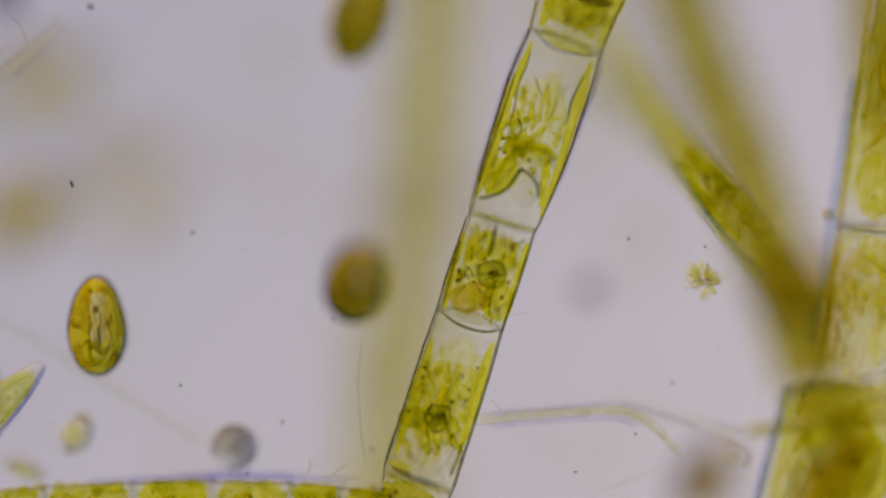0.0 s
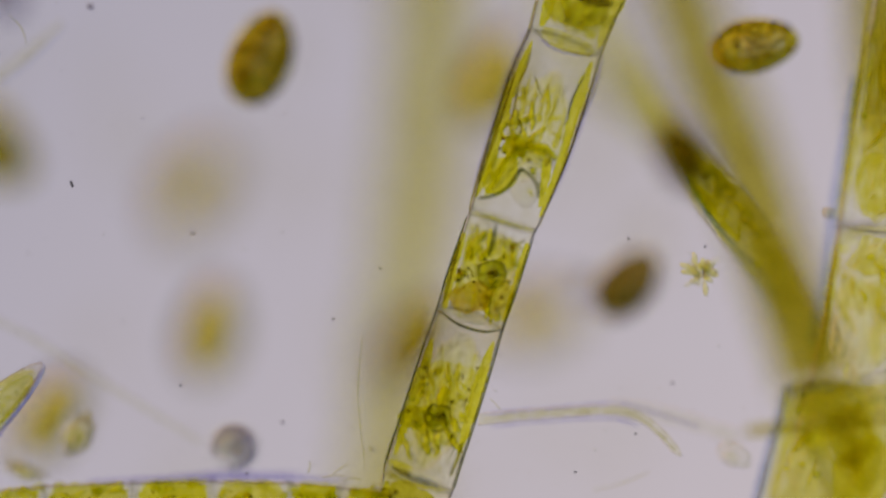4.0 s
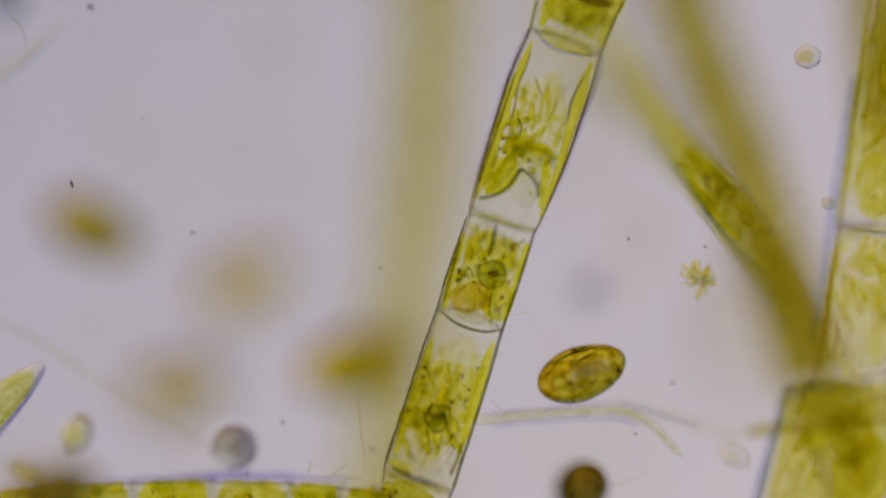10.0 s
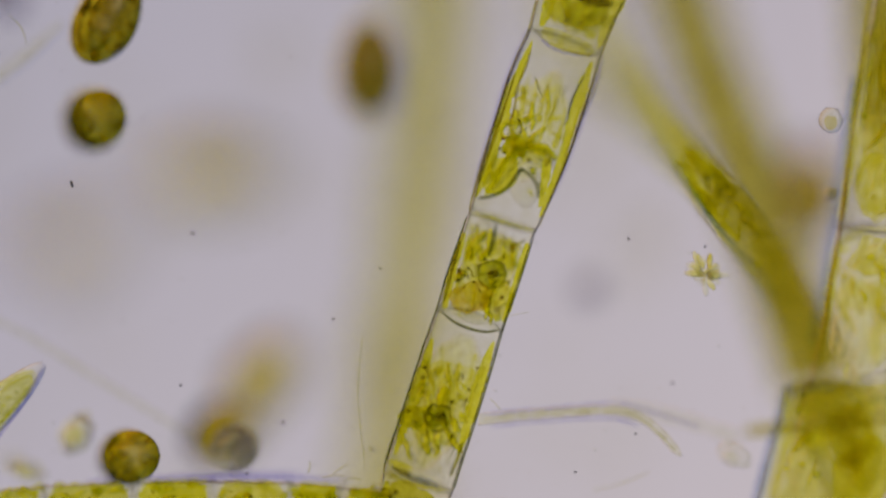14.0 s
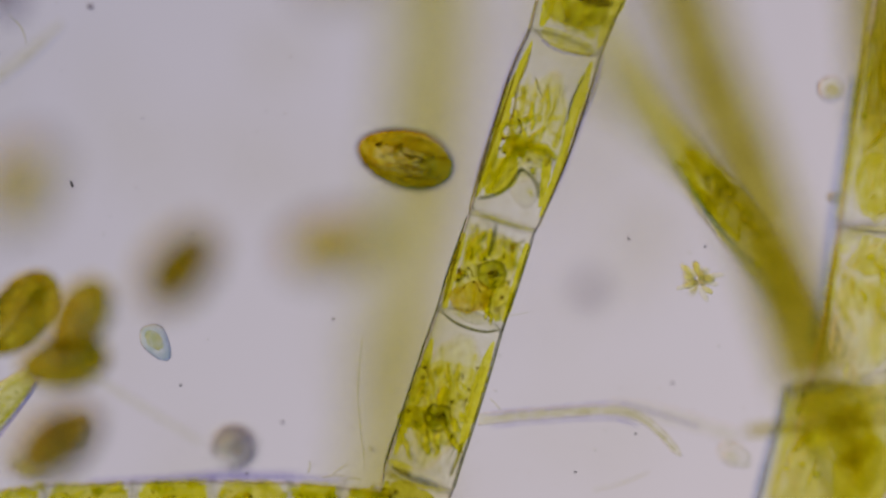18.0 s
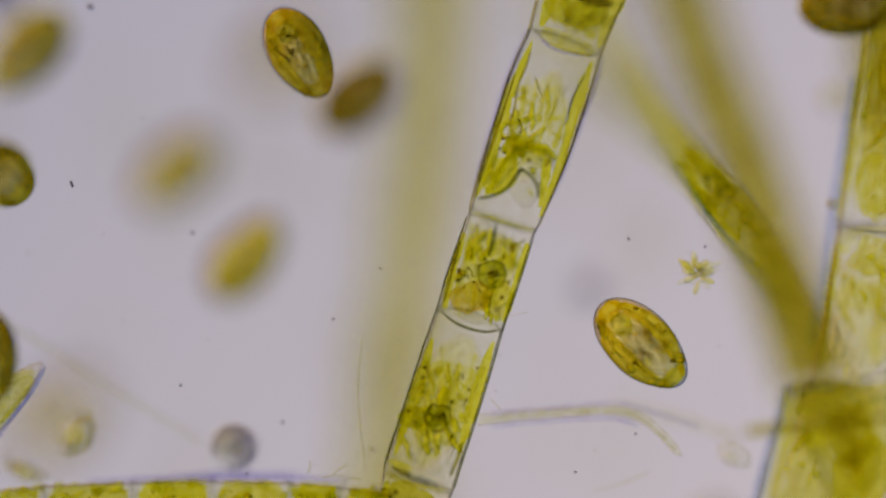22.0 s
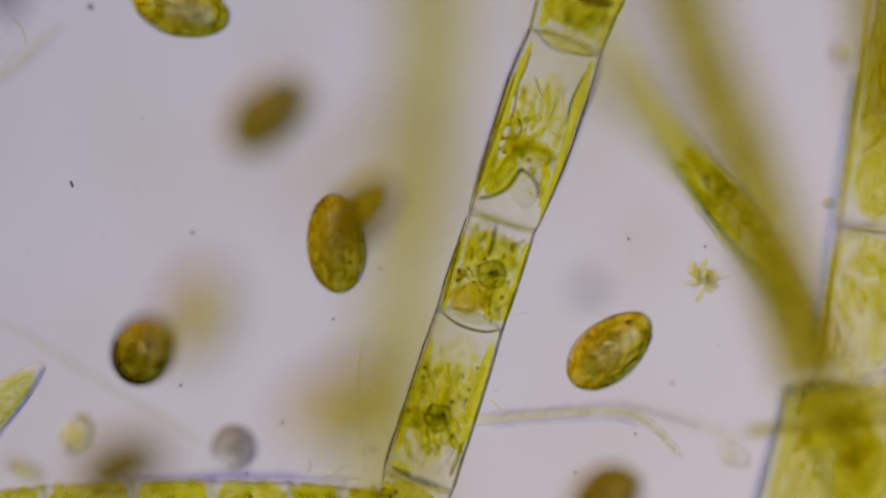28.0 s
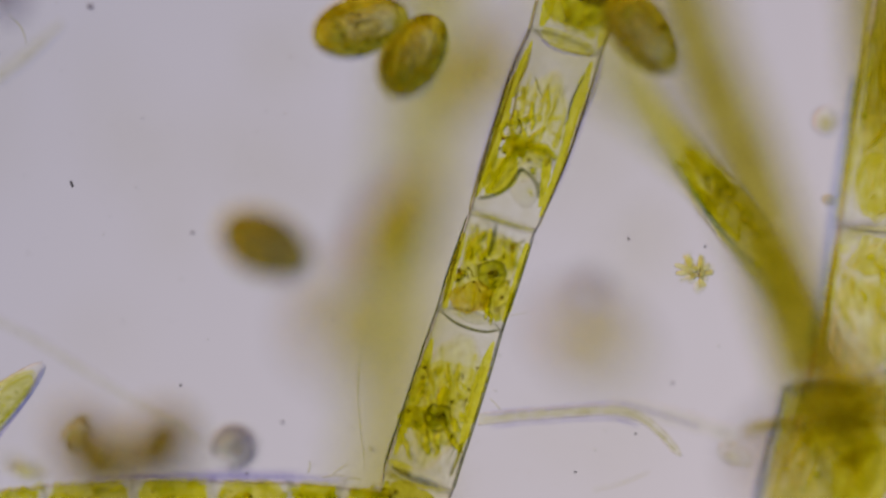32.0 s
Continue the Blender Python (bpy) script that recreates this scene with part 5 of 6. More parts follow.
    swim(c[12], [(0, 760, 430, -2.6, 10), (3, 730, 480, -2.4, 20), (3.4, 715, 517, -.9, 40), (3.5, 662, 586, -.8, 45), (4.5, 860, 610, -.4, 50), (5.5, 941, 618, -.2, 48), (5.7, 800, 679, -.28, 50), (5.9, 792, 679, -.3, 42), (6, 812, 670, -.3, 40), (6.1, 776, 707, -.35, 40), (6.3, 622, 747, -.5, 10), (6.5, 610, 768, -.55, 5), (6.7, 545, 776, -.6, 0), (7, 578, 770, -.65, 0), (7.5, 500, 800, -.9, 0), (8, 320, 790, -1, 0), (8.6, 250, 770, -.9, 0), (9, 215, 755, -.9, 0), (9.1, 263, 747, -.85, 0), (9.5, 299, 727, -.9, 10), (9.9, 323, 687, -.9, 10), (10, 320, 690, -.95, 10), (10.5, 260, 760, -1.1, 20), (11.3, 206, 707, -.8, 30), (11.5, 121, 727, -.7, 30), (11.7, 404, 768, -.3, 20, 60), (11.9, 412, 776, -.28, 20, 60), (12, 405, 785, -.28, 20, 60), (12.1, 392, 768, -.3, 20, 60), (12.3, 404, 768, -.3, 20, 60), (12.6, 300, 800, -.6, 10), (13, 210, 800, -.8, 10), (13.5, 330, 770, -.4, 10, 50), (14, 395, 770, -.4, 10, 60), (14.5, 327, 768, -.5, 40), (15.5, 325, 740, -.6, 80), (16.5, 323, 725, -.55, 90), (16.7, 331, 768, -.6, 90), (17, 325, 740, -.65, 90), (17.3, 343, 646, -.5, 40), (17.5, 372, 586, -.6, 50), (17.7, 420, 513, -.65, 40), (17.9, 517, 444, -.65, 12), (18, 590, 435, -.68, 12), (18.1, 634, 444, -.5, 15), (18.3, 642, 444, -.35, 18), (18.5, 570, 444, -.3, 32), (18.7, 622, 364, -.15, 40), (18.9, 707, 267, 0, 30), (19, 742, 225, .02, 36), (19.1, 784, 182, 0, 55), (19.3, 731, 255, 0, 42), (19.5, 703, 283, 0, 55, 25), (19.7, 646, 299, .04, 140, 25), (19.9, 586, 250, .02, 130), (20, 540, 225, .02, 130), (20.1, 481, 182, .02, 125), (20.3, 396, 89, .02, 130), (20.5, 412, 109, .02, 130), (20.7, 404, 61, .1, 145), (20.9, 364, 73, .2, 180), (21, 370, 95, .25, 197), (21.1, 396, 73, .22, 190), (21.3, 263, 105, .24, 180), (21.5, 121, 97, .25, 190), (21.7, 32, 73, .3, 200), (21.9, 50, 81, .3, 220), (22, 50, 90, .3, 228), (22.1, 32, 162, .35, 230), (22.4, -120, 240, .4, 230)])
    swim(c[13], [(6.2, 1190, 960, -.3, -30), (6.5, 1115, 808, -.3, -20), (6.7, 1131, 800, -.25, -10), (6.9, 1071, 816, -.08, -15), (7, 1040, 810, 0, -32, 40), (7.1, 1018, 796, .02, -30, 70), (7.3, 1006, 744, .2, -20, 40), (7.5, 1034, 727, .2, 85, 20), (7.7, 1026, 735, .15, 140, 40), (7.9, 1050, 760, 0, 128), (8, 1067, 770, 0, 120), (8.1, 1058, 768, 0, 128), (8.3, 1002, 699, 0, 130), (8.5, 970, 634, 0, 120), (8.7, 953, 606, -.1, 140), (8.9, 1006, 638, -.08, 165), (9, 1008, 640, -.06, 175), (9.1, 1030, 654, -.06, 184), (9.3, 1046, 646, -.05, 195), (9.5, 978, 667, -.2, 180), (9.7, 812, 646, -.35, 190), (9.9, 667, 626, -.5, 200), (10, 630, 645, -.5, 196), (10.1, 554, 687, -.55, 198), (10.3, 562, 695, -.55, 192), (10.5, 489, 687, -.6, 190), (10.7, 493, 679, -.6, 190), (10.9, 533, 679, -.62, 198), (11, 520, 670, -.65, 200), (11.2, 520, 650, -.8, 200), (11.5, 465, 606, -.9, 190), (12, 600, 600, -1.2, 180), (12.6, 720, 260, -1.1, 180), (13, 690, 190, -.8, 180), (13.3, 562, 404, -.55, 240), (13.5, 541, 566, -.55, 240), (13.7, 549, 606, -.65, 240), (14, 385, 310, -1.6, 180), (14.6, 300, -200, -1.7, 180)])
    swim(c[14], [(8, 1760, 380, -.1, 15), (8.3, 1515, 396, -.1, 15), (8.5, 1495, 410, -.15, 15), (8.7, 1471, 424, -.2, 15), (8.9, 1329, 477, -.15, 10), (9, 1238, 488, -.15, 0), (9.1, 1151, 465, -.15, 10), (9.3, 1180, 444, -.17, 12), (9.5, 1188, 436, -.2, 42), (9.7, 1143, 525, -.1, 60), (9.9, 1075, 622, 0, 45), (10, 1030, 660, .02, 20), (10.1, 978, 679, .1, 15, 25), (10.3, 905, 675, .3, 0, 45), (10.5, 913, 679, .3, 0, 50), (10.7, 921, 679, .3, 20, 35), (11, 920, 690, .35, 30, 30), (11.3, 885, 727, .38, 30, 30), (11.5, 889, 719, .36, 30, 30), (11.7, 877, 707, .35, 30, 30), (11.9, 905, 695, .28, 50, 35), (12, 920, 685, .25, 70, 35), (12.1, 905, 719, .28, 85, 30), (12.3, 913, 735, .35, 78, 20), (12.5, 877, 828, .4, 70), (12.8, 860, 980, .4, 70)])
    swim(c[15], [(9, 1115, 755, -.55, 60, 35), (9.3, 1099, 768, -.22, 70, 50), (9.5, 1099, 862, 0, 30, 70), (9.7, 1034, 877, .05, 30, 70), (10, 1030, 862, .15, 30, 65), (10.1, 1058, 857, .18, 30, 65), (10.3, 1087, 840, .2, 30, 65), (10.5, 1091, 832, .25, 30, 65), (10.7, 1075, 857, .25, 30, 60), (11, 1100, 960, .3, 30, 40)])
    swim(c[16], [(9, -130, 250, -.5, -30), (9.3, 20, 300, -.5, -30), (9.5, 69, 323, -.5, -30), (9.7, 145, 384, -.4, -35), (9.9, 210, 432, -.38, -35), (10, 165, 405, -.5, -26), (10.1, 129, 384, -.45, -20), (10.3, 97, 315, -.3, 20, 50), (10.5, 89, 250, -.15, 60, 45), (10.7, 73, 202, 0, 80, 70), (10.9, 69, 194, 0, 60, 75), (11, 65, 212, .02, 60, 75), (11.3, 73, 202, .02, 30, 65), (11.7, 65, 194, .03, 20, 60), (12, 50, 235, .04, 10, 50), (12.1, 65, 230, .06, 10, 45), (12.3, 81, 230, .1, 0, 25), (12.5, 109, 263, .12, -25), (12.7, 97, 222, .12, -20), (12.9, 81, 222, .2, 5), (13, 85, 210, .24, 10), (13.1, 129, 190, .22, 6), (13.3, 137, 202, .2, 10), (13.5, 226, 202, .2, 4), (13.7, 194, 222, .15, 0, 45), (13.9, 174, 214, .12, 20, 72), (14, 170, 210, .12, 30, 72), (14.1, 178, 190, .12, -10, 50), (14.3, 89, 129, .12, -40, 10), (14.5, 85, 121, .12, -70), (15.5, 230, 190, .05, -100), (16.5, 323, 263, .02, -120), (16.7, 271, 384, 0, -130), (16.9, 238, 416, -.08, -134), (17, 235, 425, -.12, -130), (17.1, 194, 432, -.2, -138), (17.3, 194, 404, -.15, -130), (17.5, 117, 473, 0, -130), (17.7, 57, 533, .05, -125), (17.9, 85, 517, .08, -125), (18, 35, 555, .1, -130), (18.3, 20, 570, .1, -150), (18.7, 16, 566, .1, -190), (18.9, 28, 578, .08, -220), (19, 20, 590, .08, -200), (19.1, 48, 586, .06, -190), (19.3, 44, 566, .05, -230), (19.5, 36, 525, .05, -260), (19.7, 69, 517, .03, -190), (19.9, 75, 505, .03, -170, 40), (20, 85, 500, .03, -140, 50), (20.1, 97, 493, .02, -140, 50), (20.3, 125, 452, -.05, -155, 20), (20.5, 141, 432, -.1, -162), (20.7, 178, 396, -.15, -130), (20.9, 170, 432, -.08, -130), (21, 155, 440, -.05, -128), (21.1, 174, 424, -.08, -125), (21.3, 210, 384, -.2, -130), (21.5, 263, 339, -.25, -135), (21.7, 279, 331, -.3, -138), (22, 315, 305, -.5, -140), (22.3, 299, 295, -.6, -140), (22.7, 307, 230, -.7, -140), (23, 275, 255, -.75, -140), (23.3, 270, 300, -1.1, -140), (24, 310, 450, -1.3, -140), (26, 400, 600, -1.6, -140)])
    swim(c[17], [(10.5, 720, -100, -.3, 80), (10.7, 707, 20, -.3, 80), (10.9, 642, 141, -.22, 80), (11, 632, 215, -.16, 80), (11.1, 634, 202, -.15, 76), (11.3, 570, 242, -.15, 70), (11.5, 477, 364, -.1, 78), (11.7, 452, 525, -.12, 70), (11.9, 436, 525, -.18, 60), (12, 400, 545, -.15, 60), (12.1, 404, 517, -.1, 55), (12.3, 323, 654, 0, 62), (12.5, 319, 654, .03, 70), (12.7, 299, 646, 0, 54), (12.9, 307, 675, 0, 50), (13, 305, 675, 0, 50), (13.1, 267, 719, .08, 60), (13.3, 190, 796, .15, 35), (13.5, 158, 808, .18, 30), (13.7, 214, 796, .1, 15), (13.9, 194, 800, .06, 0, 66), (14, 230, 808, .05, 14, 66), (14.1, 210, 808, .06, 20, 66), (14.3, 218, 820, .1, 60, 55), (14.5, 226, 808, .08, 70, 50), (15.5, 290, 700, .2, 65, 20), (16.5, 323, 606, .3, 65), (16.7, 311, 638, .2, 55), (16.9, 299, 654, .12, 30, 50), (17, 285, 655, .12, 5, 40), (17.1, 267, 634, 0, 10, 10), (17.3, 182, 582, 0, 10), (17.5, 242, 598, 0, -15), (17.7, 190, 620, .1, -50), (17.9, 160, 575, .2, -110), (18, 140, 565, .22, -118), (18.1, 141, 586, .2, -128), (18.3, 109, 546, .1, -170), (18.5, 48, 546, .15, -170), (18.7, 133, 554, .35, -170, 40), (18.9, 135, 530, .45, -170, 40), (19, 125, 530, .5, -150, 40), (19.3, 100, 490, .6, -150, 40), (19.7, 89, 430, .7, -150, 40), (20.4, -100, 400, .8, -150)])
    swim(c[18], [(9.8, 30, 900, .4, 20), (10.5, 186, 828, .42, 25), (10.7, 202, 808, .45, 25), (10.9, 250, 788, .46, 22), (11, 235, 795, .5, 26), (11.5, 180, 830, .6, 26), (12, 180, 820, .6, 26), (12.5, 100, 900, .7, 26), (13, 0, 1050, .7, 26)])
    swim(c[19], [(10.3, 1250, 560, -1.1, 60), (10.7, 1091, 485, -.8, 60, 40), (10.9, 1058, 396, -.6, 60, 50), (11, 1030, 385, -.6, 60, 50), (11.1, 1015, 375, -.55, 70, 40), (11.3, 913, 222, -.35, 110), (11.5, 820, 154, -.15, 130), (11.7, 727, 81, 0, 140), (11.9, 586, 40, .02, 138), (12, 540, 15, .03, 160), (12.1, 537, 12, .03, 165), (12.5, 513, -8, .05, 170), (12.8, 480, -120, .05, 170)])
    swim(c[20], [(10.7, -60, 20, .3, 50), (11.1, 36, 70, .3, 50), (11.5, 364, 10, .25, 90), (11.7, 323, 73, .2, 100), (11.9, 347, 73, .2, 100), (12, 355, 160, .15, 95), (12.1, 372, 242, .05, 85), (12.3, 315, 323, -.12, 20), (12.5, 190, 351, -.4, 10, 20), (12.7, 160, 430, -.55, 10, 40), (13, 150, 460, -.8, 10, 50), (13.5, 110, 465, -1.8, 10, 50), (14.5, 150, 380, -2, 10), (16.5, 121, 335, -.5, 20), (16.7, 121, 331, -.5, 40), (16.9, 145, 275, -.55, 40), (17, 130, 275, -.6, 38), (17.3, 40, 310, -.7, 50), (18, 40, 330, -.9, 60), (18.5, 50, 380, -.9, 60), (19.5, 85, 384, -.7, 40), (20, 80, 370, -.7, 40), (20.3, 60, 360, -.5, 40), (20.5, 48, 343, -.3, 40, 30), (20.7, 57, 331, -.1, 40, 60), (20.9, 77, 331, 0, 40, 75), (21, 80, 343, .02, 40, 75), (21.1, 65, 351, .02, 40, 75), (21.3, 24, 356, .1, 0, 60), (21.5, 16, 372, .1, -20, 40), (21.7, 57, 372, .08, -35, 10), (21.9, 24, 323, .1, -50, 50), (22, 5, 310, .1, -50, 60), (22.3, -90, 290, .15, -50)])
    swim(c[21], [(11.3, 1230, -110, .1, 80), (11.7, 1220, 25, .1, 80), (11.9, 1208, 32, .1, 80), (12, 1225, 58, .1, 80), (12.1, 1236, 81, .06, 100), (12.3, 1240, 97, .05, 115), (12.5, 1228, 89, .05, 120), (12.7, 1228, 81, .05, 120), (12.9, 1285, 105, .04, 130), (13, 1320, 130, .03, 135), (13.1, 1281, 105, .02, 135), (13.3, 1333, 129, 0, 130), (13.5, 1370, 141, -.1, 120), (13.7, 1386, 182, -.35, 120), (13.9, 1414, 283, -.55, 100), (14, 1440, 340, -.7, 100), (14.1, 1500, 360, -.7, 100), (14.6, 1700, 400, -.8, 100)])
    swim(c[22], [(11.4, 520, 60, -.9, 90), (11.9, 533, 141, -.8, 90), (12, 530, 165, -.75, 90), (12.1, 537, 182, -.7, 85), (12.3, 537, 283, -.6, 85), (12.5, 525, 404, -.6, 70), (12.9, 420, 525, -.65, 70), (13, 410, 530, -.68, 80), (13.1, 416, 574, -.65, 85), (13.3, 412, 707, -.5, 50), (13.6, 430, 700, -.55, 60), (13.9, 477, 667, -.7, 60), (14.3, 350, 760, -.9, 40), (15, 200, 1000, -1, 40)])
    swim(c[23], [(11.4, 60, -120, .3, 50), (11.8, 120, 20, .3, 52), (12, 130, 40, .3, 52), (12.2, 60, 30, .3, 60), (12.4, -60, -60, .3, 60)])
    swim(c[24], [(11.6, -140, 90, .3, 90), (12, -15, 120, .3, 80), (12.3, -150, 200, .3, 80)])
    swim(c[25], [(12.3, 285, 715, .3, 40), (12.5, 380, 606, .05, 30), (12.7, 461, 558, 0, 50), (12.9, 537, 444, 0, 80), (13, 552, 392, 0, 85), (13.1, 566, 315, 0, 70), (13.3, 628, 186, 0, 60), (13.5, 723, 109, -.25, 70), (13.7, 780, -30, -.3, 80), (14.1, 790, -150, -.3, 90), (15.5, 800, -60, -.1, 92), (16.5, 792, 242, -.02, 95), (16.7, 796, 263, 0, 90), (16.9, 796, 283, 0, 82), (17, 785, 302, 0, 78), (17.1, 760, 364, 0, 70), (17.3, 739, 396, 0, 60), (17.5, 719, 432, 0, 72), (17.7, 751, 360, 0, 120), (17.9, 743, 299, -.03, 168), (18, 718, 282, -.06, 165), (18.1, 695, 279, -.05, 175), (18.3, 707, 283, -.15, 150), (18.5, 764, 291, -.5, 120), (18.7, 775, 330, -.9, 100)])
    swim(c[26], [(12.6, 750, -90, .2, 80), (12.9, 738, -5, .15, 85), (13, 735, 0, .15, 88), (13.1, 727, 5, .2, 80), (13.3, 680, 85, .3, 60), (13.5, 570, 194, .3, 60), (13.7, 610, 150, .3, 42), (13.9, 659, 121, .32, 85), (14, 655, 120, .35, 90), (14.1, 663, 150, .35, 85), (14.3, 622, 331, .35, 65), (14.5, 622, 311, .35, 65), (15.5, 570, 290, .35, 55), (16.5, 513, 275, .3, 50), (16.7, 473, 295, .3, 45), (16.9, 339, 384, .38, 45), (17, 300, 420, .45, 45), (17.3, 303, 485, .5, 45), (17.5, 270, 525, .5, 45), (17.7, 291, 505, .5, 45), (17.9, 270, 485, .48, 50), (18, 318, 470, .45, 50), (18.1, 283, 525, .45, 50), (18.3, 311, 412, .6, 40), (18.5, 299, 424, .6, 40), (18.7, 408, 412, .52, 30), (18.9, 457, 364, .55, 28), (19, 490, 345, .58, 25), (19.1, 533, 315, .5, 25), (19.3, 562, 323, .42, 25), (19.5, 570, 343, .42, 25), (19.7, 566, 339, .4, 25), (20, 563, 350, .5, 30), (20.1, 582, 303, .45, 45), (20.3, 618, 250, .4, 52), (20.5, 598, 263, .4, 50), (20.7, 545, 291, .4, 0), (20.9, 562, 291, .42, -12), (21, 605, 335, .45, -26), (21.1, 562, 303, .42, 0), (21.3, 537, 315, .4, 15), (21.5, 533, 311, .36, 45), (21.7, 642, 182, .26, 40), (21.9, 610, 178, .3, 36), (22, 635, 170, .34, 38), (22.1, 540, 141, .4, 10), (22.3, 554, 194, .45, -25), (22.5, 562, 190, .45, -25), (22.7, 663, 222, .5, -20), (23, 592, 180, .5, -20), (23.3, 622, 129, .6, -30), (23.7, 525, 182, .55, -30), (23.9, 614, 250, .46, -40), (24, 625, 280, .48, -36), (24.1, 590, 263, .5, -30), (24.3, 582, 255, .5, -30), (24.5, 638, 242, .5, -20), (24.7, 574, 234, .5, -15), (24.9, 574, 222, .5, -40), (25, 600, 215, .5, -45), (25.1, 582, 222, .48, -45), (25.3, 626, 372, .45, -55), (25.5, 626, 384, .4, -55), (26.5, 380, 390, .4, 0), (27.5, 190, 364, .4, 45), (27.7, 275, 255, .36, 40), (27.9, 392, 202, .35, 32), (28, 475, 200, .35, 40), (28.1, 525, 170, .32, 50), (28.3, 606, 48, .3, 50), (28.6, 594, 40, .35, 40), (28.8, 620, 40, .36, 30), (29, 690, 5, .4, 20), (29.3, 740, -130, .4, 20)])
    swim(c[27], [(13.4, 240, -130, .05, 60), (13.7, 210, 40, .05, 60), (13.9, 190, 45, .05, 60), (14, 190, 32, .05, 62), (14.1, 162, 10, .05, 50), (14.3, 178, 40, .1, 40), (14.5, 194, 90, -.1, 40, 40), (15.2, 60, -100, -.1, 40)])
    swim(c[28], [(15, -160, 480, .1, 95), (16.5, 15, 566, .1, 95), (16.7, 5, 606, .12, 95), (16.9, 30, 600, .15, 105), (17, 25, 560, .2, 110), (17.1, 44, 626, .16, 112), (17.3, 133, 687, .15, 120), (17.5, 109, 667, .15, 125), (17.7, 150, 660, .18, 130), (17.9, 130, 630, .2, 170), (18, 112, 640, .2, 190), (18.1, 190, 650, .25, 195), (18.3, 271, 655, .3, 200), (18.5, 259, 638, .25, 192), (18.7, 335, 614, .1, 200), (18.9, 364, 598, .08, 215), (19, 422, 543, .1, 235), (19.1, 457, 493, .02, 240), (19.3, 493, 392, 0, 240), (19.5, 477, 376, -.05, 240, 40), (19.7, 560, 320, -.4, 230, 20), (20, 650, 230, -.7, 220), (20.5, 620, 220, -.9, 220), (21, 590, 215, -1, 220), (22, 500, 100, -1.3, 220), (23, 495, 20, -1.4, 220), (24, 505, 38, -1.4, 220), (25, 520, -20, -1.5, 220), (26, 520, -300, -1.5, 220)])
    swim(c[29], [(17, 20, 950, .35, 40), (17.5, 89, 808, .32, 42), (17.9, 145, 776, .34, 40), (18, 100, 780, .35, 40), (18.3, 89, 808, .4, 40), (18.7, 130, 820, .5, 20), (19, 60, 850, .6, 20), (19.5, -60, 960, .6, 20)])
    swim(c[30], [(19, -130, 690, .13, 20), (19.3, 60, 626, .13, 20), (19.5, 44, 634, .13, 20), (19.7, 40, 640, .13, 22), (20, 15, 635, .13, 15), (20.1, 10, 618, .13, 30), (20.3, 20, 598, .13, 10), (20.7, 15, 590, .13, 60), (20.9, 10, 606, .13, 95), (21, 0, 618, .13, 98), (21.1, 5, 646, .13, 100), (21.3, 20, 680, .13, 100), (21.5, 28, 679, .13, 95), (21.7, 47, 626, .13, 15), (21.9, 15, 628, .13, 60), (22, -25, 630, .1, 90), (22.3, -130, 640, .1, 90)])
    swim(c[31], [(19.8, -120, 400, .03, 60), (20.1, 0, 343, .02, 55), (20.3, 44, 271, 0, 55), (20.5, 129, 222, .02, 60), (20.7, 162, 174, .18, 85), (20.9, 110, 60, .25, 60), (21, 165, 5, .3, 30), (21.2, 200, -130, .3, 30)])
    swim(c[32], [(19.9, 30, 880, -.7, 40), (20.3, 105, 768, -.65, 40), (20.5, 162, 747, -.6, 40), (20.7, 230, 667, -.65, 35), (20.9, 299, 655, -.72, 35), (21, 310, 655, -.78, 35), (21.1, 339, 638, -.65, 38), (21.3, 351, 598, -.42, 42), (21.5, 351, 558, -.32, 50), (21.7, 400, 465, -.26, 60), (21.9, 461, 424, -.28, 54), (22, 435, 460, -.34, 50), (22.1, 404, 465, -.28, 48), (22.3, 469, 424, -.2, 50), (22.5, 440, 424, -.15, 56), (22.7, 497, 335, -.02, 46), (22.9, 594, 250, 0, 20), (23, 657, 228, .02, 20), (23.1, 663, 230, .02, 25), (23.3, 634, 242, .02, 22), (23.5, 598, 242, .02, 50, 20), (23.7, 606, 210, .02, 60), (23.9, 675, 89, .02, 42), (24, 718, 40, .04, 32), (24.1, 743, 28, .05, 25), (24.3, 800, 0, .06, 20), (24.5, 768, 15, .06, 15), (24.7, 784, 0, .06, 10), (25, 800, -120, .06, 10), (26.5, 800, -60, -.4, 20), (27.5, 683, 202, -.48, 10), (27.7, 562, 182, -.03, -20), (27.9, 376, 61, 0, -35), (28, 320, 12, .04, -18), (28.1, 270, -10, .05, -20), (28.4, 140, -140, .05, -20)])
    swim(c[33], [(18.9, 1470, -170, .3, -45), (19.5, 1458, 10, .3, -45), (19.7, 1503, 20, .3, -45), (20, 1505, 50, .3, -48), (20.5, 1499, 48, .3, -48), (21, 1503, 52, .3, -48), (21.4, 1510, 40, .28, -40), (21.7, 1450, 22, .2, -20), (21.9, 1475, 15, .12, -5), (22, 1500, 8, .1, 0), (22.3, 1530, -140, .1, 0)])
    swim(c[34], [(19, 960, 330, -1.1, 0), (19.5, 1014, 343, -.8, 0), (19.7, 1071, 343, -.7, 0), (19.9, 1170, 350, -.8, 0), (20.4, 1450, 360, -1, 0), (21, 1750, 360, -1, 0)])
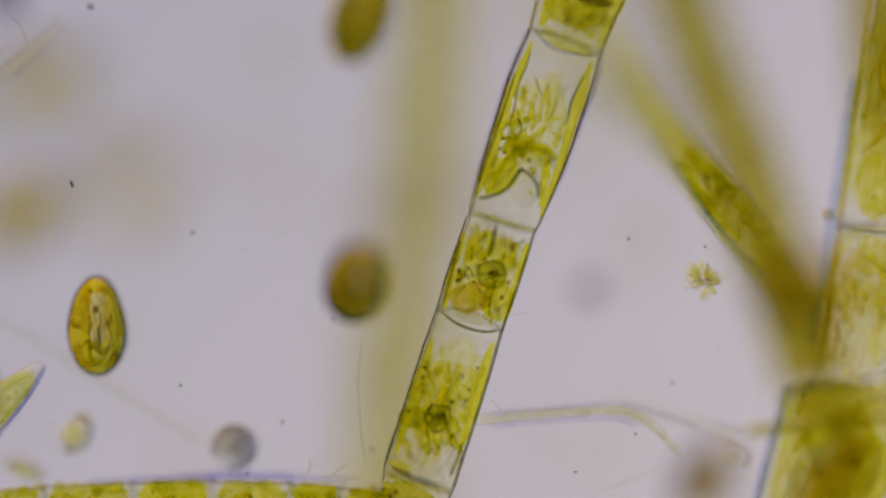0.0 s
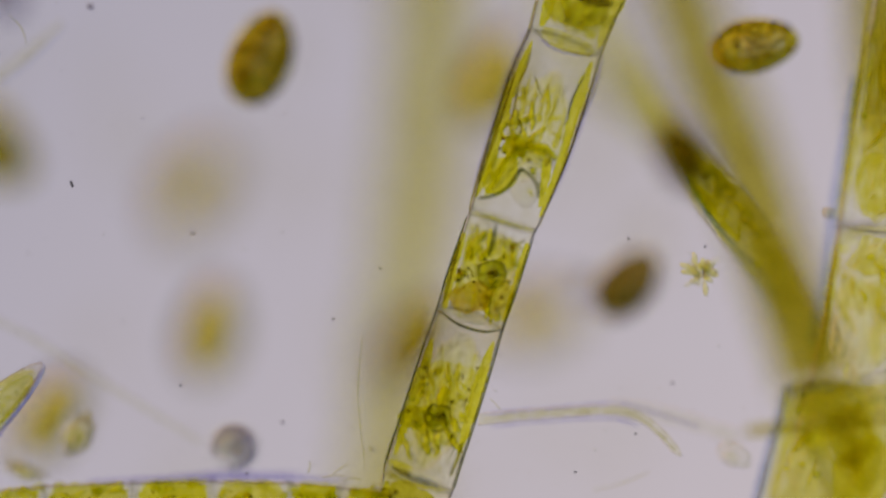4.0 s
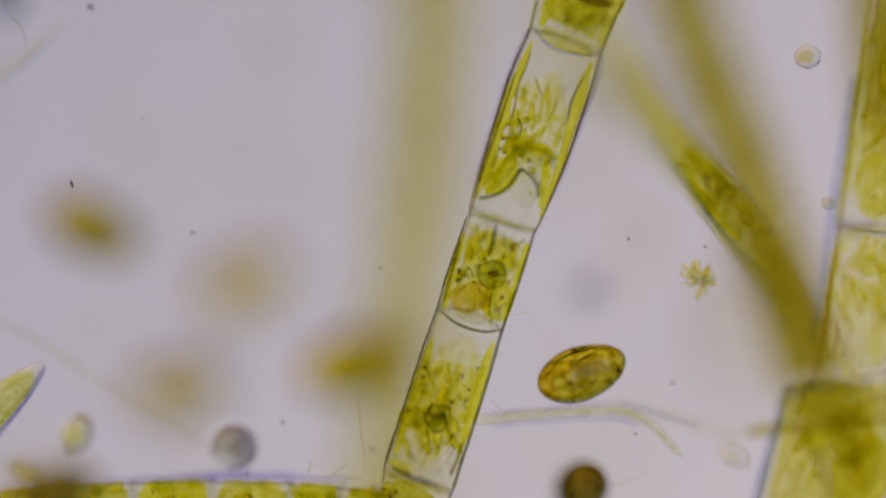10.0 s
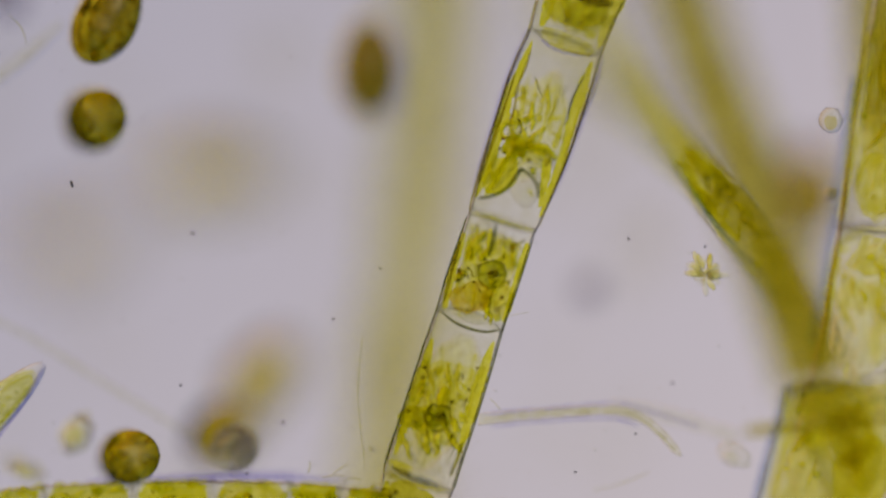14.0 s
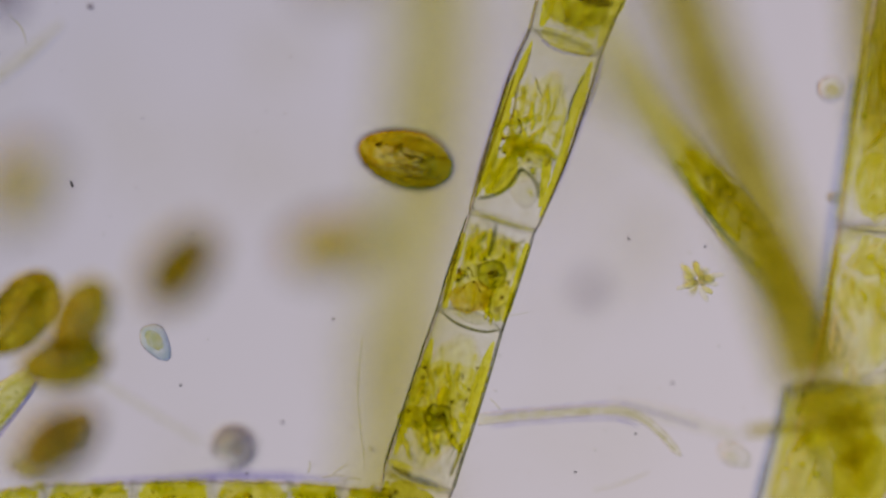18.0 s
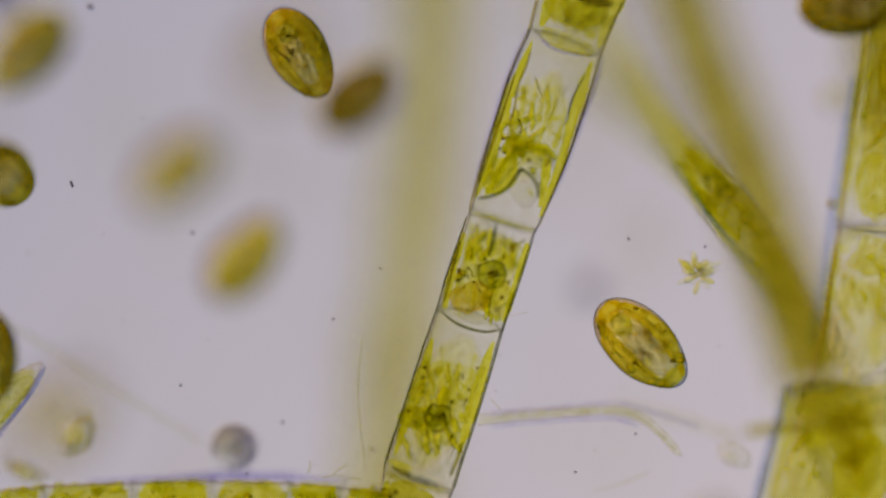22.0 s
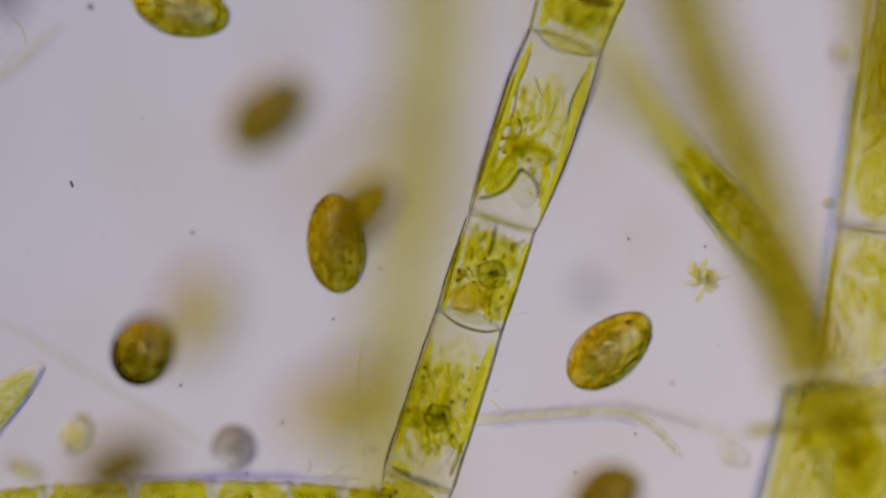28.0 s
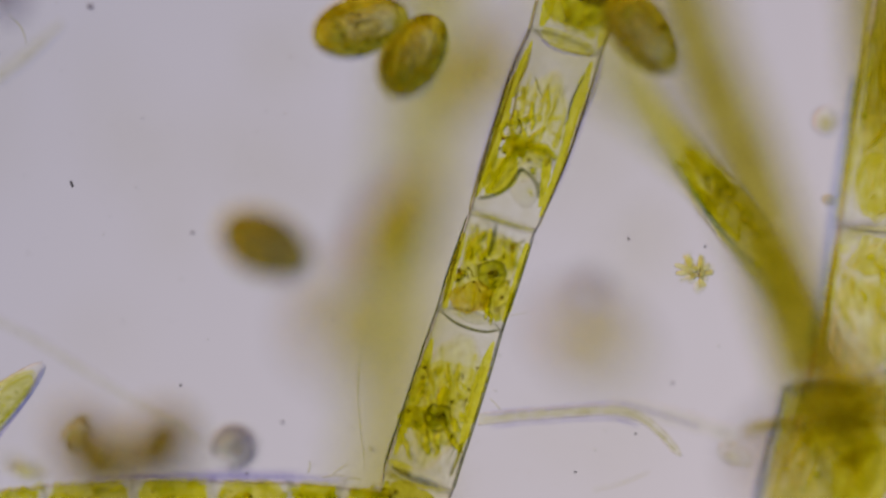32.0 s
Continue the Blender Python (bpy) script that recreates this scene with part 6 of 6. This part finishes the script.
    swim(c[35], [(21.2, 1330, 1000, .15, -60), (21.5, 1281, 849, .12, -60), (21.7, 1240, 788, .02, -60), (21.9, 1172, 679, 0, -55), (22, 1135, 610, 0, -45), (22.1, 1168, 626, 0, -50), (22.3, 1107, 574, 0, -40), (22.5, 1107, 574, 0, -41), (22.7, 1131, 594, 0, -55), (22.9, 1099, 493, -.1, -62), (23, 1075, 415, -.2, -60), (23.1, 1038, 315, -.3, -55), (23.3, 865, 182, -.45, -50), (23.5, 751, 113, -.5, -50), (23.7, 640, 20, -.55, -50), (24, 560, -140, -.55, -50)])
    swim(c[36], [(21.5, 470, -100, -.05, -60), (21.8, 485, 20, -.05, -65), (21.9, 497, 61, -.04, -64), (22, 530, 95, -.03, -60), (22.1, 586, 154, -.02, -70), (22.3, 626, 343, 0, -70), (22.5, 614, 347, .02, -75), (22.7, 614, 424, .22, -55), (22.9, 618, 404, .28, -52), (23, 620, 395, .25, -58), (23.1, 614, 384, .22, -68), (23.3, 590, 352, .2, -100), (23.5, 630, 452, 0, -70), (23.7, 667, 598, -.02, -60), (23.9, 679, 614, -.02, -68), (24, 675, 600, -.02, -57), (24.1, 687, 655, -.04, -60), (24.3, 743, 667, -.26, -60), (24.5, 830, 780, -.3, -50), (24.7, 755, 727, -.26, -60), (24.9, 743, 690, -.24, -72), (25, 740, 695, -.24, -76), (25.1, 751, 687, -.24, -76), (25.3, 719, 695, -.24, -80), (25.5, 735, 646, -.26, -70), (26.5, 820, 640, -.3, -30), (27.5, 840, 640, -.35, 0), (27.7, 921, 634, -.28, 15), (27.9, 1038, 638, 0, 32), (28, 1080, 620, .02, 40), (28.1, 1119, 558, .05, 42), (28.3, 1123, 537, -.03, 45), (28.4, 1131, 533, -.03, 36), (28.6, 1139, 549, -.02, 12), (28.8, 1172, 558, .02, 6), (29, 1213, 565, .24, 25, 62), (29.2, 1192, 558, .22, 60, 40), (29.4, 1196, 546, .2, 68, 10), (29.5, 1200, 525, .25, 65), (29.7, 1192, 424, .3, 70), (29.8, 1188, 364, .3, 90), (30, 1195, 320, .3, 118), (30.2, 1200, 331, .3, 120), (30.6, 1216, 303, .3, 110), (30.8, 1192, 364, .3, 60), (31, 1200, 330, .3, 58), (31.2, 1188, 311, .25, 20), (31.4, 1228, 303, .2, -48), (31.6, 1180, 234, .15, -50), (31.7, 1180, 182, .14, -50), (31.9, 1147, 70, .12, -50), (32, 1138, 55, .12, -50)])
    swim(c[37], [(22.7, 1560, 480, -.4, 60), (23.1, 1450, 520, -.45, 60), (23.3, 1370, 545, -.45, 60), (23.5, 1228, 606, -.45, 40), (23.7, 1119, 667, -.3, 60), (23.9, 1079, 756, -.2, 80), (24, 1100, 790, -.18, 86), (24.1, 1107, 768, -.2, 86), (24.3, 1107, 727, -.3, 85), (24.5, 1103, 715, -.42, 72), (24.7, 1030, 760, -.42, 42), (24.9, 998, 747, -.5, 44), (25, 980, 760, -.55, 45), (25.1, 933, 788, -.5, 60), (25.3, 982, 768, -.5, 55), (25.5, 990, 727, -.5, 50), (26.5, 800, 740, -.8, 40), (28, 600, 720, -1, 30), (29, 520, 720, -1.1, 30), (30, 460, 520, -1.2, 40), (30.4, 440, 480, -1.1, 40), (30.8, 525, 392, -.88, 50), (31, 520, 390, -.85, 46), (31.2, 620, 300, -.85, 40), (31.4, 570, 323, -.8, 30), (31.6, 566, 335, -.85, 10), (31.7, 614, 343, -.8, 10), (31.9, 703, 424, -.65, 50), (32, 700, 400, -.65, 60)])
    swim(c[38], [(23.3, 1240, 960, .45, 80), (23.7, 1192, 808, .4, 75), (23.9, 1192, 679, .3, 70), (24, 1203, 610, .25, 76), (24.1, 1200, 626, .22, 80), (24.3, 1208, 614, .2, 80), (24.5, 1224, 525, .3, 90), (24.7, 1220, 546, .22, 105), (24.9, 1200, 525, .24, 105), (25, 1210, 540, .24, 102), (25.1, 1188, 465, .2, 95), (25.3, 1172, 315, .02, 100), (25.5, 1180, 162, .02, 100), (26, 1190, -150, .05, 100)])
    swim(c[39], [(23.4, 1400, -110, .45, 85), (23.7, 1394, 20, .45, 85), (24, 1410, 30, .45, 85), (24.3, 1410, 95, .42, 85), (24.7, 1402, 90, .42, 85), (25, 1400, 90, .4, 86), (25.5, 1402, 121, .4, 80), (26.5, 1500, 60, .3, 60), (28, 1640, -60, .3, 30), (30.5, 1560, -100, .1, 0), (30.8, 1530, 0, .1, 0), (31, 1510, 15, .1, -20), (31.2, 1570, 0, .1, -20), (31.6, 1700, -100, .1, -20)])
    swim(c[40], [(23.6, -150, 540, .15, -10), (24.1, -50, 530, .12, -10), (24.3, 32, 533, .1, -10), (24.5, 89, 550, .1, -12), (24.7, 182, 537, .1, -25), (24.9, 210, 554, .06, -25), (25, 190, 550, .1, -30), (25.1, 214, 598, .12, -40), (25.3, 263, 699, .2, -42), (25.5, 230, 667, .3, -26), (26.5, 190, 720, .35, -10), (27.5, 178, 735, .3, 20), (27.7, 190, 690, .1, 30, 40), (27.9, 234, 618, -.12, 30, 60), (28, 255, 620, -.12, 60, 60), (28.1, 283, 626, .04, 60, 60), (28.3, 283, 626, .05, 60, 60), (28.4, 279, 626, -.1, 60, 60), (28.6, 279, 679, 0, 70, 50), (28.8, 250, 719, 0, 70, 40), (29, 262, 702, .02, 74, 25), (29.2, 242, 735, .02, 70, 20), (29.4, 255, 719, .02, 66, 15), (29.5, 255, 719, .02, 66, 20), (29.7, 258, 776, .1, 70, 45), (29.8, 250, 796, .2, 70, 55), (30, 255, 810, .25, 70, 60), (30.2, 271, 788, .3, 60, 50), (30.4, 279, 828, .35, 60, 40), (30.6, 275, 808, .4, 60, 40), (31, 240, 900, .5, 60, 40), (31.3, 285, 850, .5, 60, 40), (31.6, 283, 775, .48, 60, 40), (32, 280, 790, .5, 60, 40)])
    swim(c[41], [(24.2, 230, -100, .05, 70), (24.5, 222, 10, .03, 70), (24.7, 198, 109, 0, 70), (24.9, 158, 202, -.15, 78), (25, 155, 228, -.15, 82), (25.1, 154, 210, -.2, 85), (25.3, 141, 303, -.4, 90), (25.5, 137, 412, -.45, 90), (26.5, 280, 430, -.4, 88), (27.5, 392, 436, -.3, 85), (27.7, 408, 485, -.36, 70), (27.9, 372, 525, -.6, 70), (28, 352, 560, -.9, 70), (28.6, 330, 600, -.9, 70), (28.8, 327, 566, -.75, 70), (29, 368, 610, -1.1, 70), (30, 430, 600, -1.6, 70), (31, 560, 560, -2.2, 70), (32, 600, 560, -1.4, 70)])
    swim(c[42], [(23.9, -140, 460, -.5, 10), (24.3, 60, 470, -.5, 10), (24.6, 230, 470, -.5, 10), (24.9, 259, 485, -.4, 10), (25, 305, 520, -.36, 5), (25.1, 360, 525, -.3, 14), (25.3, 473, 505, -.08, 0), (25.5, 578, 469, -.03, 0), (26.5, 560, 440, 0, 10), (27.5, 602, 408, 0, 15), (27.7, 610, 436, 0, 22), (27.9, 602, 416, .02, 80), (28, 595, 430, .03, 95), (28.1, 594, 376, 0, 86), (28.3, 606, 222, 0, 70), (28.4, 642, 162, 0, 66), (28.6, 776, 73, 0, 62), (28.8, 852, 40, 0, 66), (29, 812, 80, 0, 66), (29.2, 804, 61, 0, 70), (29.4, 824, 32, .02, 60), (29.5, 836, 10, .03, 40), (29.7, 824, 5, .04, 30), (30, 828, 22, .05, 20), (30.2, 828, 28, .05, 25), (30.4, 824, 20, .04, 70), (30.6, 804, 45, .03, 76), (30.8, 808, 25, .02, 120), (31, 780, 62, .02, 155), (31.2, 735, 61, .02, 135), (31.4, 703, 40, .05, 110, 50), (31.6, 667, 73, .14, 90, 60), (31.7, 667, 89, .14, 70, 50), (31.9, 695, 86, .1, 60, 35), (32, 733, 97, .08, 58, 30)])
    swim(c[43], [(25.6, 760, 520, .5, 40), (27.5, 520, 425, .35, 20), (27.7, 575, 395, .35, 30), (28, 640, 372, .3, 45), (28.1, 625, 400, .2, 30), (28.3, 614, 392, .06, 15), (28.4, 590, 392, .05, 10), (28.6, 626, 396, .03, -15), (28.8, 642, 420, .02, -25), (29, 578, 412, .1, -25), (29.2, 594, 388, .15, 15), (29.4, 582, 380, .15, 60), (29.5, 610, 327, .15, 56), (29.7, 626, 291, .12, 60), (29.8, 663, 242, .05, 42), (30, 752, 200, .02, 20), (30.1, 790, 185, -.03, 40), (30.2, 836, 170, -.16, 50), (30.4, 857, 182, -.24, 50), (30.6, 865, 182, -.26, 55), (30.8, 881, 75, -.22, 60), (31, 878, 80, -.22, 60), (31.2, 865, 73, -.25, 60), (31.4, 844, 69, -.4, 50), (31.6, 850, 100, -.6, 50), (32, 870, 130, -.9, 50)])
    swim(c[44], [(26.8, 1120, 1000, .25, 40, 50), (27.5, 1115, 880, .25, 40, 50), (28, 1072, 880, .25, 40, 50), (28.1, 1079, 861, .2, 40, 50), (28.3, 1079, 852, .15, 40, 50), (28.6, 1098, 860, .05, 40, 50), (29, 1112, 850, -.9, 40, 30), (29.5, 1180, 760, -1.1, 40), (30, 1250, 600, -1.2, 40), (31, 1280, 640, -1.2, 40), (32, 1400, 800, -1.2, 40)])
    swim(c[45], [(27.4, 110, 910, .45, 30), (28, 210, 825, .5, 30), (28.3, 190, 790, .5, 30), (28.8, 120, 930, .6, 30)])
    swim(c[46], [(28.4, 683, 320, -.8, 30), (28.6, 695, 303, -.6, 30), (28.8, 780, 275, -.6, 20), (29, 880, 240, -.6, 15), (29.2, 950, 280, -.45, 10), (29.4, 1014, 315, -.3, 0), (29.5, 1038, 339, -.22, -4), (29.7, 1058, 356, -.16, -5), (29.8, 1095, 364, -.15, -10), (30, 1105, 358, -.18, -15), (30.2, 1180, 384, -.18, -25), (30.4, 1228, 424, -.2, -44), (30.6, 1297, 525, -.25, -50), (30.8, 1305, 554, -.28, -54), (31, 1290, 500, -.28, -50), (31.2, 1370, 566, -.28, -50), (31.4, 1400, 520, -.3, -50), (31.8, 1480, 640, -.5, -50), (32, 1520, 700, -.6, -50)])
    swim(c[47], [(28.1, -150, 320, -.9, 80), (28.6, 89, 331, -.85, 60), (29, 120, 330, -.95, 60), (29.4, 100, 300, -1.1, 60), (30, -160, 250, -1.2, 60)])
    swim(c[48], [(29.1, -90, 280, .4, 80), (29.5, -5, 310, .38, 85), (30, 0, 430, .4, 100), (30.2, 20, 400, .38, 110), (30.4, 57, 364, .34, 126), (30.6, 77, 384, .32, 130), (30.8, 32, 364, .33, 112), (31, 35, 515, .34, 120), (31.2, 36, 586, .36, 120), (31.4, 85, 687, .36, 120), (31.6, 141, 768, .38, 120), (32, 160, 800, .5, 120)])
    swim(c[49], [(29.3, 150, -90, .02, -45), (29.6, 258, 45, .02, -45), (29.7, 283, 101, .02, -44), (29.8, 319, 150, .02, -36), (30, 437, 217, .02, -35), (30.1, 510, 240, 0, -42), (30.2, 574, 291, -.08, -54), (30.4, 651, 396, -.14, -40), (30.6, 743, 473, -.3, -30), (30.8, 800, 500, -.36, -30), (31, 845, 520, -.4, -30), (31.3, 950, 560, -.8, -30), (32, 1050, 600, -1.2, -30)])
    swim(c[50], [(30.2, 330, 730, .5, 50), (30.4, 331, 667, .2, 55), (30.6, 347, 646, .2, 60), (30.8, 303, 715, .3, 50), (31, 330, 675, .38, 64), (31.2, 299, 626, .34, 80), (31.4, 347, 465, .26, 58), (31.6, 432, 315, .25, 60), (31.7, 485, 234, .3, 60), (31.9, 562, 89, .15, 27), (32, 640, 45, .08, 15)])
    swim(c[51], [(31, -90, 230, .4, -50), (31.4, 57, 242, .33, -45), (31.6, 129, 275, .26, -36), (31.7, 210, 303, .25, -36), (31.9, 360, 376, .26, -26), (32, 470, 432, .27, -25)])
    swim(c[52], [(0, 40, 380, -.9, 40), (.5, 60, 360, -1, 40), (1.5, -160, 260, -1, 40), (19.5, -220, 900, -1.2, 40), (21, 100, 750, -1.2, 40), (23, 110, 742, -1.2, 60), (25.3, 105, 735, -1.2, 60), (26.6, -220, 800, -1.2, 60)])
    swim(c[53], [(0, 1470, 860, -.3, 60), (.6, 1500, 800, -.3, 60), (1.2, 1680, 700, -.3, 60), (8, 1700, -300, -.8, 60), (15, 500, -260, -1.2, 60), (16.5, 588, 15, -1.2, 60), (17, 590, 22, -1.2, 60), (17.6, 600, 20, -1.2, 60), (18.3, 610, -160, -1.2, 60)])
    swim(c[54], [(12.6, 1460, -150, .3, 60), (12.9, 1430, 0, .3, 60), (13, 1440, 12, .3, 60), (13.2, 1460, -30, .3, 60), (13.5, 1500, -160, .3, 60)])
    swim(c[55], [(0, 80, 150, -1.3, 30), (.8, 200, 220, -3.6, 40), (2, 360, 310, -3.0, 60), (3, 420, 370, -1.05, 60), (5, 200, 250, -1.3, 60), (7, 40, 90, -1.1, 60), (8, 300, 400, -1.2, 60), (8.1, 428, 505, -1.05, 30), (8.5, 440, 452, -1, 30), (9, 420, 510, -1.05, 30), (9.5, 461, 530, -1, 30), (10, 435, 505, -1.1, 30), (10.6, 360, 470, -1.3, 30), (11.4, 250, 520, -2, 30), (12.5, -200, 500, -2, 30)])
    # small ones
    swim(c[56], [(7.2, 640, 800, -.2, 40), (7.5, 557, 719, -.15, 30), (7.7, 380, 654, -.1, 0), (7.9, 291, 638, .06, -10), (8, 232, 650, .06, 0), (8.1, 178, 606, .1, 10), (8.5, -60, 560, .1, 10)])
    swim(c[57], [(16.6, -160, 800, .06, 60), (17.1, -60, 750, .06, 30), (17.4, 220, 650, 0, 20), (17.7, 347, 574, 0, -5), (17.9, 283, 594, 0, -50), (18, 277, 607, 0, -54), (18.1, 291, 634, 0, -54), (18.4, 330, 760, .1, -50), (19, 500, 1000, .2, -50)])
    swim(c[58], [(0, 60, 1150, -.1, 0), (22.9, 190, 960, 0, 0), (23.7, 280, 730, 0, 0), (23.9, 303, 667, 0, 20), (24, 327, 617, 0, 50), (24.1, 339, 586, 0, 50), (24.3, 396, 497, 0, 70), (24.5, 416, 444, 0, 70), (24.9, 420, 473, 0, 80), (25, 415, 480, 0, 80), (26, 470, 600, .1, 80), (28, 700, 1000, .3, 80)])
    # the star-shaped colony turns slowly on the spot
    walk(COLONY, [(t, Matrix.Translation(at(1240 + 8 * math.sin(t * .5 + 1), 492 + 7 * math.cos(t * .7), 0)) @ pose(0, 0, 0, 30 * math.sin(t * .3), 25 * math.sin(t * .23), 14 * math.sin(t * .4))) for t in range(0, 33, 2)])
    # tiny beads drift along the broad filament
    walk(BEADS[0], [(0, pose(*at(1560, -200, 0))), (10, pose(*at(1430, 100, 0))), (11.5, pose(*at(1440, 230, 0), 0, 0, 20)), (12, pose(*at(1454, 240, 0), 0, 0, 30)), (13, pose(*at(1477, 235, 0), 0, 0, 60)), (14, pose(*at(1470, 213, 0), 0, 0, 90)), (17, pose(*at(1492, 80, -.1), 0, 0, 120)), (18, pose(*at(1470, 158, -.05), 0, 0, 150)), (19, pose(*at(1485, 130, -.1), 0, 0, 180)), (20, pose(*at(1500, 150, -.2), 0, 0, 210)), (22, pose(*at(1475, 175, -.2), 0, 0, 240)), (23, pose(*at(1492, 90, -.15), 0, 0, 270)), (25, pose(*at(1495, 92, -.12), 0, 0, 300)), (28, pose(*at(1495, 95, -.12), 0, 0, 330)), (29, pose(*at(1488, 135, -.04), 0, 0, 360)), (30, pose(*at(1470, 218, 0), 0, 0, 390)), (31, pose(*at(1458, 240, -.04), 0, 0, 420)), (32, pose(*at(1462, 215, -.08), 0, 0, 440))])
    walk(BEADS[1], [(0, pose(*at(1465, 380, .04))), (12, pose(*at(1467, 348, 0))), (13, pose(*at(1467, 343, 0))), (18, pose(*at(1475, 350, .04))), (25, pose(*at(1470, 366, .05))), (30, pose(*at(1465, 355, .03))), (32, pose(*at(1466, 354, .03)))])


motions()
